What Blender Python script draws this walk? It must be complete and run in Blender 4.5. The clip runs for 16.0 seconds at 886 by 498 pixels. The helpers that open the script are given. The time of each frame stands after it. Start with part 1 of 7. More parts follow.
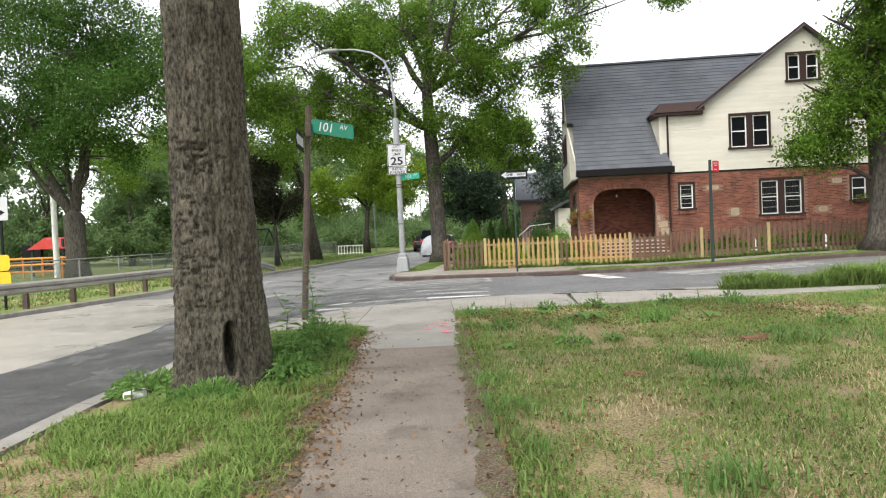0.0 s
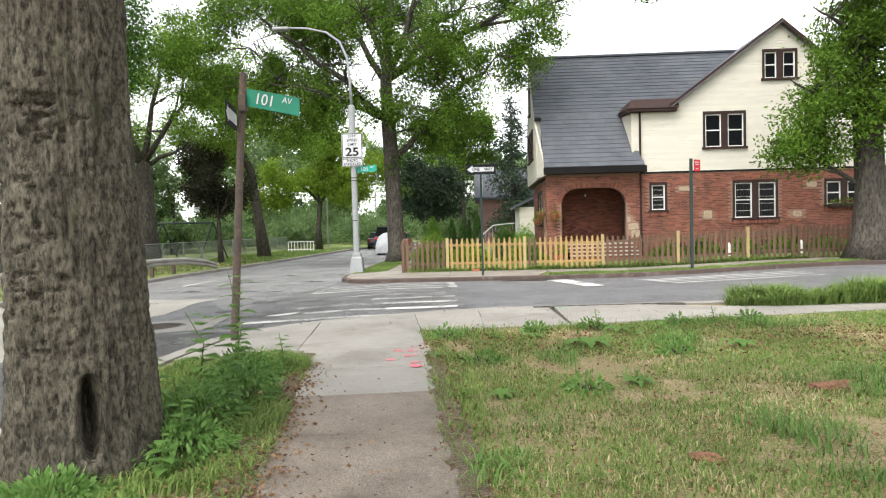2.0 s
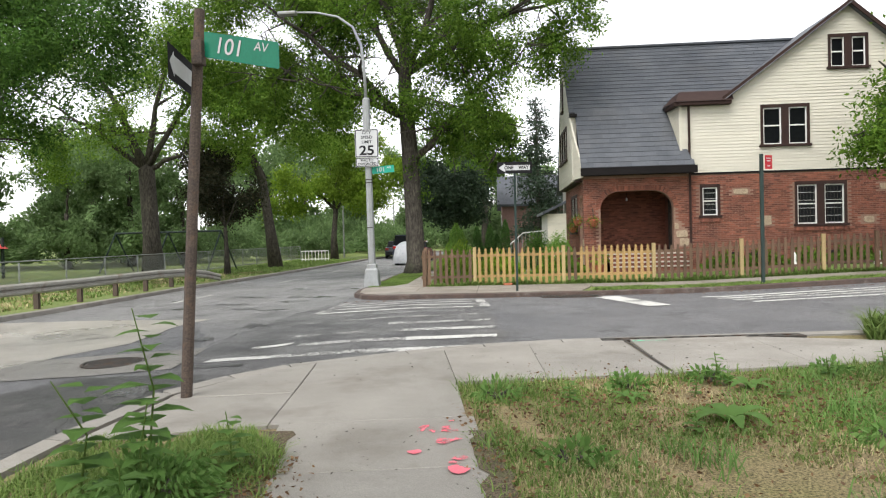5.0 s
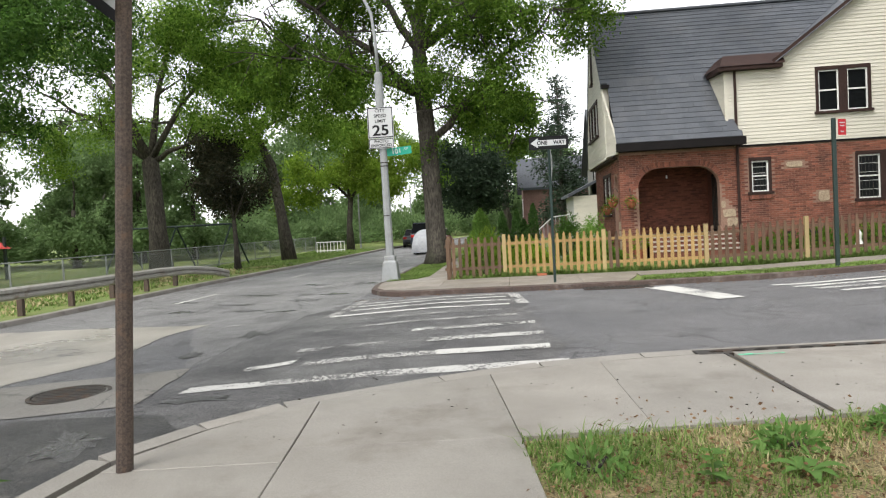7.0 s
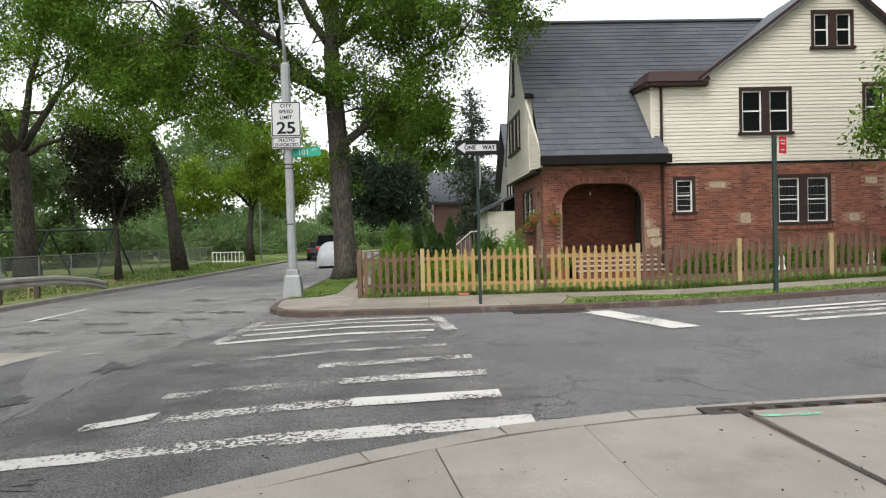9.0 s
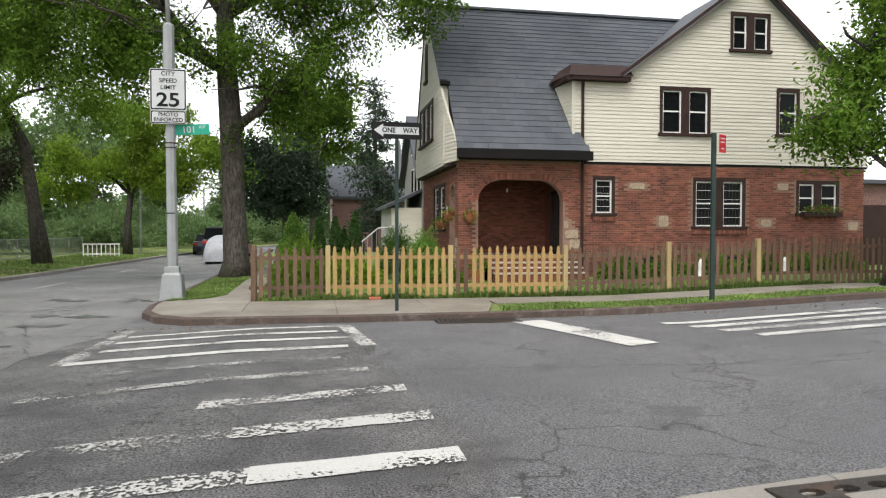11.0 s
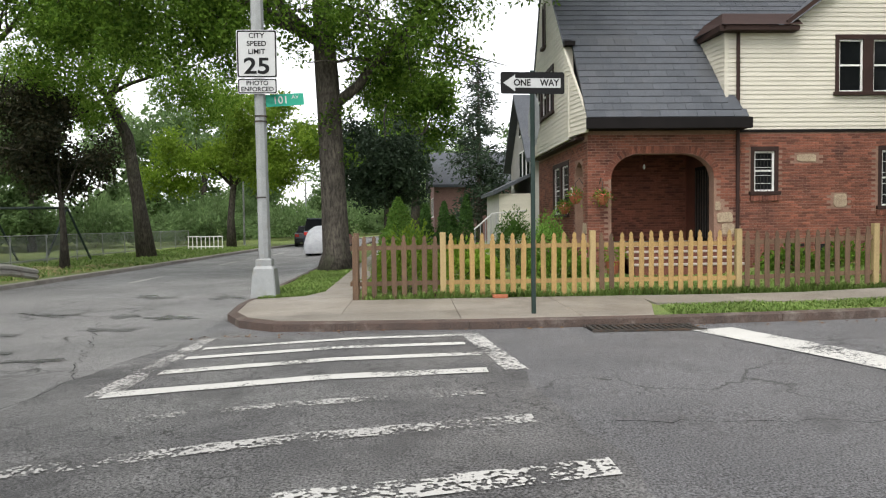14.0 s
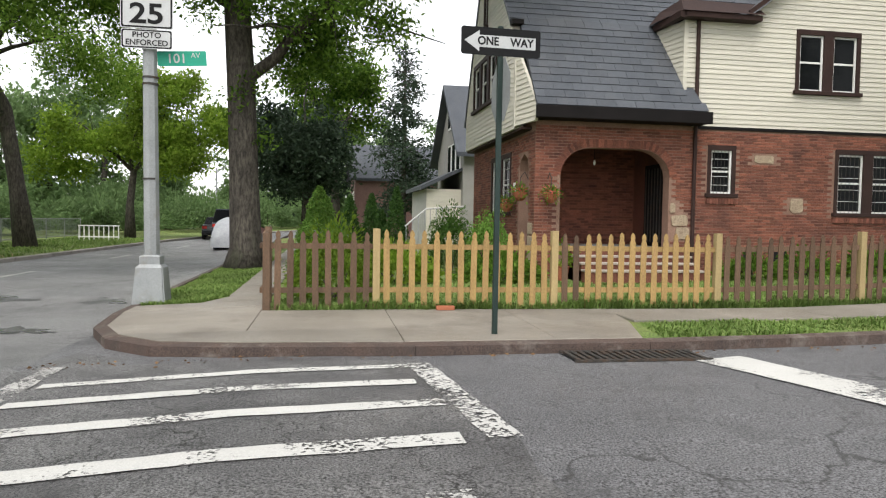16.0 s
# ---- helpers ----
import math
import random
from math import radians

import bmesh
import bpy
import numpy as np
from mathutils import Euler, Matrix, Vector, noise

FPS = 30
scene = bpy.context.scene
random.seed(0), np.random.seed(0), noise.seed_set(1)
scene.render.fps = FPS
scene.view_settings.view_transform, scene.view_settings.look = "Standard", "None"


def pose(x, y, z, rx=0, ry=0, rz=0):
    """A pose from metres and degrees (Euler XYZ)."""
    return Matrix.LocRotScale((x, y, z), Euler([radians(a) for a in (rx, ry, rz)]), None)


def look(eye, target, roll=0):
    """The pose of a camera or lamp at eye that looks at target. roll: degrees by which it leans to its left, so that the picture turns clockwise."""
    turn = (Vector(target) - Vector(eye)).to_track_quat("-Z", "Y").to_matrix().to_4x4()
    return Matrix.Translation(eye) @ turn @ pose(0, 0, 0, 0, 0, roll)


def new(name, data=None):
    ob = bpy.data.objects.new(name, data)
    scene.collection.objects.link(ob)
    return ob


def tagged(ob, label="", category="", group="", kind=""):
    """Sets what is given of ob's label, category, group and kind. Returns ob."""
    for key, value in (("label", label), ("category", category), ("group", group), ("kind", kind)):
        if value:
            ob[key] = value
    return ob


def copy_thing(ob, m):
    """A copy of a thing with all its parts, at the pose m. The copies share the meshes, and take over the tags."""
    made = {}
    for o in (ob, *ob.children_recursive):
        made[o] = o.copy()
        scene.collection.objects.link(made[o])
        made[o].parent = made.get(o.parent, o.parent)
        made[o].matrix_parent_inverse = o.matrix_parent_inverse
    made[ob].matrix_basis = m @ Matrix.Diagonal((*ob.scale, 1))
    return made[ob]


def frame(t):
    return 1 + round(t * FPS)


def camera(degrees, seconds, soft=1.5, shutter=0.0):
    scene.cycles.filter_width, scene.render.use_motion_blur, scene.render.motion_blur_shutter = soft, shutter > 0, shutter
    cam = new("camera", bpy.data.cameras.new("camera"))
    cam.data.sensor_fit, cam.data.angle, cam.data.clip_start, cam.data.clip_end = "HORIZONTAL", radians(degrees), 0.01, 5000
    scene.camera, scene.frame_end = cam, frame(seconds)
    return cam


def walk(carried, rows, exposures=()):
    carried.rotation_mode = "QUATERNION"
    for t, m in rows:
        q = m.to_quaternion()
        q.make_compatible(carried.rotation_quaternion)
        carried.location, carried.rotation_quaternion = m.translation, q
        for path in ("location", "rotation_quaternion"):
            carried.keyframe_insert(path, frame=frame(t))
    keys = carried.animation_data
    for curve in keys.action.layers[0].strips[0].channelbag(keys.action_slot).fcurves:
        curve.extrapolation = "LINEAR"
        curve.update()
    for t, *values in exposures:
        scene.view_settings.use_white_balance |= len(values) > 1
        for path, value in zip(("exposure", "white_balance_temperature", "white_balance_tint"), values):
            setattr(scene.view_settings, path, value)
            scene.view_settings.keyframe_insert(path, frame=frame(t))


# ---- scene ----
cam = camera(64.7, 16.0, soft=1.2)
PATH = [
    (0, (-0.187, 1.3, 1.345), (-0.425, 3.285, 1.293), -2.5),
    (0.5, (-0.29, 1.817, 1.342), (-0.535, 3.801, 1.279), -2.7),
    (1, (-0.438, 2.367, 1.381), (-0.597, 4.36, 1.304), -2.5),
    (1.5, (-0.535, 2.937, 1.39), (-0.677, 4.931, 1.329), -1.9),
    (2, (-0.602, 3.411, 1.418), (-0.708, 5.408, 1.352), -1.4),
    (2.5, (-0.617, 3.861, 1.365), (-0.666, 5.859, 1.291), 0.1),
    (3, (-0.746, 4.307, 1.405), (-0.755, 6.307, 1.36), 0.4),
    (3.5, (-0.73, 4.96, 1.383), (-0.82, 6.958, 1.373), 0.1),
    (4, (-0.852, 5.45, 1.375), (-0.981, 7.446, 1.358), -1.1),
    (4.2, (-0.908, 5.599, 1.376), (-1.066, 7.593, 1.36), -1.4),
    (6.5, (-1.219, 7.945, 1.413), (-1.373, 9.937, 1.315), -1.7),
    (7, (-1.407, 8.425, 1.397), (-1.614, 10.412, 1.322), -3.1),
    (7.5, (-1.509, 8.899, 1.42), (-1.746, 10.885, 1.375), -3.0),
    (8, (-1.608, 9.396, 1.395), (-1.81, 11.385, 1.352), -3.0),
    (8.5, (-1.671, 9.818, 1.352), (-1.687, 11.817, 1.304), -2.0),
    (9, (-1.765, 10.384, 1.351), (-1.7, 12.383, 1.307), -1.4),
    (9.5, (-1.799, 10.864, 1.339), (-1.678, 12.86, 1.292), -0.9),
    (10, (-1.92, 11.357, 1.346), (-1.809, 13.353, 1.288), -0.2),
    (10.2, (-1.95, 11.541, 1.345), (-1.783, 13.533, 1.29), 0.0),
    (12.3, (-2.041, 13.539, 1.303), (-1.588, 15.486, 1.242), -0.7),
    (12.5, (-2.048, 13.679, 1.307), (-1.607, 15.629, 1.252), -1.4),
    (13, (-2.088, 14.221, 1.281), (-1.808, 16.201, 1.246), -1.1),
    (13.5, (-2.18, 14.606, 1.245), (-2.013, 16.599, 1.196), -1.5),
    (14, (-2.253, 15.096, 1.192), (-2.165, 17.092, 1.113), -0.7),
    (14.5, (-2.33, 15.635, 1.131), (-2.234, 17.629, 1.026), -0.8),
    (15, (-2.363, 16.225, 1.128), (-2.178, 18.212, 0.989), -0.4),
    (15.5, (-2.403, 16.777, 1.143), (-2.151, 18.757, 1.018), 0.3),
    (16, (-2.398, 17.304, 1.158), (-2.074, 19.276, 1.071), 1.0),
]
walk(cam, [(t, look(eye, target, roll)) for t, eye, target, roll in PATH], exposures=((0, 1.68), (1, 1.78), (2, 1.88), (3, 1.84), (4, 1.62), (7, 1.48), (9, 1.34), (16, 1.36)))

# ---- world and light ----
world = bpy.data.worlds.new("overcast_sky")
scene.world = world
world.use_nodes = True
wn = world.node_tree.nodes
wl = world.node_tree.links
sky = wn.new("ShaderNodeTexSky")
sky.sky_type = 'NISHITA'
sky.sun_disc = False
sky.sun_elevation = radians(58)
sky.sun_rotation = radians(200)
sky.dust_density = 1.0
sky.air_density = 1.0
pale = wn.new("ShaderNodeHueSaturation")
pale.inputs["Saturation"].default_value = 0.12
wl.new(sky.outputs[0], pale.inputs["Color"])
wl.new(pale.outputs[0], wn["Background"].inputs["Color"])
wn["Background"].inputs["Strength"].default_value = 0.13
sun = new("sun", bpy.data.lights.new("sun", 'SUN'))
sun.data.energy, sun.data.angle, sun.data.color = 1.2, radians(40), (1.0, 0.97, 0.92)
sun.matrix_world = look((0, 0, 30), (0 + 8, 0 + 16, 30 - 30))


# ---- helpers for building ----
def smooth(a, b, v):
    t = min(1.0, max(0.0, (v - a) / (b - a)))
    return t * t * (3 - 2 * t)


def G(x, y):
    """Level of pavements and lawns."""
    return (-0.15 * smooth(12, 25, y) + 0.035 * min(0.0, max(x, -8.0) + 3.0)
            + 0.035 * min(6.0, max(0.0, x - 4.2)) * smooth(14, 24, y))


def R(x, y):
    """Level of the carriageway, with a slight crown."""
    c = 0.07 * math.sin(math.pi * min(1, max(0, (y - 15.6) / 9))) * smooth(-12, -3, x)
    return G(x, y) - 0.12 + c


def thing(name, label, category, at=(0, 0, 0), group="", kind=""):
    ob = new(name)
    ob.empty_display_size = 0.2
    ob.location = at
    return tagged(ob, label, category, group, kind)


def mesh_of(bm, name, mat):
    me = bpy.data.meshes.new(name)
    bm.to_mesh(me)
    bm.free()
    for m in (mat if isinstance(mat, (list, tuple)) else [mat]):
        me.materials.append(m)
    return me


def part(name, bm, mat, parent, label="", shade=False):
    """One mesh under a thing or part; its coordinates are the parent's own."""
    me = bm if isinstance(bm, bpy.types.Mesh) else mesh_of(bm, name, mat)
    if shade:
        me.shade_smooth()
    ob = new(name, me)
    ob.parent = parent
    return tagged(ob, label) if label else ob


def solo(name, bm, mat, label, category, kind="", group="", shade=False):
    me = bm if isinstance(bm, bpy.types.Mesh) else mesh_of(bm, name, mat)
    if shade:
        me.shade_smooth()
    return tagged(new(name, me), label, category, group, kind)


def box(bm, x0, x1, y0, y1, z0, z1, bevel=0.0, m=None):
    v = [bm.verts.new((x, y, z)) for z in (z0, z1) for y in (y0, y1) for x in (x0, x1)]
    if m is not None:
        for q in v:
            q.co = m @ q.co
    f = [bm.faces.new([v[i] for i in q]) for q in ((0, 2, 3, 1), (4, 5, 7, 6), (0, 1, 5, 4), (2, 6, 7, 3), (0, 4, 6, 2), (1, 3, 7, 5))]
    if bevel:
        es = list({e for q in f for e in q.edges})
        bmesh.ops.bevel(bm, geom=es, offset=bevel, segments=2, affect='EDGES', profile=0.6)


def B(*a, bevel=0.0, m=None):
    bm = bmesh.new()
    box(bm, *a, bevel=bevel, m=m)
    return bm


def tube(bm, pts, radii, n=10, caps=True, wob=0.0):
    """A tapered tube through points."""
    rings = []
    pts = [Vector(p) for p in pts]
    side = None
    for i, p in enumerate(pts):
        d = (pts[min(i + 1, len(pts) - 1)] - pts[max(i - 1, 0)]).normalized()
        if side is None:
            side = d.orthogonal().normalized()
        side = (side - d * side.dot(d)).normalized()
        up = d.cross(side)
        ring = []
        for k in range(n):
            a = 2 * math.pi * k / n
            r = radii[i] * (1 + wob * noise.noise((3 * math.cos(a), 3 * math.sin(a), i * 0.35 + p.x)))
            ring.append(bm.verts.new(p + side * (r * math.cos(a)) + up * (r * math.sin(a))))
        rings.append(ring)
    for a, b in zip(rings, rings[1:]):
        for k in range(n):
            bm.faces.new((a[k], a[(k + 1) % n], b[(k + 1) % n], b[k]))
    if caps:
        bm.faces.new(rings[0][::-1])
        bm.faces.new(rings[-1])


def T(pts, radii, n=10, caps=True, wob=0.0):
    bm = bmesh.new()
    tube(bm, pts, radii, n, caps, wob)
    return bm


def plate(outer, holes, thick, place):
    """A flat plate with holes, of some thickness; place maps (u, v, depth) to the world."""
    bm = bmesh.new()
    es = []
    for loop in [outer, *holes]:
        vs = [bm.verts.new((u, v, 0)) for u, v in loop]
        es += [bm.edges.new((a, b)) for a, b in zip(vs, vs[1:] + vs[:1])]
    bmesh.ops.triangle_fill(bm, edges=es, use_beauty=True, use_dissolve=False)
    r = bmesh.ops.extrude_face_region(bm, geom=bm.faces[:])
    for v in r["geom"]:
        if isinstance(v, bmesh.types.BMVert):
            v.co.z = thick
    for v in bm.verts:
        v.co = Vector(place(*v.co))
    bmesh.ops.recalc_face_normals(bm, faces=bm.faces[:])
    return bm


def sheet(poly, level, off, step=1.0, depth=0.0):
    """A polygon laid on a level function, cut fine enough to follow it, with skirts of some depth."""
    bm = bmesh.new()
    f = bm.faces.new([bm.verts.new((x, y, 0)) for x, y in poly])
    if f.normal.z < 0 or f.calc_area() == 0:
        f.normal_flip()
    xs, ys = [p[0] for p in poly], [p[1] for p in poly]
    for lo, hi, ax in ((min(xs), max(xs), 0), (min(ys), max(ys), 1)):
        k = math.floor(lo / step + 1.001) * step if step else hi
        while k < hi and step:
            co = (k, 0, 0) if ax == 0 else (0, k, 0)
            no = (1, 0, 0) if ax == 0 else (0, 1, 0)
            bmesh.ops.bisect_plane(bm, geom=bm.verts[:] + bm.edges[:] + bm.faces[:], plane_co=co, plane_no=no)
            k += step
    bm.normal_update()
    for q in bm.faces:
        if q.normal.z < 0:
            q.normal_flip()
    for v in bm.verts:
        v.co.z = level(v.co.x, v.co.y) + off
    if depth:
        rim = [e for e in bm.edges if e.is_boundary]
        r = bmesh.ops.extrude_edge_only(bm, edges=rim)
        for v in r["geom"]:
            if isinstance(v, bmesh.types.BMVert):
                v.co.z -= depth
        bmesh.ops.recalc_face_normals(bm, faces=bm.faces[:])
    return bm


def ragged(poly, amp=0.07, seg=0.45, seed=1):
    """The polygon with broken, uneven edges."""
    rng = random.Random(seed)
    out = []
    for (ax, ay), (bx, by) in zip(poly, poly[1:] + poly[:1]):
        L = math.hypot(bx - ax, by - ay)
        n = max(1, int(min(L, 16) / seg))
        for k in range(n):
            j = amp if k else 0
            out.append((ax + (bx - ax) * k / n + rng.uniform(-j, j), ay + (by - ay) * k / n + rng.uniform(-j, j)))
    return out


# ---- materials ----
def material(name, a, b, rough=0.8, scale=3.0, fine=60.0, fine_amt=0.35, bump=0.15, bump_scale=None, metal=0.0, spec=0.3, stain=None, stain_scale=0.6, stain_amt=0.5, per=0.0, stretch=(1, 1, 1), island=0.0, cracks=0.0, crack_amt=0.6, wet=0.0):
    """Two colours mixed by noise at two scales, with fine relief; optional broad stains and variation from piece to piece."""
    mt = bpy.data.materials.new(name)
    mt.use_nodes = True
    n, l = mt.node_tree.nodes, mt.node_tree.links
    bs = n["Principled BSDF"]
    geo = n.new("ShaderNodeNewGeometry")
    mp = n.new("ShaderNodeMapping")
    mp.inputs["Scale"].default_value = stretch
    l.new(geo.outputs["Position"], mp.inputs["Vector"])

    def nz(s, detail=4.0, rgh=0.6):
        q = n.new("ShaderNodeTexNoise")
        q.inputs["Scale"].default_value, q.inputs["Detail"].default_value, q.inputs["Roughness"].default_value = s, detail, rgh
        l.new(mp.outputs[0], q.inputs["Vector"])
        return q.outputs["Fac"]

    def mix(kind, f, x, y):
        q = n.new("ShaderNodeMix")
        q.data_type, q.blend_type = 'RGBA', kind
        for k, v in ((0, f), (6, x), (7, y)):
            if hasattr(v, "node"):
                l.new(v, q.inputs[k])
            else:
                q.inputs[k].default_value = v if k == 0 else (*v, 1)
        return q.outputs[2]

    def ramp(v, lo, hi):
        q = n.new("ShaderNodeMapRange")
        q.inputs["From Min"].default_value, q.inputs["From Max"].default_value = lo, hi
        l.new(v, q.inputs["Value"])
        return q.outputs[0]

    big = ramp(nz(scale), 0.3, 0.7)
    small = nz(fine, 3.0, 0.7)
    col = mix('MIX', big, a, b)
    lum = ramp(small, 0.36, 0.64)
    dark = mix('MULTIPLY', 1.0, col, (1 - fine_amt,) * 3)
    lite = mix('MULTIPLY', 1.0, col, (1 + fine_amt,) * 3)
    col = mix('MIX', lum, dark, lite)
    if stain:
        col = mix('MIX', ramp(nz(stain_scale, 6.0, 0.7), 0.62 - 0.25 * stain_amt, 0.72), col, stain)
    if cracks:
        wv = n.new("ShaderNodeVectorMath")
        ns = n.new("ShaderNodeTexNoise")
        ns.inputs["Scale"].default_value, ns.inputs["Detail"].default_value = cracks * 1.7, 5
        l.new(mp.outputs[0], ns.inputs["Vector"])
        sc = n.new("ShaderNodeVectorMath")
        sc.operation = 'SCALE'
        sc.inputs["Scale"].default_value = 0.9 / cracks
        l.new(ns.outputs["Color"], sc.inputs[0])
        l.new(mp.outputs[0], wv.inputs[0])
        l.new(sc.outputs[0], wv.inputs[1])
        vo = n.new("ShaderNodeTexVoronoi")
        vo.feature = 'DISTANCE_TO_EDGE'
        vo.inputs["Scale"].default_value = cracks
        l.new(wv.outputs[0], vo.inputs["Vector"])
        line = ramp(vo.outputs["Distance"], 0.014, 0.004)
        msk = ramp(nz(0.45, 3.0), 0.44, 0.58)
        mm = n.new("ShaderNodeMath")
        mm.operation = 'MULTIPLY'
        l.new(line, mm.inputs[0])
        l.new(msk, mm.inputs[1])
        m2 = n.new("ShaderNodeMath")
        m2.operation = 'MULTIPLY'
        m2.use_clamp = True
        l.new(mm.outputs[0], m2.inputs[0])
        m2.inputs[1].default_value = crack_amt
        col = mix('MIX', m2.outputs[0], col, (0.018, 0.017, 0.016))
    if per or island:
        src = n.new("ShaderNodeObjectInfo").outputs["Random"] if per else geo.outputs["Random Per Island"]
        w = per or island
        lo2 = mix('MULTIPLY', 1.0, col, (1 - w,) * 3)
        hi2 = mix('MULTIPLY', 1.0, col, (1 + w, 1 + w * 0.85, 1 + w * 0.7))
        col = mix('MIX', src, lo2, hi2)
    l.new(col, bs.inputs["Base Color"])
    bs.inputs["Roughness"].default_value = rough
    if wet:
        damp = n.new("ShaderNodeMapRange")
        damp.inputs["From Min"].default_value, damp.inputs["From Max"].default_value = 0.40, 0.62
        damp.inputs["To Min"].default_value, damp.inputs["To Max"].default_value = rough, rough - wet
        l.new(nz(0.55, 4.0, 0.6), damp.inputs["Value"])
        l.new(damp.outputs[0], bs.inputs["Roughness"])
    bs.inputs["Metallic"].default_value = metal
    bs.inputs["Specular IOR Level"].default_value = spec
    if bump:
        bp = n.new("ShaderNodeBump")
        bp.inputs["Strength"].default_value = bump
        bp.inputs["Distance"].default_value = 0.02
        l.new(nz(bump_scale or fine, 5.0, 0.65), bp.inputs["Height"])
        l.new(bp.outputs[0], bs.inputs["Normal"])
    return mt


def leafy(name, a, b, thin=0.45, rough=0.55):
    """Leaf: diffuse and light shining through, varied leaf by leaf."""
    mt = bpy.data.materials.new(name)
    mt.use_nodes = True
    n, l = mt.node_tree.nodes, mt.node_tree.links
    bs, out = n["Principled BSDF"], n["Material Output"]
    geo = n.new("ShaderNodeNewGeometry")
    q = n.new("ShaderNodeMix")
    q.data_type = 'RGBA'
    q.inputs[6].default_value, q.inputs[7].default_value = (*a, 1), (*b, 1)
    l.new(geo.outputs["Random Per Island"], q.inputs[0])
    nz = n.new("ShaderNodeTexNoise")
    nz.inputs["Scale"].default_value = 0.5
    l.new(geo.outputs["Position"], nz.inputs["Vector"])
    q2 = n.new("ShaderNodeMix")
    q2.data_type, q2.blend_type = 'RGBA', 'MULTIPLY'
    q2.inputs[0].default_value = 1.0
    rp = n.new("ShaderNodeMapRange")
    rp.inputs["From Min"].default_value, rp.inputs["From Max"].default_value = 0.3, 0.7
    rp.inputs["To Min"].default_value, rp.inputs["To Max"].default_value = 0.75, 1.3
    l.new(nz.outputs["Fac"], rp.inputs["Value"])
    l.new(q.outputs[2], q2.inputs[6])
    l.new(rp.outputs[0], q2.inputs[7])
    l.new(q2.outputs[2], bs.inputs["Base Color"])
    bs.inputs["Roughness"].default_value = rough
    bs.inputs["Specular IOR Level"].default_value = 0.12
    tr = n.new("ShaderNodeBsdfTranslucent")
    l.new(q2.outputs[2], tr.inputs["Color"])
    ms = n.new("ShaderNodeMixShader")
    ms.inputs[0].default_value = thin
    l.new(bs.outputs[0], ms.inputs[1])
    l.new(tr.outputs[0], ms.inputs[2])
    l.new(ms.outputs[0], out.inputs["Surface"])
    return mt


def worn_paint(name, paint, cover=0.5, scale=14.0):
    """Road paint, flaked off in irregular spots down to the surface under it."""
    mt = material(name, paint, tuple(0.9 * c for c in paint), 0.75, 2.0, 90, 0.12, 0.1)
    n, l = mt.node_tree.nodes, mt.node_tree.links
    bs = n["Principled BSDF"]
    geo = n.new("ShaderNodeNewGeometry")
    a = n.new("ShaderNodeTexNoise")
    a.inputs["Scale"].default_value, a.inputs["Detail"].default_value, a.inputs["Roughness"].default_value = scale, 6, 0.75
    b = n.new("ShaderNodeTexNoise")
    b.inputs["Scale"].default_value = 1.6
    l.new(geo.outputs["Position"], a.inputs["Vector"])
    l.new(geo.outputs["Position"], b.inputs["Vector"])
    vo = n.new("ShaderNodeTexVoronoi")
    vo.feature = 'F1'
    vo.inputs["Scale"].default_value = scale * 1.1
    l.new(geo.outputs["Position"], vo.inputs["Vector"])
    hue = n.new("ShaderNodeSeparateColor")
    l.new(vo.outputs["Color"], hue.inputs[0])
    blend = n.new("ShaderNodeMix")
    blend.inputs[0].default_value = 0.4
    l.new(a.outputs["Fac"], blend.inputs[2])
    l.new(hue.outputs[0], blend.inputs[3])
    s = n.new("ShaderNodeMath")
    l.new(blend.outputs[0], s.inputs[0])
    l.new(b.outputs["Fac"], s.inputs[1])
    r = n.new("ShaderNodeMapRange")
    c = 1.0 + (cover - 0.5) * 0.5
    r.inputs["From Min"].default_value, r.inputs["From Max"].default_value = c - 0.03, c + 0.03
    l.new(s.outputs[0], r.inputs["Value"])
    r.inputs["To Min"].default_value, r.inputs["To Max"].default_value = 1.0, 0.0
    l.new(r.outputs[0], bs.inputs["Alpha"])
    return mt


M = {}
M["asphalt"] = material("asphalt", (0.110, 0.109, 0.113), (0.150, 0.148, 0.151), 0.6, 0.45, 72, 1.0, 1.0, 70, stain=(0.066, 0.065, 0.067), stain_scale=0.8, stain_amt=0.25, spec=0.45, cracks=0.6, crack_amt=0.7, wet=0.12)
M["pale_asphalt"] = material("pale_asphalt", (0.145, 0.142, 0.141), (0.198, 0.193, 0.190), 0.56, 0.5, 66, 0.9, 1.0, 64, stain=(0.095, 0.093, 0.092), stain_scale=0.6, stain_amt=0.3, spec=0.5, cracks=0.55, crack_amt=0.9, wet=0.16)
M["old_asphalt"] = material("old_asphalt", (0.078, 0.076, 0.077), (0.158, 0.154, 0.151), 0.58, 1.1, 66, 1.0, 1.0, 60, stain=(0.052, 0.05, 0.05), stain_scale=0.8, stain_amt=0.35, cracks=2.2, crack_amt=1.0, spec=0.45, wet=0.14)
M["road_concrete"] = material("road_concrete", (0.34, 0.315, 0.275), (0.255, 0.238, 0.21), 0.42, 0.6, 90, 0.25, 0.2, stain=(0.17, 0.16, 0.145), stain_scale=0.45, spec=0.5, cracks=0.4, crack_amt=0.7, wet=0.15)
M["pavement"] = material("pavement", (0.286, 0.268, 0.240), (0.212, 0.197, 0.174), 0.66, 0.9, 120, 0.18, 0.2, stain=(0.150, 0.133, 0.112), stain_scale=0.75, stain_amt=0.42, per=0.07, spec=0.4, wet=0.24)
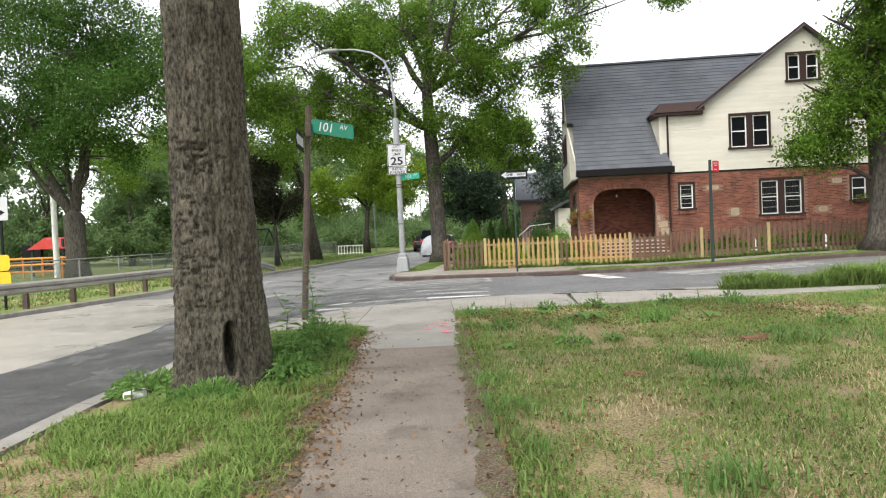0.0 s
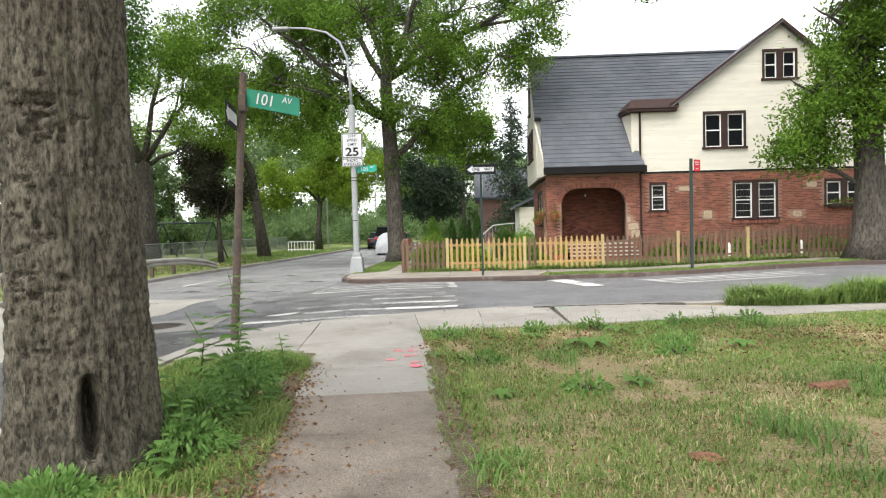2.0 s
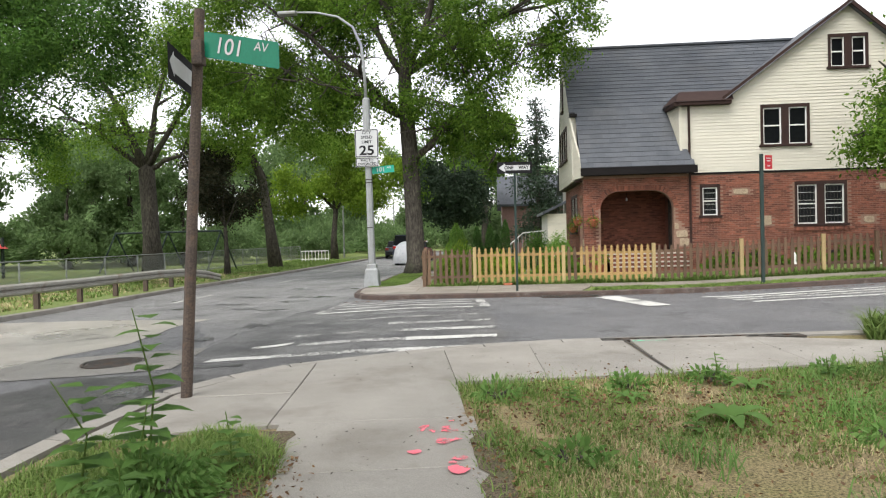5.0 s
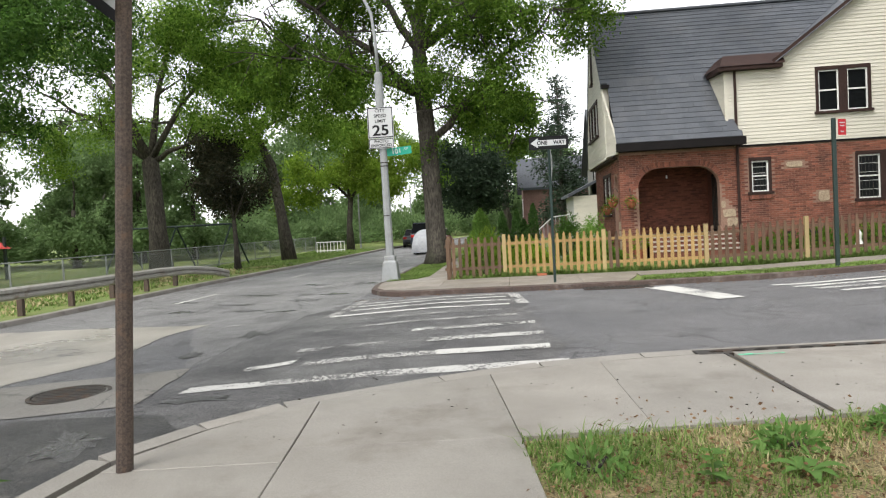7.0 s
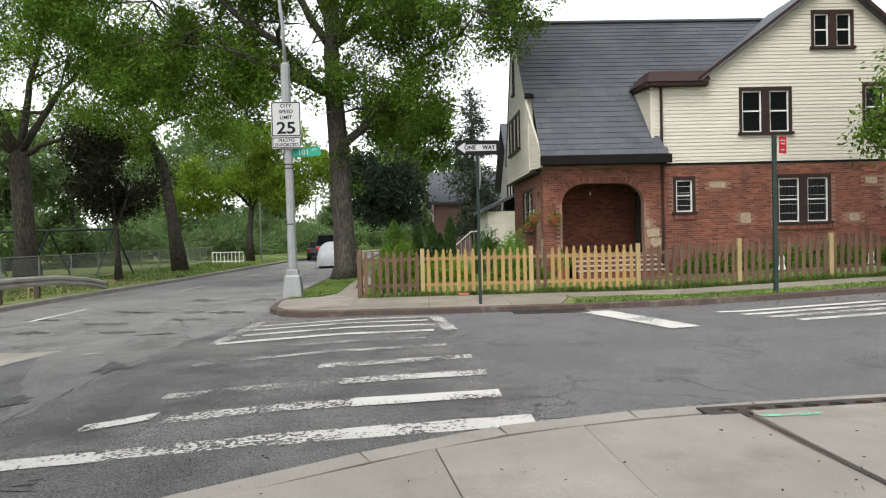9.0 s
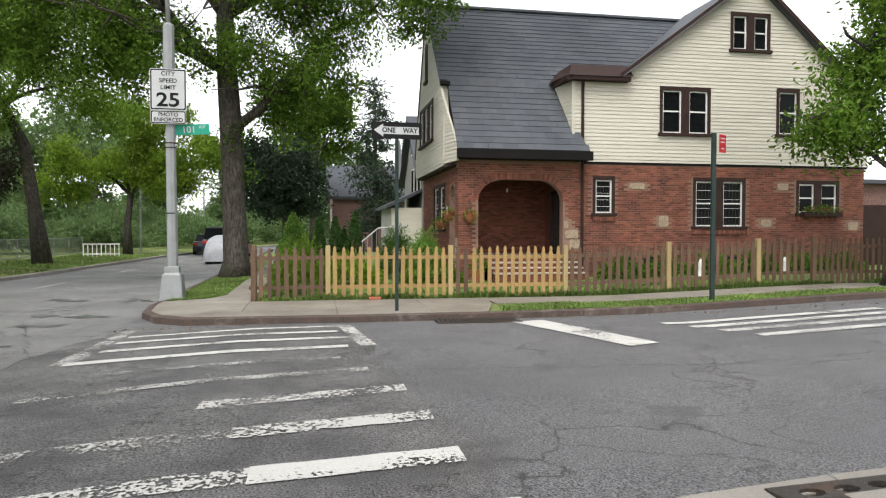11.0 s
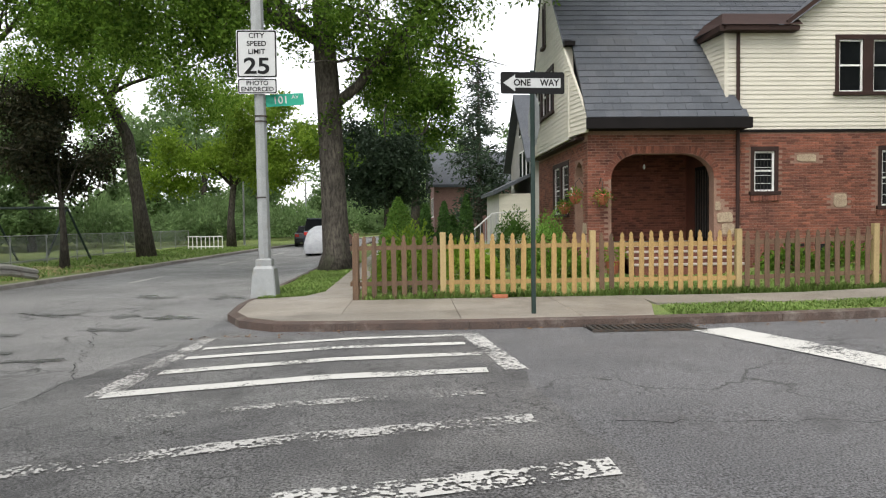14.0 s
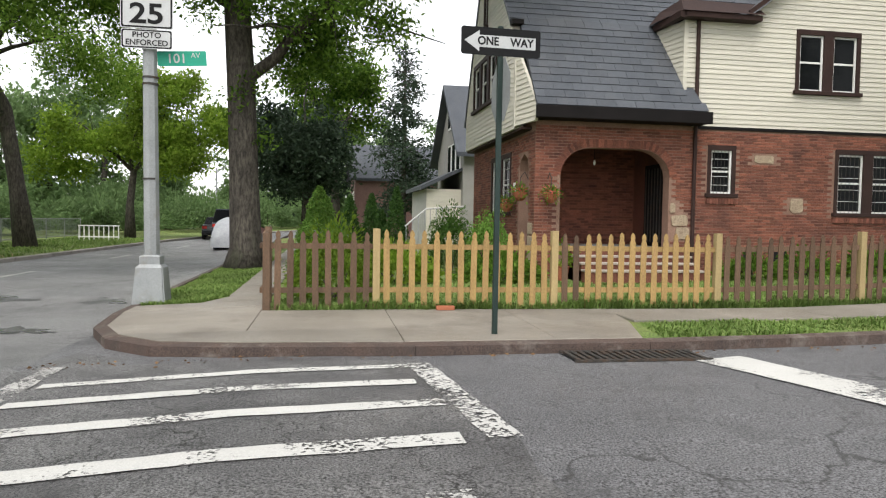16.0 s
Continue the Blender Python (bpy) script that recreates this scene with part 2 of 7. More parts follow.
M["pavement_far"] = material("pavement_far", (0.250, 0.226, 0.192), (0.180, 0.160, 0.135), 0.62, 0.9, 120, 0.3, 0.25, stain=(0.125, 0.108, 0.09), stain_scale=0.8, stain_amt=0.4, per=0.08, spec=0.4, wet=0.2)
M["old_pavement"] = material("old_pavement", (0.225, 0.192, 0.158), (0.140, 0.115, 0.092), 0.85, 1.2, 150, 0.6, 0.5, stain=(0.095, 0.078, 0.062), stain_scale=1.4, stain_amt=0.42, per=0.06)
M["patch_concrete"] = material("patch_concrete", (0.215, 0.20, 0.18), (0.155, 0.146, 0.135), 0.5, 1.1, 70, 0.4, 0.4, stain=(0.10, 0.096, 0.09), stain_scale=1.2, stain_amt=0.4, spec=0.5, cracks=0.9, crack_amt=0.9, wet=0.15)
M["kerb_asphalt"] = material("kerb_asphalt", (0.028, 0.027, 0.027), (0.068, 0.066, 0.063), 0.55, 1.3, 40, 0.9, 1.0, 34, stain=(0.16, 0.15, 0.14), stain_scale=1.5, stain_amt=0.25, cracks=1.6, crack_amt=1.0, spec=0.5, wet=0.2)
M["path_earth"] = material("path_earth", (0.125, 0.095, 0.062), (0.085, 0.066, 0.044), 0.95, 3.0, 70, 0.7, 0.7, 50, stain=(0.10, 0.11, 0.045), stain_scale=2.2, stain_amt=0.4)
M["pothole"] = material("pothole", (0.055, 0.054, 0.054), (0.10, 0.098, 0.096), 0.42, 3.0, 50, 0.8, 1.0, 40, spec=0.6, wet=0.2)
M["kerb"] = material("kerb", (0.30, 0.28, 0.25), (0.23, 0.212, 0.188), 0.8, 1.5, 90, 0.2, 0.3, stain=(0.15, 0.13, 0.11), stain_scale=2.5, per=0.05)
M["rust_kerb"] = material("rust_kerb", (0.090, 0.060, 0.048), (0.058, 0.044, 0.038), 0.7, 2.5, 60, 0.35, 0.35, stain=(0.17, 0.145, 0.125), stain_scale=3.0, stain_amt=0.3)
M["soil"] = material("soil", (0.20, 0.15, 0.085), (0.15, 0.135, 0.055), 0.95, 1.4, 60, 0.7, 0.5, 30, stain=(0.30, 0.225, 0.13), stain_scale=1.2, stain_amt=0.4)
M["turf"] = material("turf", (0.095, 0.155, 0.035), (0.165, 0.185, 0.06), 0.95, 0.9, 40, 0.6, 0.6, 25, stain=(0.22, 0.17, 0.085), stain_scale=0.5, stain_amt=0.2)
M["paint_good"] = worn_paint("paint_good", (0.52, 0.51, 0.48), 0.84, 40)
M["paint_mid"] = worn_paint("paint_mid", (0.48, 0.47, 0.445), 0.6, 34)
M["paint_faint"] = worn_paint("paint_faint", (0.42, 0.41, 0.39), 0.42, 40)
M["pink_paint"] = worn_paint("pink_paint", (0.72, 0.16, 0.20), 0.32, 9)
M["green_paint"] = worn_paint("green_paint", (0.12, 0.62, 0.36), 0.55, 9)
M["mortar"] = material("mortar", (0.25, 0.155, 0.115), (0.19, 0.11, 0.08), 0.9, 2.0, 60, 0.25, 0.3)
M["brick"] = material("brick", (0.205, 0.078, 0.050), (0.135, 0.052, 0.037), 0.85, 0.9, 80, 0.3, 0.35, stain=(0.100, 0.043, 0.034), stain_scale=1.2, stain_amt=0.35, per=0.38)
M["brick_rest"] = material("brick_rest", (0.205, 0.078, 0.050), (0.135, 0.052, 0.037), 0.85, 0.9, 80, 0.3, 0.35, stain=(0.100, 0.043, 0.034), stain_scale=1.2, stain_amt=0.35, island=0.38)
M["field_stone"] = material("field_stone", (0.36, 0.29, 0.20), (0.27, 0.20, 0.14), 0.9, 6.0, 50, 0.3, 0.6)
M["siding"] = material("siding", (0.565, 0.535, 0.455), (0.515, 0.485, 0.410), 0.6, 0.8, 60, 0.07, 0.06, per=0.045, stretch=(1, 1, 4), stain=(0.45, 0.42, 0.35), stain_scale=1.1, stain_amt=0.2)
M["slate"] = material("slate", (0.073, 0.080, 0.093), (0.054, 0.060, 0.071), 0.48, 1.2, 60, 0.3, 0.3, stain=(0.075, 0.078, 0.085), stain_scale=0.7, per=0.14)
M["slate_rest"] = material("slate_rest", (0.073, 0.080, 0.093), (0.054, 0.060, 0.071), 0.48, 1.2, 60, 0.3, 0.3, stain=(0.075, 0.078, 0.085), stain_scale=0.7, island=0.14)
M["brown_trim"] = material("brown_trim", (0.040, 0.022, 0.018), (0.028, 0.016, 0.014), 0.65, 2, 60, 0.2, 0.1, spec=0.15)
M["black_trim"] = material("black_trim", (0.009, 0.008, 0.008), (0.013, 0.011, 0.011), 0.7, 2, 60, 0.2, 0.1, spec=0.08)
M["white_paint"] = material("white_paint", (0.74, 0.73, 0.70), (0.66, 0.65, 0.62), 0.55, 2, 60, 0.06, 0.05)
# near-black colour stands in for the darkness of unlit rooms
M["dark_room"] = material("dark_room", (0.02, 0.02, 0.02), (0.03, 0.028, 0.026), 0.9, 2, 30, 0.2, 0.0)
M["wood_new"] = material("wood_new", (0.345, 0.230, 0.090), (0.27, 0.175, 0.070), 0.7, 5, 50, 0.3, 0.2, stretch=(4, 4, 0.5), per=0.14, stain=(0.30, 0.18, 0.085), stain_scale=2.0, stain_amt=0.2)
M["wood_brown"] = material("wood_brown", (0.125, 0.078, 0.048), (0.090, 0.058, 0.038), 0.8, 5, 50, 0.3, 0.25, stretch=(4, 4, 0.5), per=0.2, stain=(0.17, 0.11, 0.075), stain_scale=2.0, stain_amt=0.2)
M["wood_post"] = material("wood_post", (0.37, 0.28, 0.135), (0.30, 0.225, 0.11), 0.75, 4, 50, 0.2, 0.2, stretch=(4, 4, 0.5), per=0.1)
M["galv"] = material("galv", (0.29, 0.30, 0.30), (0.235, 0.245, 0.245), 0.55, 3, 50, 0.12, 0.08, metal=0.25, stain=(0.22, 0.21, 0.19), stain_scale=2.0, stain_amt=0.2)
M["rail_steel"] = material("rail_steel", (0.33, 0.32, 0.29), (0.25, 0.24, 0.21), 0.55, 2, 50, 0.15, 0.1, metal=0.2, stain=(0.16, 0.11, 0.08), stain_scale=1.6, stain_amt=0.2)
M["rust_pole"] = material("rust_pole", (0.085, 0.06, 0.045), (0.055, 0.042, 0.035), 0.75, 4, 60, 0.35, 0.25, stain=(0.13, 0.075, 0.045), stain_scale=5, stain_amt=0.3)
M["green_pole"] = material("green_pole", (0.018, 0.035, 0.03), (0.014, 0.026, 0.022), 0.5, 4, 60, 0.2, 0.08)
M["sign_white"] = material("sign_white", (0.47, 0.475, 0.475), (0.42, 0.425, 0.425), 0.4, 3, 50, 0.05, 0.0)
M["sign_black"] = material("sign_black", (0.012, 0.012, 0.013), (0.014, 0.014, 0.014), 0.7, 3, 50, 0.1, 0.0, spec=0.1)
M["sign_green"] = material("sign_green", (0.005, 0.16, 0.09), (0.004, 0.13, 0.075), 0.4, 3, 50, 0.08, 0.0)
M["sign_teal"] = material("sign_teal", (0.02, 0.30, 0.20), (0.02, 0.26, 0.17), 0.4, 3, 50, 0.08, 0.0)
M["sign_red"] = material("sign_red", (0.42, 0.015, 0.025), (0.36, 0.012, 0.02), 0.4, 3, 50, 0.08, 0.0)
M["sign_yellow"] = material("sign_yellow", (0.75, 0.45, 0.02), (0.68, 0.40, 0.02), 0.45, 3, 50, 0.08, 0.0)
M["iron"] = material("iron", (0.07, 0.065, 0.06), (0.05, 0.045, 0.04), 0.6, 6, 60, 0.3, 0.3, metal=0.5, stain=(0.11, 0.065, 0.04), stain_scale=5)
M["bark"] = material("bark", (0.096, 0.085, 0.064), (0.046, 0.041, 0.031), 0.95, 6, 40, 0.65, 1.0, 26, stretch=(1, 1, 0.42), stain=(0.080, 0.082, 0.046), stain_scale=1.4, stain_amt=0.3, spec=0.1)
M["bark_far"] = material("bark_far", (0.070, 0.061, 0.049), (0.038, 0.033, 0.027), 0.95, 3, 16, 0.55, 0.9, 12, stretch=(1, 1, 0.3), stain=(0.062, 0.066, 0.040), stain_scale=1.2, stain_amt=0.25)
M["leaf_mid"] = leafy("leaf_mid", (0.044, 0.100, 0.012), (0.160, 0.262, 0.036), 0.55)
M["leaf_park"] = leafy("leaf_park", (0.070, 0.148, 0.018), (0.218, 0.330, 0.052), 0.65)
M["leaf_dark"] = leafy("leaf_dark", (0.028, 0.072, 0.012), (0.088, 0.165, 0.032), 0.5)
M["leaf_bright"] = leafy("leaf_bright", (0.110, 0.190, 0.018), (0.235, 0.335, 0.045), 0.65)
M["leaf_purple"] = leafy("leaf_purple", (0.016, 0.024, 0.012), (0.052, 0.046, 0.026), 0.3)
M["leaf_blue"] = leafy("leaf_blue", (0.026, 0.045, 0.026), (0.048, 0.072, 0.042), 0.2)
# far leaves: distance haze is mixed into this paler, bluer green
M["leaf_far_haze"] = leafy("leaf_far_haze", (0.105, 0.170, 0.065), (0.185, 0.270, 0.110), 0.6)
M["grass"] = leafy("grass", (0.095, 0.168, 0.032), (0.215, 0.285, 0.088), 0.35)
M["grass_dry"] = leafy("grass_dry", (0.33, 0.27, 0.14), (0.46, 0.40, 0.23), 0.25)
M["litter"] = leafy("litter", (0.085, 0.045, 0.025), (0.24, 0.145, 0.075), 0.1)
M["flower_red"] = leafy("flower_red", (0.30, 0.03, 0.02), (0.50, 0.16, 0.10), 0.3)
M["glass"] = material("glass", (0.006, 0.007, 0.008), (0.010, 0.011, 0.011), 0.06, 2, 30, 0.1, 0.0, spec=0.06)
M["tyre"] = material("tyre", (0.02, 0.02, 0.02), (0.03, 0.03, 0.03), 0.85, 5, 60, 0.2, 0.1)
M["car_dark"] = material("car_dark", (0.025, 0.028, 0.032), (0.022, 0.024, 0.028), 0.3, 2, 60, 0.05, 0.0, spec=0.6)
M["car_blue"] = material("car_blue", (0.012, 0.018, 0.035), (0.010, 0.015, 0.03), 0.3, 2, 60, 0.05, 0.0, spec=0.6)
M["car_red"] = material("car_red", (0.16, 0.015, 0.015), (0.13, 0.012, 0.012), 0.3, 2, 60, 0.05, 0.0, spec=0.6)
M["tarp"] = material("tarp", (0.40, 0.41, 0.43), (0.30, 0.31, 0.33), 0.5, 4, 40, 0.12, 0.5, 8)
M["lamp_red"] = material("lamp_red", (0.45, 0.02, 0.015), (0.38, 0.02, 0.012), 0.25, 3, 50, 0.1, 0.0)
M["orange_plastic"] = material("orange_plastic", (0.70, 0.26, 0.04), (0.62, 0.22, 0.03), 0.5, 3, 50, 0.1, 0.0)
M["red_roof"] = material("red_roof", (0.50, 0.06, 0.05), (0.44, 0.05, 0.04), 0.6, 3, 50, 0.1, 0.0)
M["grey_wall"] = material("grey_wall", (0.30, 0.29, 0.27), (0.26, 0.25, 0.23), 0.8, 2, 50, 0.15, 0.1)
M["far_brick"] = material("far_brick", (0.22, 0.13, 0.11), (0.17, 0.10, 0.085), 0.9, 2, 25, 0.3, 0.2)
M["terracotta"] = material("terracotta", (0.35, 0.12, 0.06), (0.28, 0.09, 0.05), 0.8, 3, 50, 0.15, 0.1)
M["rotten"] = material("rotten", (0.20, 0.10, 0.055), (0.13, 0.065, 0.04), 0.95, 8, 50, 0.4, 0.6)
M["evergreen"] = leafy("evergreen", (0.024, 0.062, 0.014), (0.060, 0.115, 0.026), 0.3)
M["evergreen_light"] = leafy("evergreen_light", (0.070, 0.155, 0.024), (0.160, 0.270, 0.050), 0.4)
M["tread"] = material("tread", (0.36, 0.31, 0.26), (0.29, 0.25, 0.21), 0.8, 3, 60, 0.2, 0.2)
M["weed_leaf"] = leafy("weed_leaf", (0.085, 0.175, 0.038), (0.175, 0.290, 0.085), 0.45)
M["far_white"] = material("far_white", (0.46, 0.45, 0.43), (0.40, 0.39, 0.37), 0.7, 2, 30, 0.1, 0.1)

# ---- ground ----
FAR_KERB = [(-5.35, 70), (-5.35, 27.6), (-5.2, 26.3), (-4.8, 25.4), (-4.2, 24.8), (-3.3, 24.5), (-1.5, 24.38), (1.1, 24.45), (4.7, 24.75), (9.0, 25.0), (20, 25.3), (60, 25.6)]
NEAR_KERB = [(-3.7, -25), (-3.75, 5.0), (-4.0, 7.0), (-4.15, 9.0), (-4.22, 11.2), (-4.12, 12.7), (-3.75, 13.35), (-3.3, 13.85), (-2.1, 14.62), (-1.2, 15.12), (-0.2, 15.42), (0.8, 15.58), (3.8, 15.9), (8.0, 16.2), (20, 16.6), (60, 17.0)]
LEFT_KERB = [(-13.0, -25), (-13.0, 20), (-12.9, 32), (-12.2, 42), (-11.4, 60), (-9.0, 78), (-2.0, 98), (12, 118)]

bm = bmesh.new()
v = [bm.verts.new(p) for p in ((-1500, -1500, -0.75), (1500, -1500, -0.75), (1500, 1500, -0.75), (-1500, 1500, -0.75))]
bm.faces.new(v)
solo("ground", bm, M["turf"], "green grassy ground stretching to the distance", "ground", "structure")
solo("road", sheet([(-13.4, -25), (60, -25), (60, 40), (20, 118), (9, 124), (-13.4, 80)], R, 0.0, 1.0), M["asphalt"],
     "grey damp asphalt road with cracks and patches", "road", "structure")
solo("road_concrete_lane", sheet(ragged([(-12.95, -24), (-7.0, -24), (-7.0, 13.2), (-7.6, 15.2), (-7.75, 16.4), (-7.2, 17.6), (-7.65, 20.2), (-7.5, 21.7), (-10.2, 22.1), (-12.9, 21.9)], .05), R, 0.006, 1.0),
     M["road_concrete"], "pale wet concrete lane worn smooth", "road", "structure")
solo("road_patch", sheet(ragged([(-8.0, 14.35), (-6.2, 14.55), (-5.15, 14.8), (-5.45, 16.6), (-6.3, 16.4), (-7.2, 16.25), (-7.9, 16.1)], .04), R, 0.009, 1.0),
     M["patch_concrete"], "pale concrete patch round the manhole", "road", "structure")
solo("road_kerb_strip", sheet(ragged([(-6.9, -10), (-3.85, -10), (-3.9, 5.0), (-4.12, 7.0), (-4.27, 9.0), (-4.34, 11.2), (-4.24, 12.7), (-3.85, 13.5), (-4.6, 14.3), (-6.1, 14.4), (-6.9, 13.0)], .07), R, 0.008, 1.0), M["kerb_asphalt"],
     "dark crumbling tarred asphalt strip along the kerb", "road", "structure")
solo("road_avenue", sheet(ragged([(-12.95, 21.5), (-7.6, 21.3), (-5.5, 16.6), (-5.3, 19.4), (-5.0, 22.0), (-5.3, 25.0), (-5.3, 60), (-9.2, 76), (-11.3, 60), (-12.1, 42), (-12.85, 32)], .06), R, 0.0025, 1.0), M["pale_asphalt"],
     "pale worn asphalt of the wide avenue", "road", "structure")
solo("road_old_patch", sheet(ragged([(-6.95, -10), (-3.9, -10), (-4.2, 10.0), (-4.25, 12.6), (-3.4, 13.9), (-2.2, 14.7), (-0.9, 15.3), (-1.0, 18.0), (-1.5, 24.2), (-4.2, 24.6), (-5.0, 25.2), (-5.6, 21.7), (-5.4, 16.8), (-5.1, 14.7), (-6.2, 14.5), (-6.95, 13.0)], .09), R, 0.004, 1.0),
     M["old_asphalt"], "dark crumbling asphalt along the kerb", "road", "structure")
def crack(pts, w, seed):
    """A ragged tar-filled crack in the road."""
    rng = random.Random(seed)
    fine = []
    for (ax, ay), (bx, by) in zip(pts, pts[1:]):
        n = max(2, int(math.hypot(bx - ax, by - ay) / 0.15))
        for k in range(n):
            t = k / n
            fine.append((ax + (bx - ax) * t + rng.uniform(-.06, .06), ay + (by - ay) * t + rng.uniform(-.06, .06)))
    bm = bmesh.new()
    last = None
    for i, (x, y) in enumerate(fine):
        a, b = fine[max(0, i - 1)], fine[min(len(fine) - 1, i + 1)]
        d = Vector((b[0] - a[0], b[1] - a[1])).normalized()
        ww = w * rng.uniform(0.3, 1.2)
        z = R(x, y) + 0.010
        cur = (bm.verts.new((x - d.y * ww, y + d.x * ww, z)), bm.verts.new((x + d.y * ww, y - d.x * ww, z)))
        if last:
            bm.faces.new((last[1], last[0], cur[0], cur[1]))
        last = cur
    return bm


rp_ = random.Random(31)
for px, py, ex, ey in ((-9.6, 24.6, .5, .3), (-8.7, 25.8, .7, .35), (-7.6, 24.2, .55, .28), (-6.9, 25.9, .8, .4), (-9.0, 28.2, .9, .5), (-7.4, 27.6, .5, .4), (-6.3, 27.0, .6, .45), (-10.6, 26.9, .5, .3), (-6.6, 23.3, .6, .2), (-8.0, 31.0, .7, .6), (-6.2, 30.2, .5, .8),
                       (-5.9, 12.2, .45, .6), (-5.0, 13.6, .4, .5), (-6.4, 10.4, .35, .7), (-5.2, 9.0, .4, .8), (-5.9, 17.6, .3, .35), (-5.7, 19.3, .25, .5), (-4.6, 14.9, .5, .25)):
    ring = []
    for k in range(40):
        a = k * math.pi / 20
        q = .62 + .75 * noise.noise((1.3 * math.cos(a) + px, 1.3 * math.sin(a) + py, 3)) + .5 * noise.noise((4 * math.cos(a) + py, 4 * math.sin(a), px))
        ring.append((px + ex * max(.12, q) * math.cos(a + ex), py + ey * max(.12, q) * math.sin(a)))
    solo("road_pothole", sheet(ring, R, 0.0105, 0.5), M["pothole"], "dark crumbled hollow in the worn asphalt", "pothole", "structure")
for i, pts in enumerate([[(-7.0, 13.2), (-7.6, 15.2), (-7.75, 16.4), (-7.2, 17.6), (-7.65, 20.2), (-7.5, 21.7)], [(-7.0, 13.2), (-7.05, 4), (-7.0, -5)],
                         [(-5.15, 14.8), (-5.5, 16.8), (-5.6, 19.5), (-5.5, 21.8), (-7.5, 27)], [(-0.9, 19.6), (2.5, 19.3), (6, 19.9), (12, 20.2)],
                         [(0.5, 17.2), (3.2, 17.9), (5, 17.6)], [(-6.3, 9.4), (-5.2, 10.2), (-4.6, 11.6), (-5.3, 13.4)], [(-6.6, 7.2), (-5.4, 8.1), (-4.4, 8.3)], [(-9, 23.5), (-8.2, 26.5), (-8.8, 30), (-8.4, 36)],
                         [(1.5, 21.9), (5, 21.4), (10, 21.7)]]):
    solo("road_crack", crack(pts, 0.006 if i < 4 else 0.003, i), M["sign_black"], "thin dark crack in the road surface", "road crack", "structure")
solo("lawn_far", sheet([(60, 62), (-5.2, 62)] + [(x + (0.1 if i < 3 else 0), y + (0.1 if i >= 3 else 0)) for i, (x, y) in enumerate(FAR_KERB[1:])], G, -0.02, 1.5, 0.25),
     M["turf"], "lawn ground round the corner house", "lawn", "structure")
solo("lawn_near", sheet([(60, -25)] + [(x + 0.08, y - 0.08) for x, y in NEAR_KERB], G, -0.02, 1.5, 0.25), M["soil"],
     "patchy earth and thin turf beside the path", "lawn", "structure")
solo("park_ground", sheet([(-90, -25)] + [(x - 0.1, y) for x, y in LEFT_KERB] + [(12, 160), (-90, 160)], G, 0.0, 4, 0.4), M["turf"],
     "grassy park ground behind the far kerb", "grass", "structure")


def kerb(name, line, mat, label, w=0.15, up=0.012, seg=1.8):
    """Kerb stones along a line, each a piece of its own."""
    root = thing(name, label, "kerb", kind="structure")
    pts = []
    for (ax, ay), (bx, by) in zip(line, line[1:]):
        n = max(1, round(math.hypot(bx - ax, by - ay) / seg))
        if math.hypot(bx - ax, by - ay) > 30:
            n = 6
        pts += [(ax + (bx - ax) * k / n, ay + (by - ay) * k / n) for k in range(n)]
    pts.append(line[-1])
    for i, ((ax, ay), (bx, by)) in enumerate(zip(pts, pts[1:])):
        d = Vector((bx - ax, by - ay))
        L = d.length
        d /= L
        nrm = Vector((-d.y, d.x))
        g = 0.003
        bm = bmesh.new()
        vs = []
        for s, dz in ((g, -0.3), (L - g, -0.3), (L - g, up), (g, up)):
            for o, ease in ((0.0, 0.02 if dz > 0 else 0), (w, 0)):
                x, y = ax + d.x * s + nrm.x * o, ay + d.y * s + nrm.y * o
                vs.append(bm.verts.new((x, y, G(x, y) + dz - ease)))
        for q in ((0, 2, 3, 1), (4, 6, 7, 5), (0, 6, 4, 2), (1, 3, 5, 7), (0, 1, 7, 6), (2, 4, 5, 3)):
            bm.faces.new([vs[k] for k in q])
        bmesh.ops.recalc_face_normals(bm, faces=bm.faces[:])
        part("kerb_stone", bm, mat, root)
    return root


kerb("kerb_far", FAR_KERB[::-1][1:][::-1], M["rust_kerb"], "worn kerb with rust-brown steel facing")
kerb("kerb_near", NEAR_KERB, M["pavement"], "low worn concrete kerb", seg=2.2)
kerb("kerb_park", LEFT_KERB, M["kerb"], "stained concrete kerb below the guard rail", seg=4)


def slab(root, quad, mat, top=0.012, depth=0.1, gap=0.005):
    """One paving slab with eased edges."""
    cx, cy = sum(p[0] for p in quad) / len(quad), sum(p[1] for p in quad) / len(quad)

    def inset(x, y, g):
        d = Vector((cx - x, cy - y)).normalized() * g
        return x + d.x, y + d.y
    bm = bmesh.new()
    rings = []
    jig = random.uniform(-0.004, 0.004)
    for g, dz in ((gap, -depth), (gap, top - 0.005), (gap + 0.007, top)):
        rings.append([bm.verts.new((*inset(x, y, g), G(x, y) + dz + jig)) for x, y in quad])
    n = len(quad)
    for a, b in zip(rings, rings[1:]):
        for k in range(n):
            bm.faces.new((a[k], a[(k + 1) % n], b[(k + 1) % n], b[k]))
    bm.faces.new(rings[-1])
    bmesh.ops.recalc_face_normals(bm, faces=bm.faces[:])
    part("slab", bm, mat, root)


def edge_l(y):
    return -1.9 - 0.16 * (y - 6.67)


def edge_r(y):
    return -0.62 - 0.1245 * (y - 6.65)


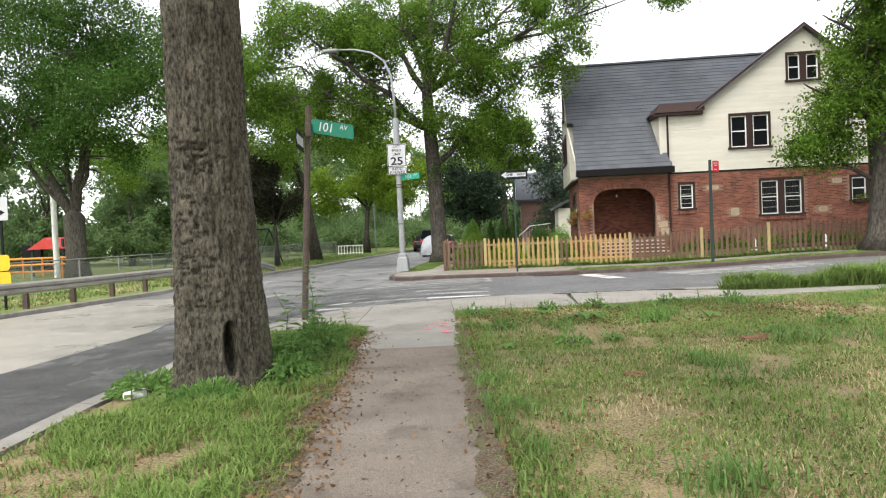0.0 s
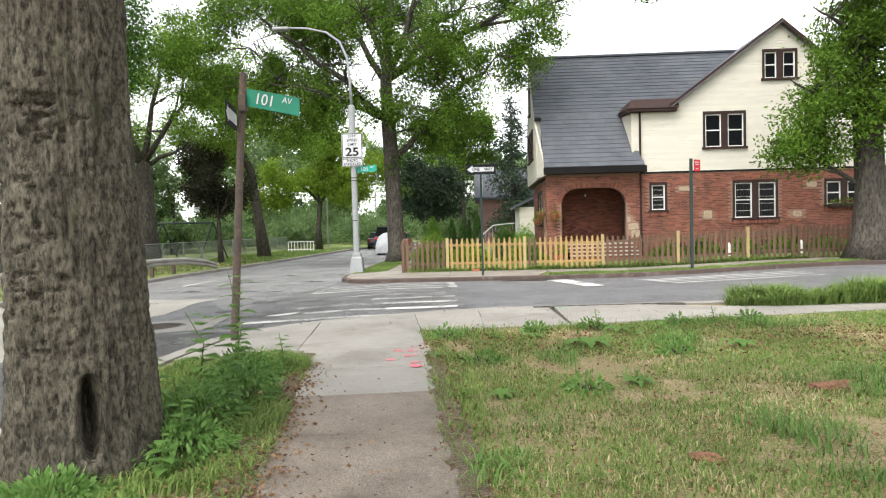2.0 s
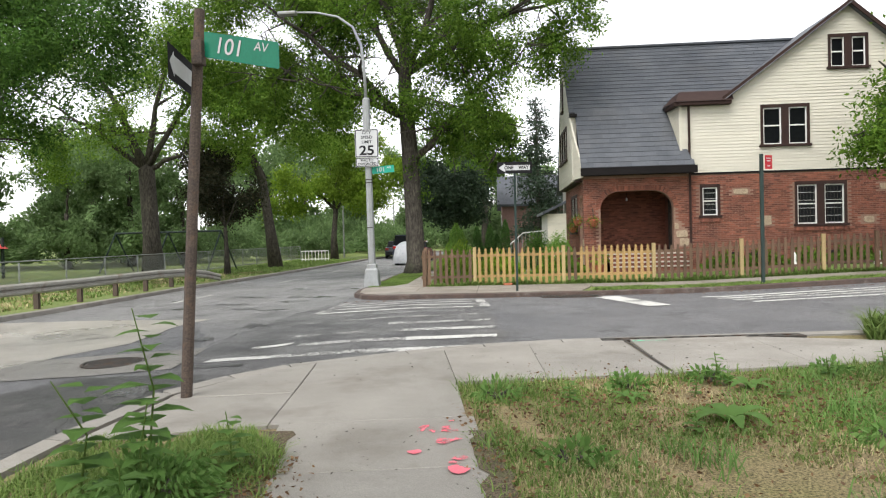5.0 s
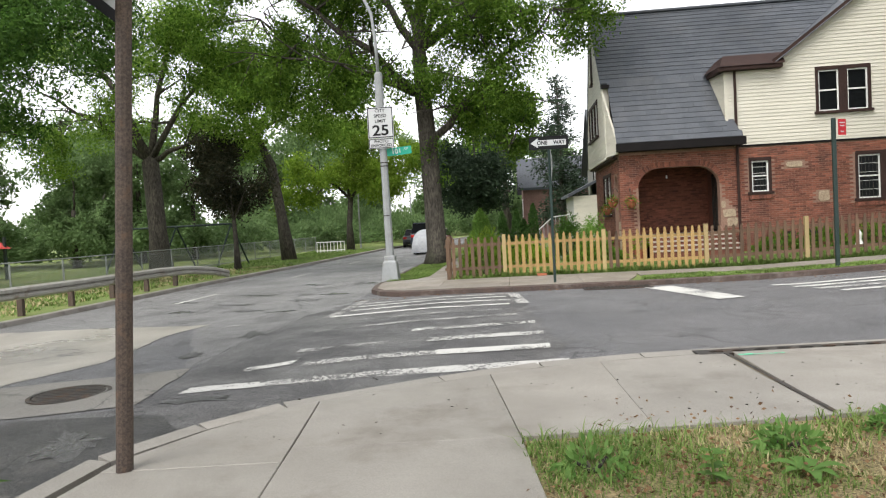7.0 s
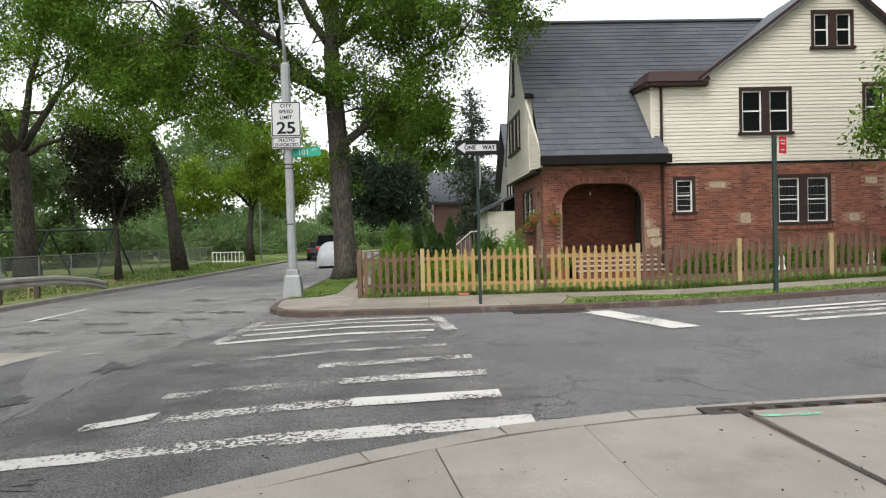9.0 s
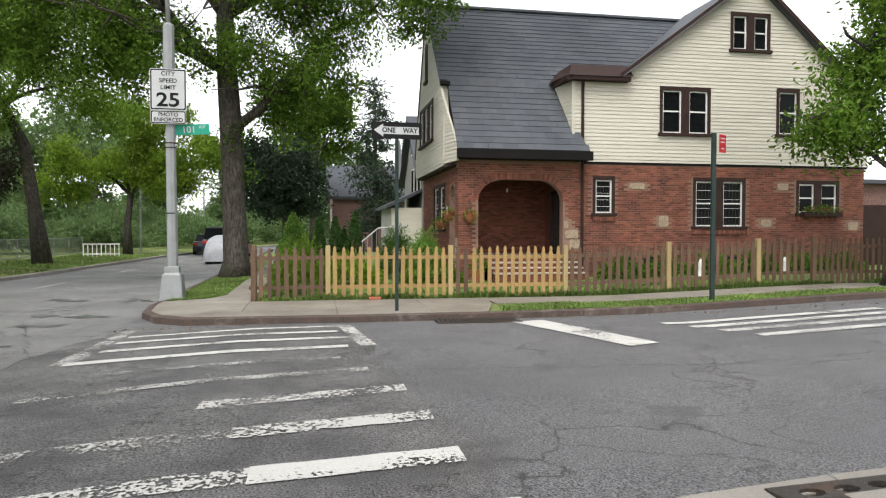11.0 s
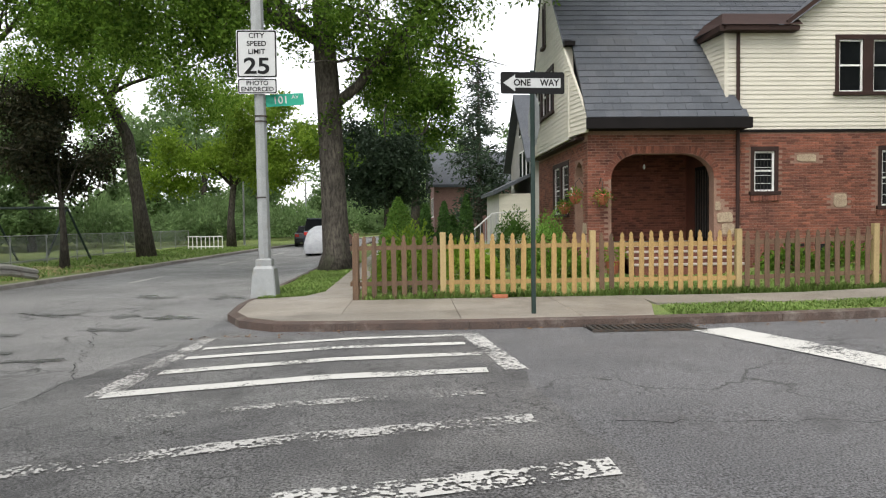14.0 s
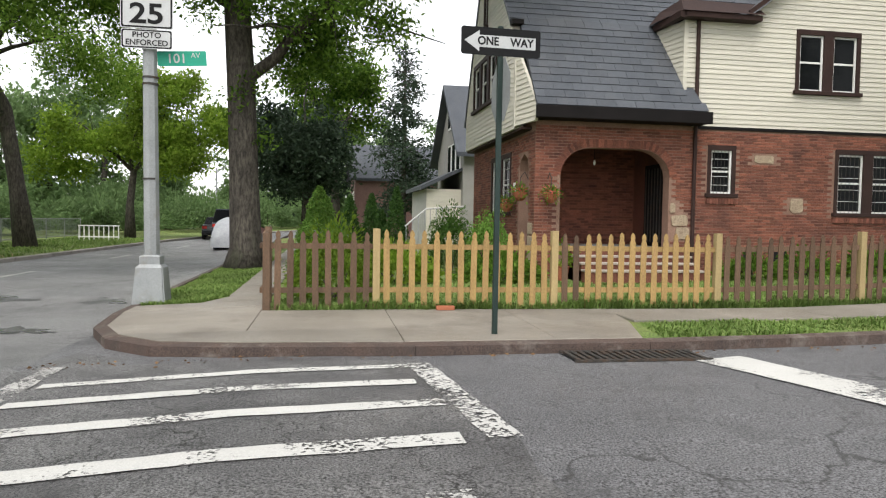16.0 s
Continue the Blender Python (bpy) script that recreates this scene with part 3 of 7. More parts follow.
path = thing("footpath", "narrow worn concrete footpath with cracked slabs", "footpath", kind="structure")
ys = [11.5 - 1.12 * k for k in range(28)]
for k, (a, b) in enumerate(zip(ys, ys[1:])):
    slab(path, [(edge_l(b), b - 0.1), (edge_r(b), b + 0.1), (edge_r(a), a + 0.1), (edge_l(a), a - 0.1)], M["pavement"] if k < 2 else M["old_pavement"])
for ed, o in ((edge_l, (-.12, .12)), (edge_r, (-.07, .10))):
    rim = [(ed(y) + o[0], y) for y in np.arange(2.0, 11.3, .4)] + [(ed(y) + o[1], y) for y in np.arange(11.2, 1.9, -.4)]
    solo("path_soil_edge", sheet(ragged(rim, .05, .13, 5), G, 0.018, 0), M["path_earth"], "crumbled earth spilling over the path edge", "soil", "structure")
corner = thing("pavement_corner", "damp concrete pavement slabs on the street corner", "pavement", kind="structure")
for q in ([(-4.1, 11.15), (-2.75, 11.37), (-2.87, 12.45), (-4.02, 12.42)], [(-4.02, 12.42), (-2.87, 12.45), (-3.06, 13.95), (-3.3, 13.75), (-3.7, 13.25), (-4.0, 12.65)],
          [(-2.75, 11.37), (-1.28, 11.6), (-1.43, 12.85), (-2.9, 12.72)], [(-2.9, 12.72), (-1.43, 12.85), (-1.7, 14.78), (-2.1, 14.52), (-3.06, 13.95)],
          [(-1.43, 12.85), (-0.57, 13.0), (-0.66, 15.2), (-1.15, 15.02), (-1.7, 14.78)], [(-0.57, 13.0), (0.64, 13.2), (0.55, 15.45), (-0.2, 15.32), (-0.66, 15.2)]):
    slab(corner, q, M["pavement"])
x = 0.64
while x < 40:
    x2 = x + 1.5

    def back(u):
        return 13.05 + 0.23 * u if u < 6 else 14.43 + 0.02 * (u - 6)

    def front(u):
        return (15.45 + 0.1 * (u - 0.55)) if u < 3.4 else min(15.9, 15.1 + 0.06 * (u - 3.4))
    slab(corner, [(x, back(x)), (x2, back(x2)), (x2, front(x2)), (x, front(x))], M["pavement"])
    x = x2
far_walk = thing("pavement_far", "pale concrete pavement slabs along the picket fence", "pavement", kind="structure")
for q in ([(-5.2, 27.6), (-3.3, 27.7), (-3.3, 29.2), (-3.9, 29.2), (-4.3, 28.3), (-5.2, 28.2)], [(-5.2, 27.6), (-5.05, 26.3), (-4.7, 25.55), (-3.3, 25.4), (-3.3, 27.7)], [(-4.7, 25.55), (-4.15, 24.98), (-3.3, 24.68), (-1.6, 24.56), (-1.6, 25.5), (-3.3, 25.4)],
          [(-3.3, 25.4), (-1.6, 25.5), (-1.6, 27.15), (-3.3, 27.15)], [(-1.6, 24.56), (0.1, 24.6), (0.1, 25.7), (-1.6, 25.5)], [(-1.6, 25.5), (0.1, 25.7), (0.1, 27.15), (-1.6, 27.15)], [(0.1, 24.6), (1.1, 24.63), (1.5, 25.9), (0.1, 25.7)]):
    slab(far_walk, q, M["pavement_far"])
slab(far_walk, [(0.1, 25.7), (1.5, 25.9), (1.7, 27.15), (0.1, 27.15)], M["pavement_far"])
for k in range(24):
    a, b = 1.6 + 1.5 * k, 1.6 + 1.5 * (k + 1)
    slab(far_walk, [(a, 25.95 + 0.012 * a), (b, 25.95 + 0.012 * b), (b, 27.1), (a, 27.1)], M["pavement_far"])
for k in range(18):
    a, b = 29.2 + 1.6 * k, 29.2 + 1.6 * (k + 1)
    slab(far_walk, [(-4.0, a), (-3.3, a), (-3.3, b), (-4.0, b)], M["pavement_far"])


def stripe(name, poly, mat, label, group=""):
    solo(name, sheet(ragged(poly, 0.012, 0.16, len(bpy.data.objects)), R, 0.013, 1.0), mat, label, "road marking", "", group)


def bar(x0, y0, x1, y1, w, mat):
    stripe("crosswalk_bar", [(x0, y0 - w / 2), (x1, y1 - w / 2), (x1, y1 + w / 2), (x0, y0 + w / 2)], M[mat],
           {"paint_good": "solid white painted crosswalk bar on asphalt", "paint_mid": "cracked white crosswalk bar flaking from asphalt", "paint_faint": "faint nearly worn-off white crosswalk bar"}[mat], "crosswalk bars")


for a in ((-4.75, 23.5, -1.65, 23.82, .17, "paint_good"), (-4.75, 22.82, -1.66, 23.1, .19, "paint_good"), (-4.72, 21.98, -1.53, 22.35, .21, "paint_good"), (-4.85, 21.02, -1.58, 21.42, .24, "paint_good"),
          (-4.4, 20.1, -1.7, 20.5, .16, "paint_faint"), (-4.6, 19.05, -1.45, 19.72, .2, "paint_faint"), (-2.95, 18.36, -1.18, 18.75, .26, "paint_mid"), (-4.3, 17.25, -2.6, 17.5, .24, "paint_faint"),
          (-2.6, 17.5, -1.1, 17.75, .27, "paint_mid"), (-3.95, 16.35, -2.4, 16.6, .26, "paint_mid"), (-2.4, 16.6, -1.06, 16.78, .3, "paint_good"), (-4.62, 16.22, -4.1, 16.5, .24, "paint_good"),
          (-4.9, 15.3, -2.9, 15.55, .27, "paint_mid"), (-2.9, 15.55, -0.9, 15.86, .3, "paint_mid"), (-0.88, 15.74, -0.72, 15.76, .12, "paint_good")):
    bar(*a)
stripe("crosswalk_edge_line", [(-1.66, 23.95), (-1.42, 23.95), (-1.2, 21.4), (-1.42, 21.4)], M["paint_mid"], "worn white line closing the crosswalk", "crosswalk bars")
stripe("crosswalk_edge_line", [(-5.05, 24.4), (-4.85, 24.4), (-4.75, 21.0), (-5.0, 21.0)], M["paint_faint"], "worn white line closing the crosswalk", "crosswalk bars")
stripe("stop_bar", [(1.3, 23.85), (1.92, 24.05), (2.48, 20.9), (1.98, 20.7)], M["paint_good"], "broad white stop bar painted across a lane")
for y in (23.05, 22.5, 21.95, 21.35):
    bar(3.7 + (23 - y) * 0.35, y, 8.2, y + 0.45, .26, "paint_mid" if y < 22 else "paint_good")
for a, b, x in ((26.6, 29.3, -10.75), (35.0, 37.4, -10.2), (43.2, 45.6, -9.9), (51.5, 54, -9.4), (60, 62.5, -8.6)):
    stripe("lane_dash", [(x - .07, a), (x + .07, a), (x + .14, b), (x, b)], M["paint_good"], "white dashed lane line on asphalt", "lane dashes")
stripe("road_arrow_mark", [(-6.9, 20.9), (-6.0, 20.75), (-6.0, 20.83), (-6.75, 21.0), (-6.05, 21.4), (-6.12, 21.47)], M["paint_faint"], "faint white utility mark on the road")
pink = thing("utility_mark", "fluorescent pink sprayed utility mark on the pavement", "paint mark")
for i, (px, py, sx, sy) in enumerate(((-1.55, 11.18, .07, .16), (-1.38, 11.26, .07, .2), (-1.51, 10.74, .12, .10), (-1.33, 10.84, .09, .17), (-1.27, 10.46, .075, .17), (-1.42, 10.98, .03, .26))):
    part("paint_stroke", sheet(ragged([(px + sx * math.cos(k * .5236), py + sy * math.sin(k * .5236)) for k in range(12)], .015, .05, i), G, 0.021 + 0.0008 * i, 0), M["pink_paint"], pink)
green = thing("drain_mark", "fluorescent green sprayed mark beside the drain", "paint mark")
for dx in (0, .14, .28):
    part("paint_stroke", sheet([(0.72 + dx + .085 * math.cos(k), 15.28 + .028 * math.sin(k + dx * 9)) for k in (0.2, 1.1, 2.0, 2.9, 3.8, 4.7, 5.6)], G, 0.02 + dx * .01, 0), M["green_paint"], green)


# ---- corner house ----
FY, WX = 32.64, 2.2
house = thing("corner_house", "corner house of red brick and cream siding, slate roof", "house")


def front(u, v, d):
    return (u, FY + d, v)


def arch(x0, x1, z0, z1, r, n=7):
    """An opening with rounded upper corners."""
    a = [(x0, z0), (x1, z0)]
    a += [(x1 - r + r * math.cos(t), z1 - r * 0.85 + r * 0.85 * math.sin(t)) for t in np.linspace(0, math.pi / 2, n)]
    a += [(x0 + r - r * math.cos(t), z1 - r * 0.85 + r * 0.85 * math.sin(t)) for t in np.linspace(math.pi / 2, 0, n)]
    return a


def rect(x0, x1, z0, z1):
    return [(x0, z0), (x1, z0), (x1, z1), (x0, z1)]


PORCH = (2.8, 5.45, 0.55, 2.84)
HOLES = [(6.42, 7.10, 1.80, 2.97), (9.77, 11.55, 1.40, 2.97), (13.42, 14.95, 1.85, 2.93)]
wall = part("brick_wall", plate([(2.2, -0.5), (15.9, -0.5), (15.9, 3.42), (2.2, 3.42)], [arch(*PORCH, 0.75)] + [rect(*h) for h in HOLES], 0.3, front), M["mortar"], house, "red brick ground-floor wall")
SIDE_WIN = (34.75, 36.9, 1.3, 2.85)
side = part("brick_wall", plate([(32.95 - 0.01, -0.5), (39.4, -0.5), (39.4, 3.42), (32.94, 3.42)], [[(33.15, .55), (33.95, .55), (33.95, 2.35), (33.85, 2.6), (33.55, 2.74), (33.25, 2.6), (33.15, 2.35)], rect(*SIDE_WIN)], 0.3, lambda u, v, d: (WX + d, u, v)), M["mortar"], house, "red brick side wall")
part("porch_back_wall", plate(rect(2.5, 6.6, -0.4, 3.4), [], 0.2, lambda u, v, d: (u, 35.2 + d, v)), M["brick_rest"], house)
part("porch_side_wall", B(5.75, 6.0, 32.95, 35.2, -0.4, 3.4), M["brick_rest"], house)
part("porch_floor", B(2.5, 6.35, 32.95, 35.2, 0.35, 0.55), M["grey_wall"], house)
part("porch_ceiling", B(2.5, 6.35, 32.95, 35.2, 3.2, 3.3), M["brown_trim"], house)
pd = part("porch_door", B(5.65, 5.74, 33.35, 34.35, 0.56, 2.6, bevel=0.01), M["black_trim"], house, "black iron security door")
for k in range(6):
    part("door_bar", B(5.63, 5.65, 33.43 + .16 * k, 33.46 + .16 * k, 0.66, 2.5), M["iron"], pd)
for k in range(4):
    st = part("porch_step", B(3.0, 5.7, FY - 0.32 * (4 - k), FY - 0.003, -0.2, 0.12 + 0.14 * k - 0.045), M["brick_rest"], house)
    part("step_tread", B(2.97, 5.73, FY - 0.32 * (4 - k) - 0.03, FY - 0.32 * (3 - k) - 0.031, 0.12 + 0.14 * k - 0.045, 0.12 + 0.14 * k, bevel=0.01), M["tread"], st)
part("rear_wall", B(2.5, 15.6, 39.1, 39.4, -0.5, 3.42), M["mortar"], house)
part("east_wall", B(15.6, 15.9, 32.95, 39.1, -0.5, 3.42), M["mortar"], house)

# upper storey walls in siding
GX, GZ = 11.69, 9.37
UP = [(5.97, 3.40), (16.0, 3.40), (16.0, 5.55), (GX, GZ - 0.05), (7.35, 6.02), (7.35, 5.88), (5.74, 5.88), (5.74, 4.15), (5.97, 3.75)]
UPW = [(8.61, 10.29, 4.31, 5.79), (12.66, 13.44, 4.37, 5.87), (11.0, 12.35, 7.02, 8.22)]
up_wall = part("upper_wall", plate(UP, [rect(*h) for h in UPW], 0.2, lambda u, v, d: (u, FY + 0.02 + d, v)), M["siding"], house, "cream clapboard upper wall")


def span(poly, z):
    """Where a horizontal line at z crosses a polygon."""
    xs = []
    for (ax, az), (bx, bz) in zip(poly, poly[1:] + poly[:1]):
        if (az - z) * (bz - z) < 0:
            xs.append(ax + (bx - ax) * (z - az) / (bz - az))
    return (min(xs), max(xs)) if len(xs) >= 2 else None


def clapboards(poly, holes, place, parent, h=0.115):
    z = min(p[1] for p in poly)
    top = max(p[1] for p in poly)
    while z < top - 0.03:
        z2 = min(z + h, top)
        s, s2 = span(poly, z + 0.004), span(poly, z2 - 0.004)
        if s and s2:
            cuts = sorted((hx0 - 0.02, hx1 + 0.02) for hx0, hx1, hz0, hz1 in holes if hz0 - 0.02 < (z + z2) / 2 < hz1 + 0.02)
            runs, a, a2 = [], s[0], s2[0]
            for c0, c1 in cuts:
                runs.append((a, a2, c0, c0))
                a = a2 = c1
            runs.append((a, a2, s[1], s2[1]))
            for x0, x02, x1, x12 in runs:
                if x1 - x0 < 0.03 or x12 - x02 < 0.0:
                    continue
                bm = bmesh.new()
                vs = [bm.verts.new(place(*p)) for p in ((x0, z, -0.004), (x1, z, -0.004), (x12, z2, -0.004), (x02, z2, -0.004), (x0, z, -0.024), (x1, z, -0.024), (x12, z2, -0.008), (x02, z2, -0.008))]
                for q in ((4, 5, 6, 7), (0, 1, 5, 4), (1, 2, 6, 5), (3, 0, 4, 7), (2, 3, 7, 6)):
                    bm.faces.new([vs[k] for k in q])
                bmesh.ops.recalc_face_normals(bm, faces=bm.faces[:])
                part("clapboard", bm, M["siding"], parent)
        z = z2


clapboards(UP, UPW, lambda u, v, d: (u, FY + 0.02 + d, v), up_wall)
# west gable wall, wider at the foot where the roof sweeps out
WPOLY = [(33.42, 3.30), (39.3, 3.30), (39.3, 4.3), (36.77, 9.12), (33.85, 5.90)]
WGW = [(35.28, 38.1, 4.30, 5.66), (36.45, 36.85, 6.45, 7.75)]
west = part("gable_wall", plate(WPOLY, [rect(*h) for h in WGW], 0.2, lambda u, v, d: (1.91 + d, u, v)), M["siding"], house, "cream clapboard gable wall")
clapboards(WPOLY, WGW, lambda u, v, d: (1.91 + d, u, v), west)
# slanting return from the gable to the sweep of the eave
RET = [(0.0, 3.36), (1.08, 3.36), (1.22, 3.62), (0.9, 4.08), (0.4, 4.76), (-.30, 5.76)]


def on_return(u, v, d):
    return (1.905 + .18 * u + d, 33.45 - 1.0 * u, v)


ret = part("eave_return", plate(RET, [], .05, on_return), M["siding"], house, "cream siding return under the eave")
clapboards([(-.02, 3.36), (1.08, 3.36), (1.22, 3.62), (0.9, 4.08), (0.4, 4.76), (-.30, 5.76)], [], on_return, ret)
part("return_cap", B(1.84, 2.12, 33.55, 33.80, 5.80, 5.90), M["black_trim"], house)
part("corner_board", B(1.88, 1.93, 33.36, 33.50, 3.34, 4.9), M["siding"], house)
part("soffit", B(1.95, 2.25, 32.95, 39.3, 3.24, 3.30), M["brown_trim"], house)
# dormer cheek: a siding wall that closes the roof against the upper storey
CHK = [(0.0, 4.12), (1.22, 5.86), (0.0, 5.86)]


def on_cheek(u, v, d):
    return (5.72 - .18 * u + d, 32.66 + .985 * u, v)


cheek = part("dormer_cheek", plate(CHK, [], 0.12, on_cheek), M["siding"], house)
clapboards([(0.0, 4.12), (0.02, 4.12), (1.22, 5.86), (0.0, 5.86)], [], on_cheek, cheek)
part("corner_board", B(5.70, 5.80, FY - 0.03, FY + 0.06, 4.15, 5.86), M["siding"], house)


# roof: planes with slates on them
def roof_plane(name, a, b, c, d, thick=0.1):
    """A sloping slab from eave edge a-b to ridge edge d-c."""
    bm = bmesh.new()
    a, b, c, d = (Vector(p) for p in (a, b, c, d))
    nrm = (b - a).cross(d - a).normalized()
    if nrm.z < 0:
        nrm = -nrm
    vs = [bm.verts.new(p) for p in (a, b, c, d)] + [bm.verts.new(p - nrm * thick) for p in (a, b, c, d)]
    for q in ((0, 1, 2, 3), (4, 7, 6, 5), (0, 4, 5, 1), (1, 5, 6, 2), (2, 6, 7, 3), (3, 7, 4, 0)):
        bm.faces.new([vs[k] for k in q])
    bmesh.ops.recalc_face_normals(bm, faces=bm.faces[:])
    return part(name, bm, M["slate_rest"], roof), nrm


roof = part("roof", B(2.6, 11.6, 36.6, 36.95, 9.12, 9.22, bevel=0.03), M["slate_rest"], house, "dark grey slate roof")
E0, E1, MID, RDG = 32.2, 3.68, (33.85, 5.98), (36.77, 9.17)
roof_plane("lower_slope", (2.09, E0, E1), (6.12, E0, E1), (5.62, *MID), (2.09, *MID))
roof_plane("upper_slope", (1.86, *MID), (8.2, *MID), (11.75, *RDG), (1.86, *RDG))
roof_plane("rear_slope", (15.9, 39.5, 4.1), (1.86, 39.5, 4.1), (1.86, *RDG), (15.9, *RDG))
roof_plane("gable_slope", (16.25, FY - 0.22, 5.40), (16.25, 36.77, 5.40), (GX, 36.77, GZ + 0.02), (GX, FY - 0.22, GZ + 0.02))
roof_plane("gable_slope", (7.1, FY - 0.22, 6.0), (8.2, 33.85, 6.0), (GX, 36.77, GZ + 0.02), (GX, FY - 0.22, GZ + 0.02))
# gutter made deep and black, so the band also paints the eave's shadow
part("eave_gutter", B(2.05, 6.2, E0 - 0.10, E0 - 0.004, E1 - 0.27, E1 + 0.0, bevel=0.015), M["black_trim"], house, "black gutter with the eave shadow below it")
part("eave_soffit", B(2.1, 6.15, E0 + .001, FY - 0.002, E1 - 0.26, E1 - 0.16), M["black_trim"], house)
part("fascia", B(5.55, 7.5, FY - 0.3, FY + 0.0, 5.86, 5.99, bevel=0.015), M["brown_trim"], house)
bm = bmesh.new()
vs = [bm.verts.new(p) for p in ((5.5, FY - .34, 5.99), (7.55, FY - .34, 5.99), (7.75, FY + .45, 6.48), (5.85, FY + .45, 6.48), (5.85, 34.2, 6.48), (7.9, 34.2, 6.48), (5.35, 33.75, 5.99))]
for q in ((0, 1, 2, 3), (3, 2, 5, 4), (0, 3, 4, 6)):
    bm.faces.new([vs[k] for k in q])
bmesh.ops.recalc_face_normals(bm, faces=bm.faces[:])
part("dormer_roof", bm, M["brown_trim"], house, "dark brown metal-edged dormer roof")
part("cheek_fascia", B(5.45, 5.6, FY - 0.3, 33.75, 5.84, 5.985), M["brown_trim"], house)
for s in (-1, 1):
    xe, ze = (7.2, 6.06) if s < 0 else (16.25, 5.40)
    bm = bmesh.new()
    vs = [bm.verts.new(p) for y in (FY - 0.25, FY - 0.19) for p in ((GX, y, GZ + .06), (xe, y, ze + .06), (xe, y, ze - .10), (GX, y, GZ - .12))]
    for q in ((0, 1, 2, 3), (7, 6, 5, 4), (0, 4, 5, 1), (1, 5, 6, 2), (2, 6, 7, 3), (3, 7, 4, 0)):
        bm.faces.new([vs[k] for k in q])
    bmesh.ops.recalc_face_normals(bm, faces=bm.faces[:])
    part("bargeboard", bm, M["brown_trim"], house, "brown bargeboard")
part("downpipe", T([(6.04, FY - .06, 5.85), (6.04, FY - .06, 0.1)], [.045, .045], 10), M["brown_trim"], house, "brown downpipe")
part("string_course", B(6.05, 16.0, FY - 0.035, FY + 0.01, 3.36, 3.43), M["black_trim"], house)


def window(parent, name, place, u0, u1, v0, v1, lights, bars=False, trim="brown_trim", sash_col="white_paint"):
    """Casing in the opening, white sashes with a meeting rail, dark panes, sill; place maps (u, v, depth)."""
    def bx(a0, a1, b0, b1, d0, d1, bev=0.0):
        p = [Vector(place(a, b, d)) for a, b, d in ((a0, b0, d0), (a1, b1, d1))]
        lo = [min(p[0][k], p[1][k]) for k in range(3)]
        hi = [max(p[0][k], p[1][k]) for k in range(3)]
        return B(lo[0], hi[0], lo[1], hi[1], lo[2], hi[2], bevel=bev)
    c = 0.09
    root = part(name, bx(u0 - .02, u1 + .02, v1 - c, v1 + .03, -0.05, 0.12), M[trim], parent, "white sash window in dark brown casing")
    for a, b in ((u0 - .02, u0 + c * .8), (u1 - c * .8, u1 + .02)):
        part("casing", bx(a, b, v0 + .06, v1 - c, -0.05, 0.12), M[trim], root)
    part("sill", bx(u0 - .07, u1 + .07, v0 - .03, v0 + .06, -0.11, 0.12, 0.008), M[trim], root)
    n = len(lights)
    w = (u1 - u0 - 2 * c * .8)
    mull = 0.26 if n > 1 else 0.0
    lw = (w - mull * (n - 1)) / n
    for i in range(n):
        a = u0 + c * .8 + i * (lw + mull)
        b = a + lw
        if i < n - 1:
            part("mullion", bx(b, b + mull, v0 + .06, v1 - c, -0.05, 0.12), M[trim], root)
        f = 0.045
        lo, hi, mid = v0 + .06, v1 - c, (v0 + v1) / 2 + .0
        for nm, q in (("sash_rail", (a, b, lo, lo + f)), ("sash_rail", (a, b, hi - f, hi)), ("meeting_rail", (a + f, b - f, mid - .022, mid + .022)), ("sash_stile", (a, a + f, lo + f, hi - f)), ("sash_stile", (b - f, b, lo + f, hi - f))):
            part(nm, bx(*q, 0.0, 0.06), M[sash_col], root)
        for l2, h2 in ((lo + f, mid - .022), (mid + .022, hi - f)):
            part("pane", bx(a + f, b - f, l2, h2, 0.03, 0.04), M["glass"], root)
        if bars:
            for k in range(1, 5):
                vv = lo + (hi - lo) * k / 5
                part("guard_bar", bx(a + .01, b - .01, vv - .005, vv + .005, -0.010, -0.002), M["white_paint"], root)
            for k in range(1, 6):
                uu = a + (b - a) * k / 6
                part("guard_rod", bx(uu - .003, uu + .003, lo, hi, -0.018, -0.011), M["iron"], root)
    # flat sheet behind the panes, room darkness given by its colour
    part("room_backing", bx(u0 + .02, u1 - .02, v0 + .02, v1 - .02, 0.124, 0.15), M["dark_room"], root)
    return root


wf = lambda u, v, d: (u, FY + 0.03 + d, v)
wu = lambda u, v, d: (u, FY + 0.02 + d, v)
ws = lambda u, v, d: (1.91 + d, u, v)
wb = lambda u, v, d: (WX + 0.03 + d, u, v)
window(house, "window", wf, *HOLES[0], [1], True)
window(house, "window", wf, *HOLES[1], [1, 1], True)
window(house, "window", wf, *HOLES[2], [1, 1], False)
window(house, "window", wu, *UPW[0], [1, 1])
window(house, "window", wu, *UPW[1], [1])
window(house, "window", wu, *UPW[2], [1, 1])
window(house, "window", ws, *WGW[0], [1, 1, 1])
window(house, "window", ws, *WGW[1], [1])
window(house, "window", wb, *SIDE_WIN, [1, 1], True)
for u0, u1, v0 in ((6.38, 7.14, 1.72), (9.7, 11.62, 1.32), (13.36, 15.0, 1.77)):
    bm = bmesh.new()
    n = int((u1 - u0) / 0.075)
    for k in range(n):
        a = u0 + (u1 - u0) * k / n
        box(bm, a + .004, a + (u1 - u0) / n - .004, FY - .06, FY + .02, v0 - .10, v0 + .03)
    part("brick_sill", bm, M["brick_rest"], house)
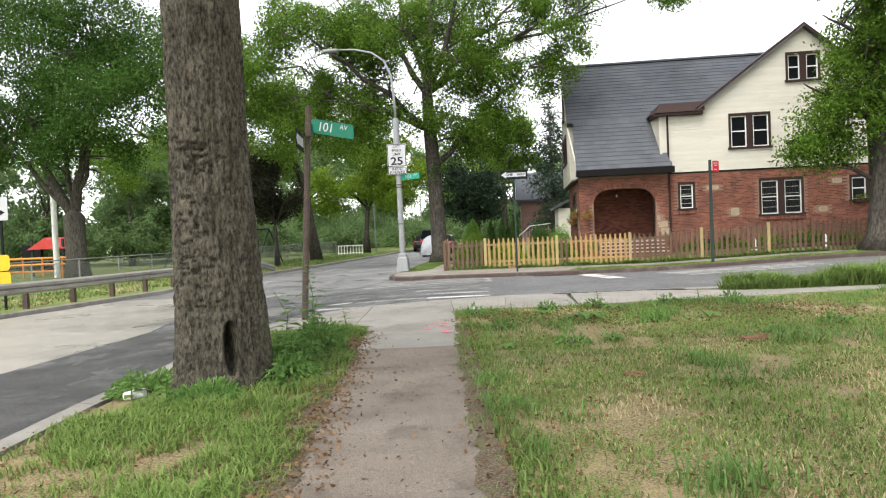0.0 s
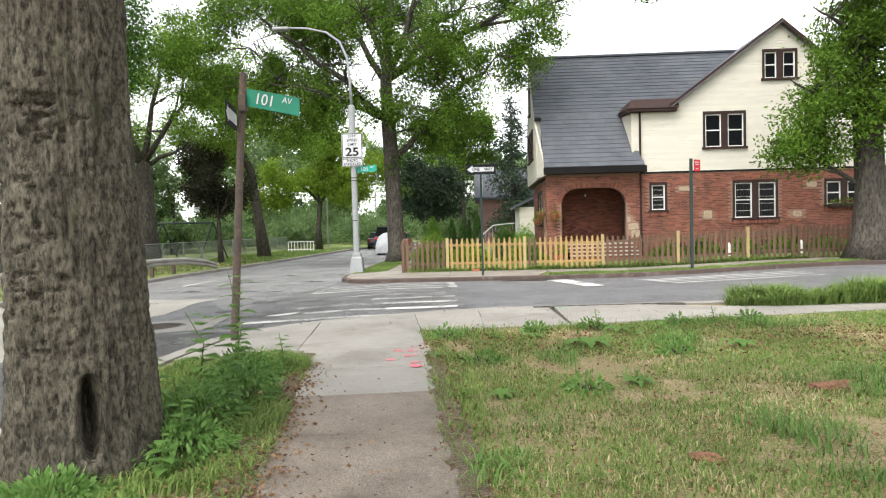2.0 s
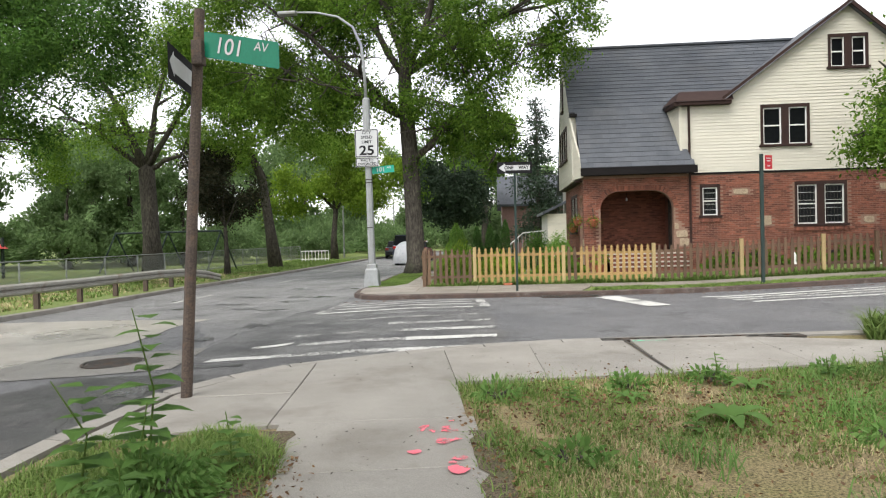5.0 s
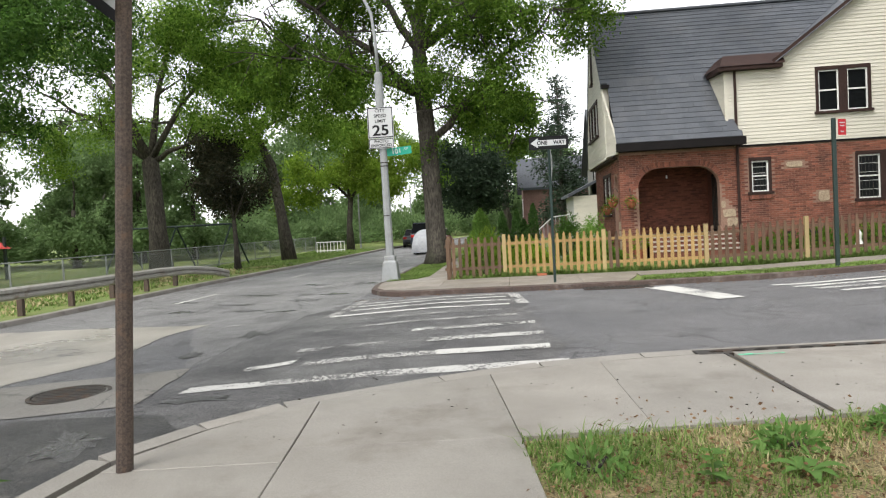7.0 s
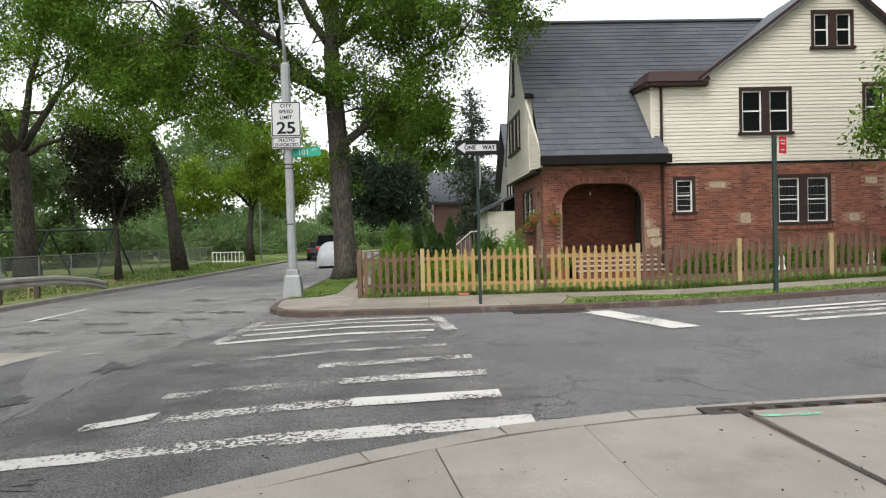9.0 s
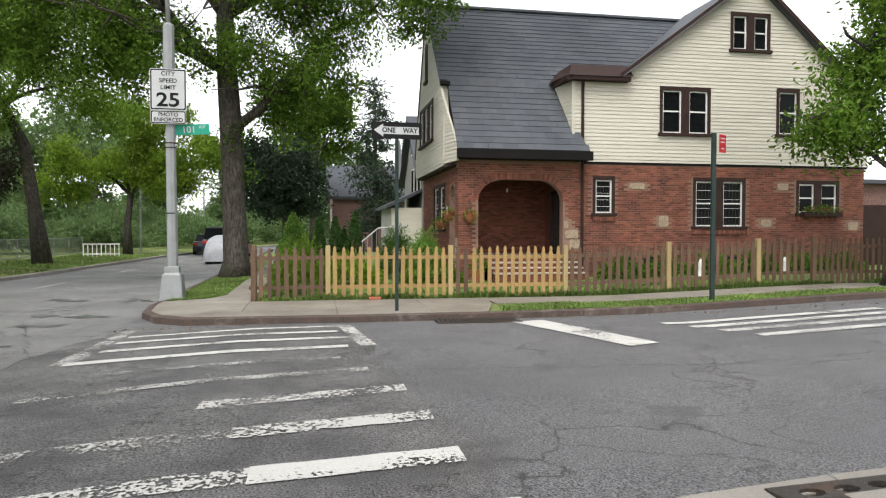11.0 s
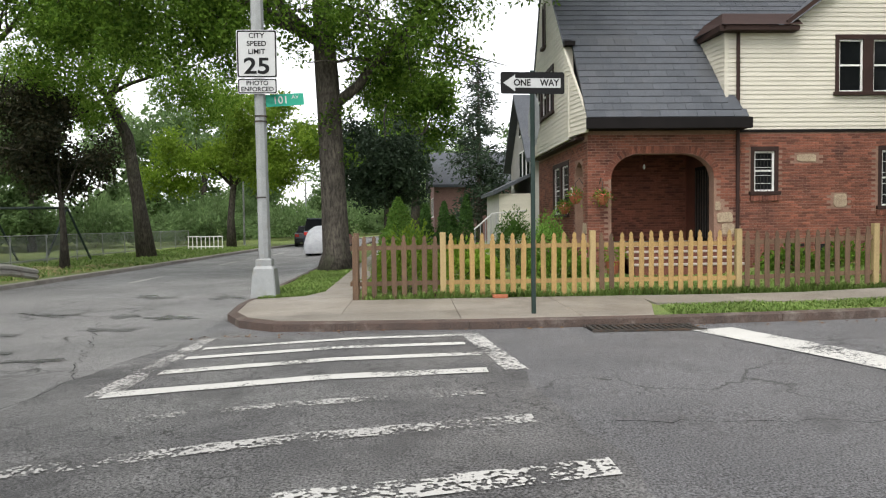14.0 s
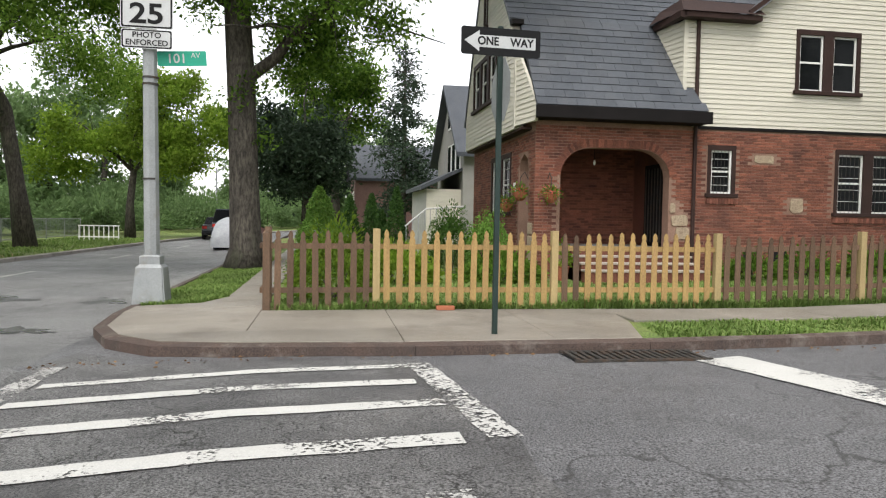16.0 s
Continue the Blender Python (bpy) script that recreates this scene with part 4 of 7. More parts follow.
fb = thing("window_box", "dark planter box with trailing plants on brick sill", "planter", (14.2, FY - .18, 1.78))
part("planter", B(-.7, .7, -.1, .1, 0, .16, bevel=.01), M["brown_trim"], fb)
FLOWERS = fb


# ---- slates ----
def slates(a, along, upv, nrm, rows, u_at, dv, du, nearest, parent):
    """Overlapping slates; the first ones as pieces, the rest in one mesh."""
    rng = random.Random(5)
    me = bpy.data.meshes.new("slate")
    w, h, t = du - 0.008, dv * 1.12, 0.017
    co = [(x, y, z) for z0 in (0,) for x, y, z in ((0, 0, t * 2), (w, 0, t * 2), (w, h, t), (0, h, t), (0, 0, t), (w, 0, t))]
    me.from_pydata(co, [], [(0, 1, 2, 3), (4, 5, 1, 0), (4, 0, 3), (5, 2, 1)])
    me.materials.append(M["slate"])
    rest = bmesh.new()
    count = 0
    base = Matrix((along, upv, nrm)).transposed().to_4x4()
    for r in range(rows):
        u, end = u_at(r)
        u += (r % 2) * du * -0.5
        first = u
        while u < end:
            lo, hi = max(u, first + (r % 2) * du * 0.5), min(u + du, end)
            if hi - lo > 0.06:
                o = a + along * lo + upv * (r * dv) + nrm * rng.uniform(0.0, 0.004)
                m = Matrix.Translation(o) @ base @ Matrix.Rotation(rng.uniform(-.006, .006), 4, 'Z') @ Matrix.Diagonal(((hi - lo) / du, 1, 1, 1))
                if count < nearest:
                    ob = new("slate", me)
                    ob.parent = parent
                    ob.matrix_basis = m
                else:
                    vs = [rest.verts.new(m @ Vector(c)) for c in co]
                    for q in ((0, 1, 2, 3), (4, 5, 1, 0), (4, 0, 3), (5, 2, 1)):
                        rest.faces.new([vs[k] for k in q])
                count += 1
            u += du
    if len(rest.verts):
        tagged(part("slate_field", rest, M["slate_rest"], parent), kind="stuff")


def plane_axes(p, q):
    d = (Vector(q) - Vector(p))
    L = d.length
    d.normalize()
    al = Vector((1, 0, 0))
    return al, d, al.cross(d).normalized(), L


al, upv, nrm, L = plane_axes((1.86, E0, E1), (1.86, *MID))
n1 = round(L / 0.24)
slates(Vector((2.07, E0 - .04, E1 + .0)), al, upv, nrm, n1, lambda r: (0.0, 4.05 - (0.38 if r > 1 else .12 * r) - 0.2 * r / n1), L / n1, 0.46, 170, roof)
al, upv, nrm, L = plane_axes((1.86, *MID), (1.86, *RDG))
n2 = round(L / 0.24)
slates(Vector((1.84, *MID)), al, upv, nrm, n2, lambda r: (0.0, (3.78 if r < 2 else 6.5 + 3.4 * r / n2)), L / n2, 0.46, 125, roof)
part("ridge_cap", T([(1.84, RDG[0], RDG[1] + .02), (11.7, RDG[0], RDG[1] + .02)], [.07, .07], 8), M["slate_rest"], roof)


# ---- bricks ----
STONES = [(7.59, 8.13, 2.6, 2.8), (8.57, 8.93, 1.45, 1.80), (12.14, 12.5, 1.45, 1.69), (12.71, 13.1, 2.63, 2.86), (5.48, 5.62, 1.38, 1.61), (5.52, 5.93, 1.07, 1.34), (5.63, 5.98, 0.76, 1.05), (3.2, 3.45, -.02, .2), (15.3, 15.7, 1.35, 1.62)]


def in_arch(x, z):
    x0, x1, z0, z1 = PORCH
    if not (x0 - .02 < x < x1 + .02 and z < z1 + .02):
        return False
    r, rz = 0.75, 0.6375
    cx = x0 + r if x < x0 + r else (x1 - r if x > x1 - r else x)
    dz = z - (z1 - rz)
    return dz < 0 or ((x - cx) / r) ** 2 + (dz / rz) ** 2 < 1.06


def brick_wall(parent, place_m, u0, u1, z0, z1, blocked, near, stretch_ok=None):
    rng = random.Random(9)
    bw, bh, g = 0.203, 0.0575, 0.011
    me = bpy.data.meshes.new("brick")
    e = 0.004
    co = [(0, 0, 0), (bw, 0, 0), (bw, 0, bh), (0, 0, bh), (e, -.010, e), (bw - e, -.010, e), (bw - e, -.010, bh - e), (e, -.010, bh - e)]
    fs = [(4, 5, 6, 7), (0, 1, 5, 4), (1, 2, 6, 5), (2, 3, 7, 6), (3, 0, 4, 7)]
    me.from_pydata(co, [], fs)
    me.materials.append(M["brick"])
    verts, faces, count = [], [], 0
    r, z = 0, z0
    while z < z1 - bh:
        u = u0 - (r % 2) * (bw + g) / 2
        while u < u1:
            lo, hi = max(u, u0), min(u + bw, u1)
            if hi - lo > .05 and not blocked(lo, hi, z, z + bh):
                m = place_m @ Matrix.Translation((lo, rng.uniform(-.003, .002), z)) @ Matrix.Diagonal(((hi - lo) / bw, 1, 1, 1))
                if near(lo, z) and count < 295:
                    ob = new("brick", me)
                    ob.parent = parent
                    ob.matrix_basis = m
                    count += 1
                else:
                    k = len(verts)
                    verts += [m @ Vector(c) for c in co]
                    faces += [tuple(i + k for i in f) for f in fs]
            u += bw + g
        z += bh + g
        r += 1
    rest = bpy.data.meshes.new("brick_field")
    rest.from_pydata(verts, [], faces)
    rest.materials.append(M["brick_rest"])
    tagged(part("brick_field", rest, None, parent), kind="stuff")


def blocked_front(lo, hi, z0, z1):
    x, z = (lo + hi) / 2, (z0 + z1) / 2
    if in_arch(lo, z) or in_arch(hi, z):
        return True
    for h in HOLES + STONES:
        if lo < h[1] + .01 and hi > h[0] - .01 and z0 < h[3] + .01 and z1 > h[2] - .01:
            return True
    return 2.97 < x < 5.73 and z < .55


def blocked_side(lo, hi, z0, z1):
    for a, b, c, d in (SIDE_WIN, (33.15, 33.95, .5, 2.5), (33.25, 33.85, 2.4, 2.75)):
        if lo < b and hi > a and z0 < d and z1 > c:
            return True
    return False


for s in STONES:
    c = ((s[0] + s[1]) / 2, (s[2] + s[3]) / 2)
    rim = []
    for k in range(12):
        a = k / 12 * 2 * math.pi + .26
        ca, sa = math.cos(a), math.sin(a)
        rim.append((c[0] + (s[1] - s[0]) * .5 * math.copysign(abs(ca) ** .45, ca) * random.uniform(.88, 1.06), c[1] + (s[3] - s[2]) * .5 * math.copysign(abs(sa) ** .45, sa) * random.uniform(.88, 1.08)))
    bm = plate(rim, [], .05, lambda u, v, d: (u, FY - .025 + d, v))
    part("field_stone", bm, M["field_stone"], wall, "tan rough stone set in brick")
brick_wall(wall, Matrix.Translation((0, FY, 0)), 2.2, 15.9, -0.1, 3.36, blocked_front, lambda x, z: 5.5 < x < 9.8 and z > .75)
brick_wall(side, Matrix.Translation((WX, 0, 0)) @ Matrix.Rotation(radians(90), 4, 'Z') @ Matrix.Scale(-1, 4, (0, 1, 0)), 32.66, 39.3, -0.1, 3.22, blocked_side, lambda x, z: x < 34.7 and z > .6)
porch_back = [o for o in house.children if o.name.startswith("porch_back_wall")][0]
brick_wall(porch_back, Matrix.Translation((0, 35.195, 0)), 2.55, 5.72, .56, 3.15, lambda a, b, c, d: False, lambda x, z: False)
# arch ring of bricks on end
bm = bmesh.new()
for t in np.linspace(0.05, math.pi - .05, 34):
    x0, x1, z0, z1 = PORCH
    cx = (x1 - .75 if t < math.pi / 2 else x0 + .75)
    k = min(1, abs(math.cos(t)) * 1.0)
    px, pz = cx + .84 * math.cos(t), z1 - .6375 + .74 * math.sin(t)
    m = Matrix.Translation((px, FY - .022, pz)) @ Matrix.Rotation(math.pi / 2 - math.atan2(.84 * math.sin(t), .74 * math.cos(t)), 4, 'Y')
    box(bm, -.03, .03, 0, .03, -.09, .09, m=m)
for k in range(17):
    a = PORCH[0] + .75 + (PORCH[1] - PORCH[0] - 1.5) * k / 17
    box(bm, a + .004, a + .066, FY - .022, FY + .01, PORCH[3] + .012, PORCH[3] + .19)
part("arch_ring", bm, M["brick_rest"], wall, "brick arch ring")
for z0, z1 in ((.0, .45), (.47, .8), (.82, 1.1)):
    part("field_stone", B(WX - .025, WX + .3, 32.72, 33.12, z0, z1, bevel=.03), M["field_stone"], side)


# ---- picket fence ----
def picket_mesh(h, w, mat):
    bm = bmesh.new()
    t = .018
    prof = [(-w / 2, 0), (w / 2, 0), (w / 2, h - .15), (w * .30, h - .115), (w * .40, h - .075), (w * .30, h - .035), (0, h), (-w * .30, h - .035), (-w * .40, h - .075), (-w * .30, h - .115), (-w / 2, h - .15)]
    a = [bm.verts.new((x, 0, z)) for x, z in prof]
    b = [bm.verts.new((x, t, z)) for x, z in prof]
    bm.faces.new(a)
    bm.faces.new(b[::-1])
    for k in range(len(prof)):
        bm.faces.new((a[k], b[k], b[(k + 1) % len(prof)], a[(k + 1) % len(prof)]))
    bmesh.ops.recalc_face_normals(bm, faces=bm.faces[:])
    return mesh_of(bm, "picket", mat)


PK = {"n": picket_mesh(1.13, .088, M["wood_new"]), "b": picket_mesh(1.11, .088, M["wood_brown"])}
FYF = 27.23
fence = thing("picket_fence", "picket fence of fresh pale and old brown wood", "fence")


def fence_run(p, q, posts, style, n, gap=0.06):
    d = Vector((q[0] - p[0], q[1] - p[1]))
    L = d.length
    d /= L
    rot = Matrix.Rotation(math.atan2(d.y, d.x), 4, 'Z')
    for k in range(n):
        s = gap + (L - 2 * gap) * (k + .5) / n
        x, y = p[0] + d.x * s, p[1] + d.y * s
        c = style[k % len(style)] if len(style) > 1 else style
        ob = new("picket", PK[c])
        ob.parent = fence
        ob.matrix_basis = Matrix.Translation((x, y, G(x, y) + .0 + random.uniform(-.014, .014))) @ rot @ Matrix.Rotation(random.uniform(-.012, .012), 4, 'Y')
    zz = (G(*p) + G(*q)) / 2
    sl = (G(*q) - G(*p)) / L
    for z in (.24, .86):
        bm = B(0, L, .02, .055, z, z + .075)
        for v in bm.verts:
            v.co.z += G(*p) + sl * v.co.x
        ob = part("rail", bm, M["wood_new" if style.count("n") > style.count("b") else "wood_brown"], fence)
        ob.matrix_basis = Matrix.Translation((p[0], p[1], 0)) @ rot


def fence_post(x, y, mat, h=1.15):
    bm = B(-.05, .05, -.025, .075, -.05, h, bevel=.006)
    ob = part("post", bm, M[mat], fence)
    ob.location = (x, y, G(x, y))


fence_post(-3.24, FYF, "wood_brown", 1.08)
fence_run((-3.24, FYF), (-1.72, FYF), 2, "b", 8)
fence_post(-1.72, FYF, "wood_post")
fence_run((-1.72, FYF), (0.91, FYF), 2, "n", 14)
fence_post(0.91, FYF, "wood_post")
fence_run((0.91, FYF), (3.53, FYF), 2, "bb" + "n" * 12, 14, .08)
fence_post(3.53, FYF, "wood_post")
fence_run((3.53, FYF), (6.03, FYF), 2, "b", 13)
fence_post(6.03, FYF, "wood_post")
fence_run((6.03, FYF), (8.32, FYF), 2, "b", 12)
fence_post(8.32, FYF, "wood_post")
fence_run((8.36, FYF + .5), (9.75, FYF + .12), 2, "b", 8)
fence_post(9.8, FYF, "wood_brown")
fence_run((9.85, FYF), (13.0, FYF), 2, "b", 19)
fence_run((13.0, FYF), (17.0, FYF), 2, "b", 24)
fence_run((-3.28, FYF + .05), (-3.28, FYF + 1.0), 2, "b", 4)
fence_post(-3.3, FYF + 1.05, "wood_brown")


# ---- signs and posts ----
def text_mesh(body, size, mat, m, parent, name="lettering", sx=1.0, bold=0.0):
    cu = bpy.data.curves.new(name, 'FONT')
    cu.body, cu.size, cu.align_x, cu.align_y, cu.offset = body, size, 'CENTER', 'CENTER', bold
    tmp = bpy.data.objects.new(name, cu)
    scene.collection.objects.link(tmp)
    bpy.context.view_layer.update()
    me = bpy.data.meshes.new_from_object(tmp.evaluated_get(bpy.context.evaluated_depsgraph_get()))
    bpy.data.objects.remove(tmp)
    me.materials.clear()
    me.materials.append(mat)
    ob = new(name, me)
    ob.parent = parent
    ob.matrix_basis = m @ Matrix.Diagonal((sx, 1, 1, 1))
    return ob


FACE = Matrix.Rotation(radians(90), 4, 'X')


def rounded(w, h, r, n=4):
    pts = []
    for cx, cy, a0 in ((w / 2 - r, h / 2 - r, 0), (-w / 2 + r, h / 2 - r, 90), (-w / 2 + r, -h / 2 + r, 180), (w / 2 - r, -h / 2 + r, 270)):
        pts += [(cx + r * math.cos(radians(a0 + 90 * k / n)), cy + r * math.sin(radians(a0 + 90 * k / n))) for k in range(n + 1)]
    return pts


def sign_plate(parent, name, w, h, mat, y, cx=0, cz=0, r=.03, t=.004, label=""):
    return part(name, plate(rounded(w, h, r), [], t, lambda u, v, d: (cx + u, y - d, cz + v)), mat, parent, label)


def at(x, y, z, rz=0):
    return pose(x, y, z, 0, 0, rz)


# one-way sign on a green pole
ow = thing("one_way_sign", "black and white one way sign on dark green pole", "traffic sign", (-0.53, 24.95, G(-.53, 24.95)))
ow.rotation_euler.z = radians(3)
part("pole", B(-.03, .03, .0, .05, -.1, 3.45, bevel=.008), M["green_pole"], ow)
sp = sign_plate(ow, "sign_panel", .914, .305, M["sign_black"], -.004, 0, 3.27)
part("arrow", plate([(-.42, 0), (-.25, .115), (-.25, .066), (.40, .066), (.40, -.066), (-.25, -.066), (-.25, -.115)], [], .001, lambda u, v, d: (u, -.0085 - d, 3.27 + v)), M["sign_white"], sp)
for tx, dx in (("ONE", -.15), ("WAY", .24)):
    text_mesh(tx, .125, M["sign_black"], at(dx, -.0125, 3.27) @ FACE, sp, sx=.92, bold=.004)
part("back_sign", plate([(.19 * math.cos(k * math.pi / 4 + .39), .38 * math.sin(k * math.pi / 4 + .39)) for k in range(8)], [], .004, lambda u, v, d: (.03 + .05 * 0 + d, .09 + u * 2, 2.75 + v)), M["galv"], ow, "grey back of a stop sign")

# speed limit sign on the street lamp
lx, ly = -5.1, 28.75
lz = G(lx, ly)
lamp = thing("street_lamp", "tall pale grey street lamp with curved arm on square base", "street lamp", (lx, ly, lz))
bm = bmesh.new()
rings = []
for r, z in ((.24, -.1), (.24, .05), (.20, .55), (.15, .60), (.15, .72), (.13, .74)):
    rings.append([bm.verts.new((sx * r, sy * r, z)) for sx, sy in ((-1, -1), (1, -1), (1, 1), (-1, 1))])
for a, b in zip(rings, rings[1:]):
    for k in range(4):
        bm.faces.new((a[k], a[(k + 1) % 4], b[(k + 1) % 4], b[k]))
bm.faces.new(rings[-1])
bmesh.ops.bevel(bm, geom=[e for e in bm.edges if e.calc_length() > .3 and abs(e.verts[0].co.z - e.verts[1].co.z) > .3], offset=.02, segments=2, affect='EDGES')
part("base", bm, M["galv"], lamp)
part("shaft", T([(0, 0, .7), (-.02, 0, 3.0), (-.05, 0, 6.05)], [.12, .11, .095], 8), M["galv"], lamp)
part("shaft_cap", T([(-.05, 0, 4.9), (-.05, 0, 6.05), (-.05, 0, 6.1)], [.125, .12, .08], 8), M["galv"], lamp)
arm = [(-.05, 0, 6.0), (-.08, 0, 7.0), (-.16, 0, 7.8), (-.42, 0, 8.4), (-.9, 0, 8.75), (-1.6, 0, 8.92), (-2.3, 0, 8.96)]
part("arm", T(arm, [.05, .048, .045, .042, .04, .036, .032], 8), M["galv"], lamp, shade=True)
part("lamp_head", B(-2.85, -2.25, -.14, .14, 8.88, 8.99, bevel=.04), M["galv"], lamp)
for z in (3.35, 3.45, 1.9):
    part("strap", T([(-.02, 0, z), (-.02, 0, z + .03)], [.122, .122], 8), M["iron"], lamp)
sl = thing("speed_limit_sign", "white city speed limit 25 sign strapped to the lamp", "traffic sign", (-5.14, ly - .14, 0))
s1 = sign_plate(sl, "sign_panel", .76, .90, M["sign_white"], 0, 0, 4.40)
part("sign_border", plate(rounded(.735, .875, .03), [rounded(.685, .825, .025)], .001, lambda u, v, d: (u, -.0045 - d, 4.40 + v)), M["sign_black"], s1)
for tx, sz, z, bo in (("CITY", .13, 4.74, .002), ("SPEED", .13, 4.59, .002), ("LIMIT", .13, 4.44, .002), ("25", .42, 4.16, .009)):
    text_mesh(tx, sz, M["sign_black"], at(0, -.009, z) @ FACE, s1, sx=1.05 if tx != "25" else 1.2, bold=bo)
s2 = sign_plate(sl, "sub_panel", .74, .29, M["sign_white"], 0, 0, 3.795)
part("sign_border", plate(rounded(.72, .27, .03), [rounded(.68, .23, .025)], .001, lambda u, v, d: (u, -.0045 - d, 3.795 + v)), M["sign_black"], s2)
for tx, z in (("PHOTO", 3.85), ("ENFORCED", 3.735)):
    text_mesh(tx, .12, M["sign_black"], at(0, -.009, z) @ FACE, s2, bold=.002)
s3 = thing("street_name_sign", "small teal street name sign fixed to the lamp", "street sign", (-4.68, ly + .02, 3.56))
s3.rotation_euler = (0, radians(-4), radians(4))
p3 = sign_plate(s3, "sign_panel", .72, .23, M["sign_teal"], 0, .02, 0, .02)
text_mesh("101", .2, M["sign_white"], at(-.06, -.009, -.005) @ FACE, p3, bold=.002)
text_mesh("AV", .11, M["sign_white"], at(.22, -.009, .045) @ FACE, p3)

# leaning pole with the avenue's name on the near corner
np_ = thing("street_sign_post", "rusty brown leaning signpost with green street name sign", "street sign", (-3.87, 12.44, G(-3.87, 12.44)))
part("pole", T([(0, 0, -.1), (.12, .05, 2.0), (.21, .09, 3.52)], [.052, .05, .046], 12), M["rust_pole"], np_)
g1 = part("name_plate", plate(rounded(.76, .23, .015), [], .004, lambda u, v, d: (.64 + u * .965, -.06 - u * .22 - d, 3.10 + v - u * .235)), M["sign_green"], np_, "green 101 AV street name plate")
mt_ = pose(.62, -.060, 3.105, 90, 0, -12.5) @ pose(0, 0, 0, 0, 0, -13.4)
text_mesh("101", .2, M["sign_white"], mt_ @ pose(-.1, 0, .006), g1, bold=.001)
text_mesh("AV", .11, M["sign_white"], mt_ @ pose(.22, .045, .006), g1)
part("bracket", B(.17, .27, -.04, .06, 3.0, 3.22, bevel=.012), M["rust_pole"], np_)
ow2 = part("one_way_panel", plate(rounded(.914, .305, .02), [], .004, lambda u, v, d: (.07 + d - u * .16, -.02 + u * .9, 2.95 + v)), M["sign_black"], np_, "one way sign seen edge-on")
part("arrow", plate([(-.42, 0), (-.27, .11), (-.27, .075), (.42, .075), (.42, -.075), (-.27, -.075), (-.27, -.11)], [], .001, lambda u, v, d: (.0755 + d - u * .16, -.02 + u * .9, 2.95 + v)), M["sign_white"], ow2)
# red sign on its pole
rs = thing("red_street_sign", "small red sign on a dark green pole at the kerb", "street sign", (5.88, 25.2, G(5.88, 25.2)))
part("pole", B(-.045, .045, -.03, .03, -.1, 3.38, bevel=.008), M["green_pole"], rs)
rp = part("sign_panel", plate(rounded(.30, .36, .02), [], .004, lambda u, v, d: (.17 + u * .8, -.035 - d + u * .5, 3.16 + v)), M["sign_red"], rs)
for z, w in ((3.26, .2), (3.19, .16), (3.06, .12)):
    part("text_bar", plate(rounded(w, .025, .005), [], .002, lambda u, v, d: (.17 + u * .8, -.041 - d + u * .5, z + v)), M["sign_white"], rp)


# ---- vegetation ----
def leaf_mesh(name, pos, size, mat, seed, flat=0.0, slim=0.45):
    """Many small pointed leaves, each two triangles folded on its rib."""
    rng = np.random.default_rng(seed)
    n = len(pos)
    d = rng.normal(size=(n, 3))
    d[:, 2] = d[:, 2] * (1 - flat) - 0.25
    d /= np.linalg.norm(d, axis=1)[:, None]
    s = np.cross(d, rng.normal(size=(n, 3)))
    s /= np.linalg.norm(s, axis=1)[:, None] + 1e-9
    u = np.cross(d, s)
    L = size * rng.uniform(0.6, 1.3, n)[:, None]
    w = L * slim
    v = np.empty((n, 4, 3))
    v[:, 0] = pos
    v[:, 1] = pos + d * L * .5 + s * w * .5 + u * w * .15
    v[:, 2] = pos + d * L
    v[:, 3] = pos + d * L * .5 - s * w * .5 + u * w * .15
    idx = np.arange(n)[:, None] * 4
    tri = np.concatenate([idx + np.array([0, 1, 2]), idx + np.array([0, 2, 3])], axis=1).reshape(-1)
    me = bpy.data.meshes.new(name)
    me.vertices.add(n * 4)
    me.vertices.foreach_set("co", v.reshape(-1).astype(np.float32))
    me.loops.add(n * 6)
    me.loops.foreach_set("vertex_index", tri.astype(np.int32))
    me.polygons.add(n * 2)
    me.polygons.foreach_set("loop_start", (np.arange(n * 2) * 3).astype(np.int32))
    me.update(calc_edges=True)
    me.validate()
    me.materials.append(mat)
    return me


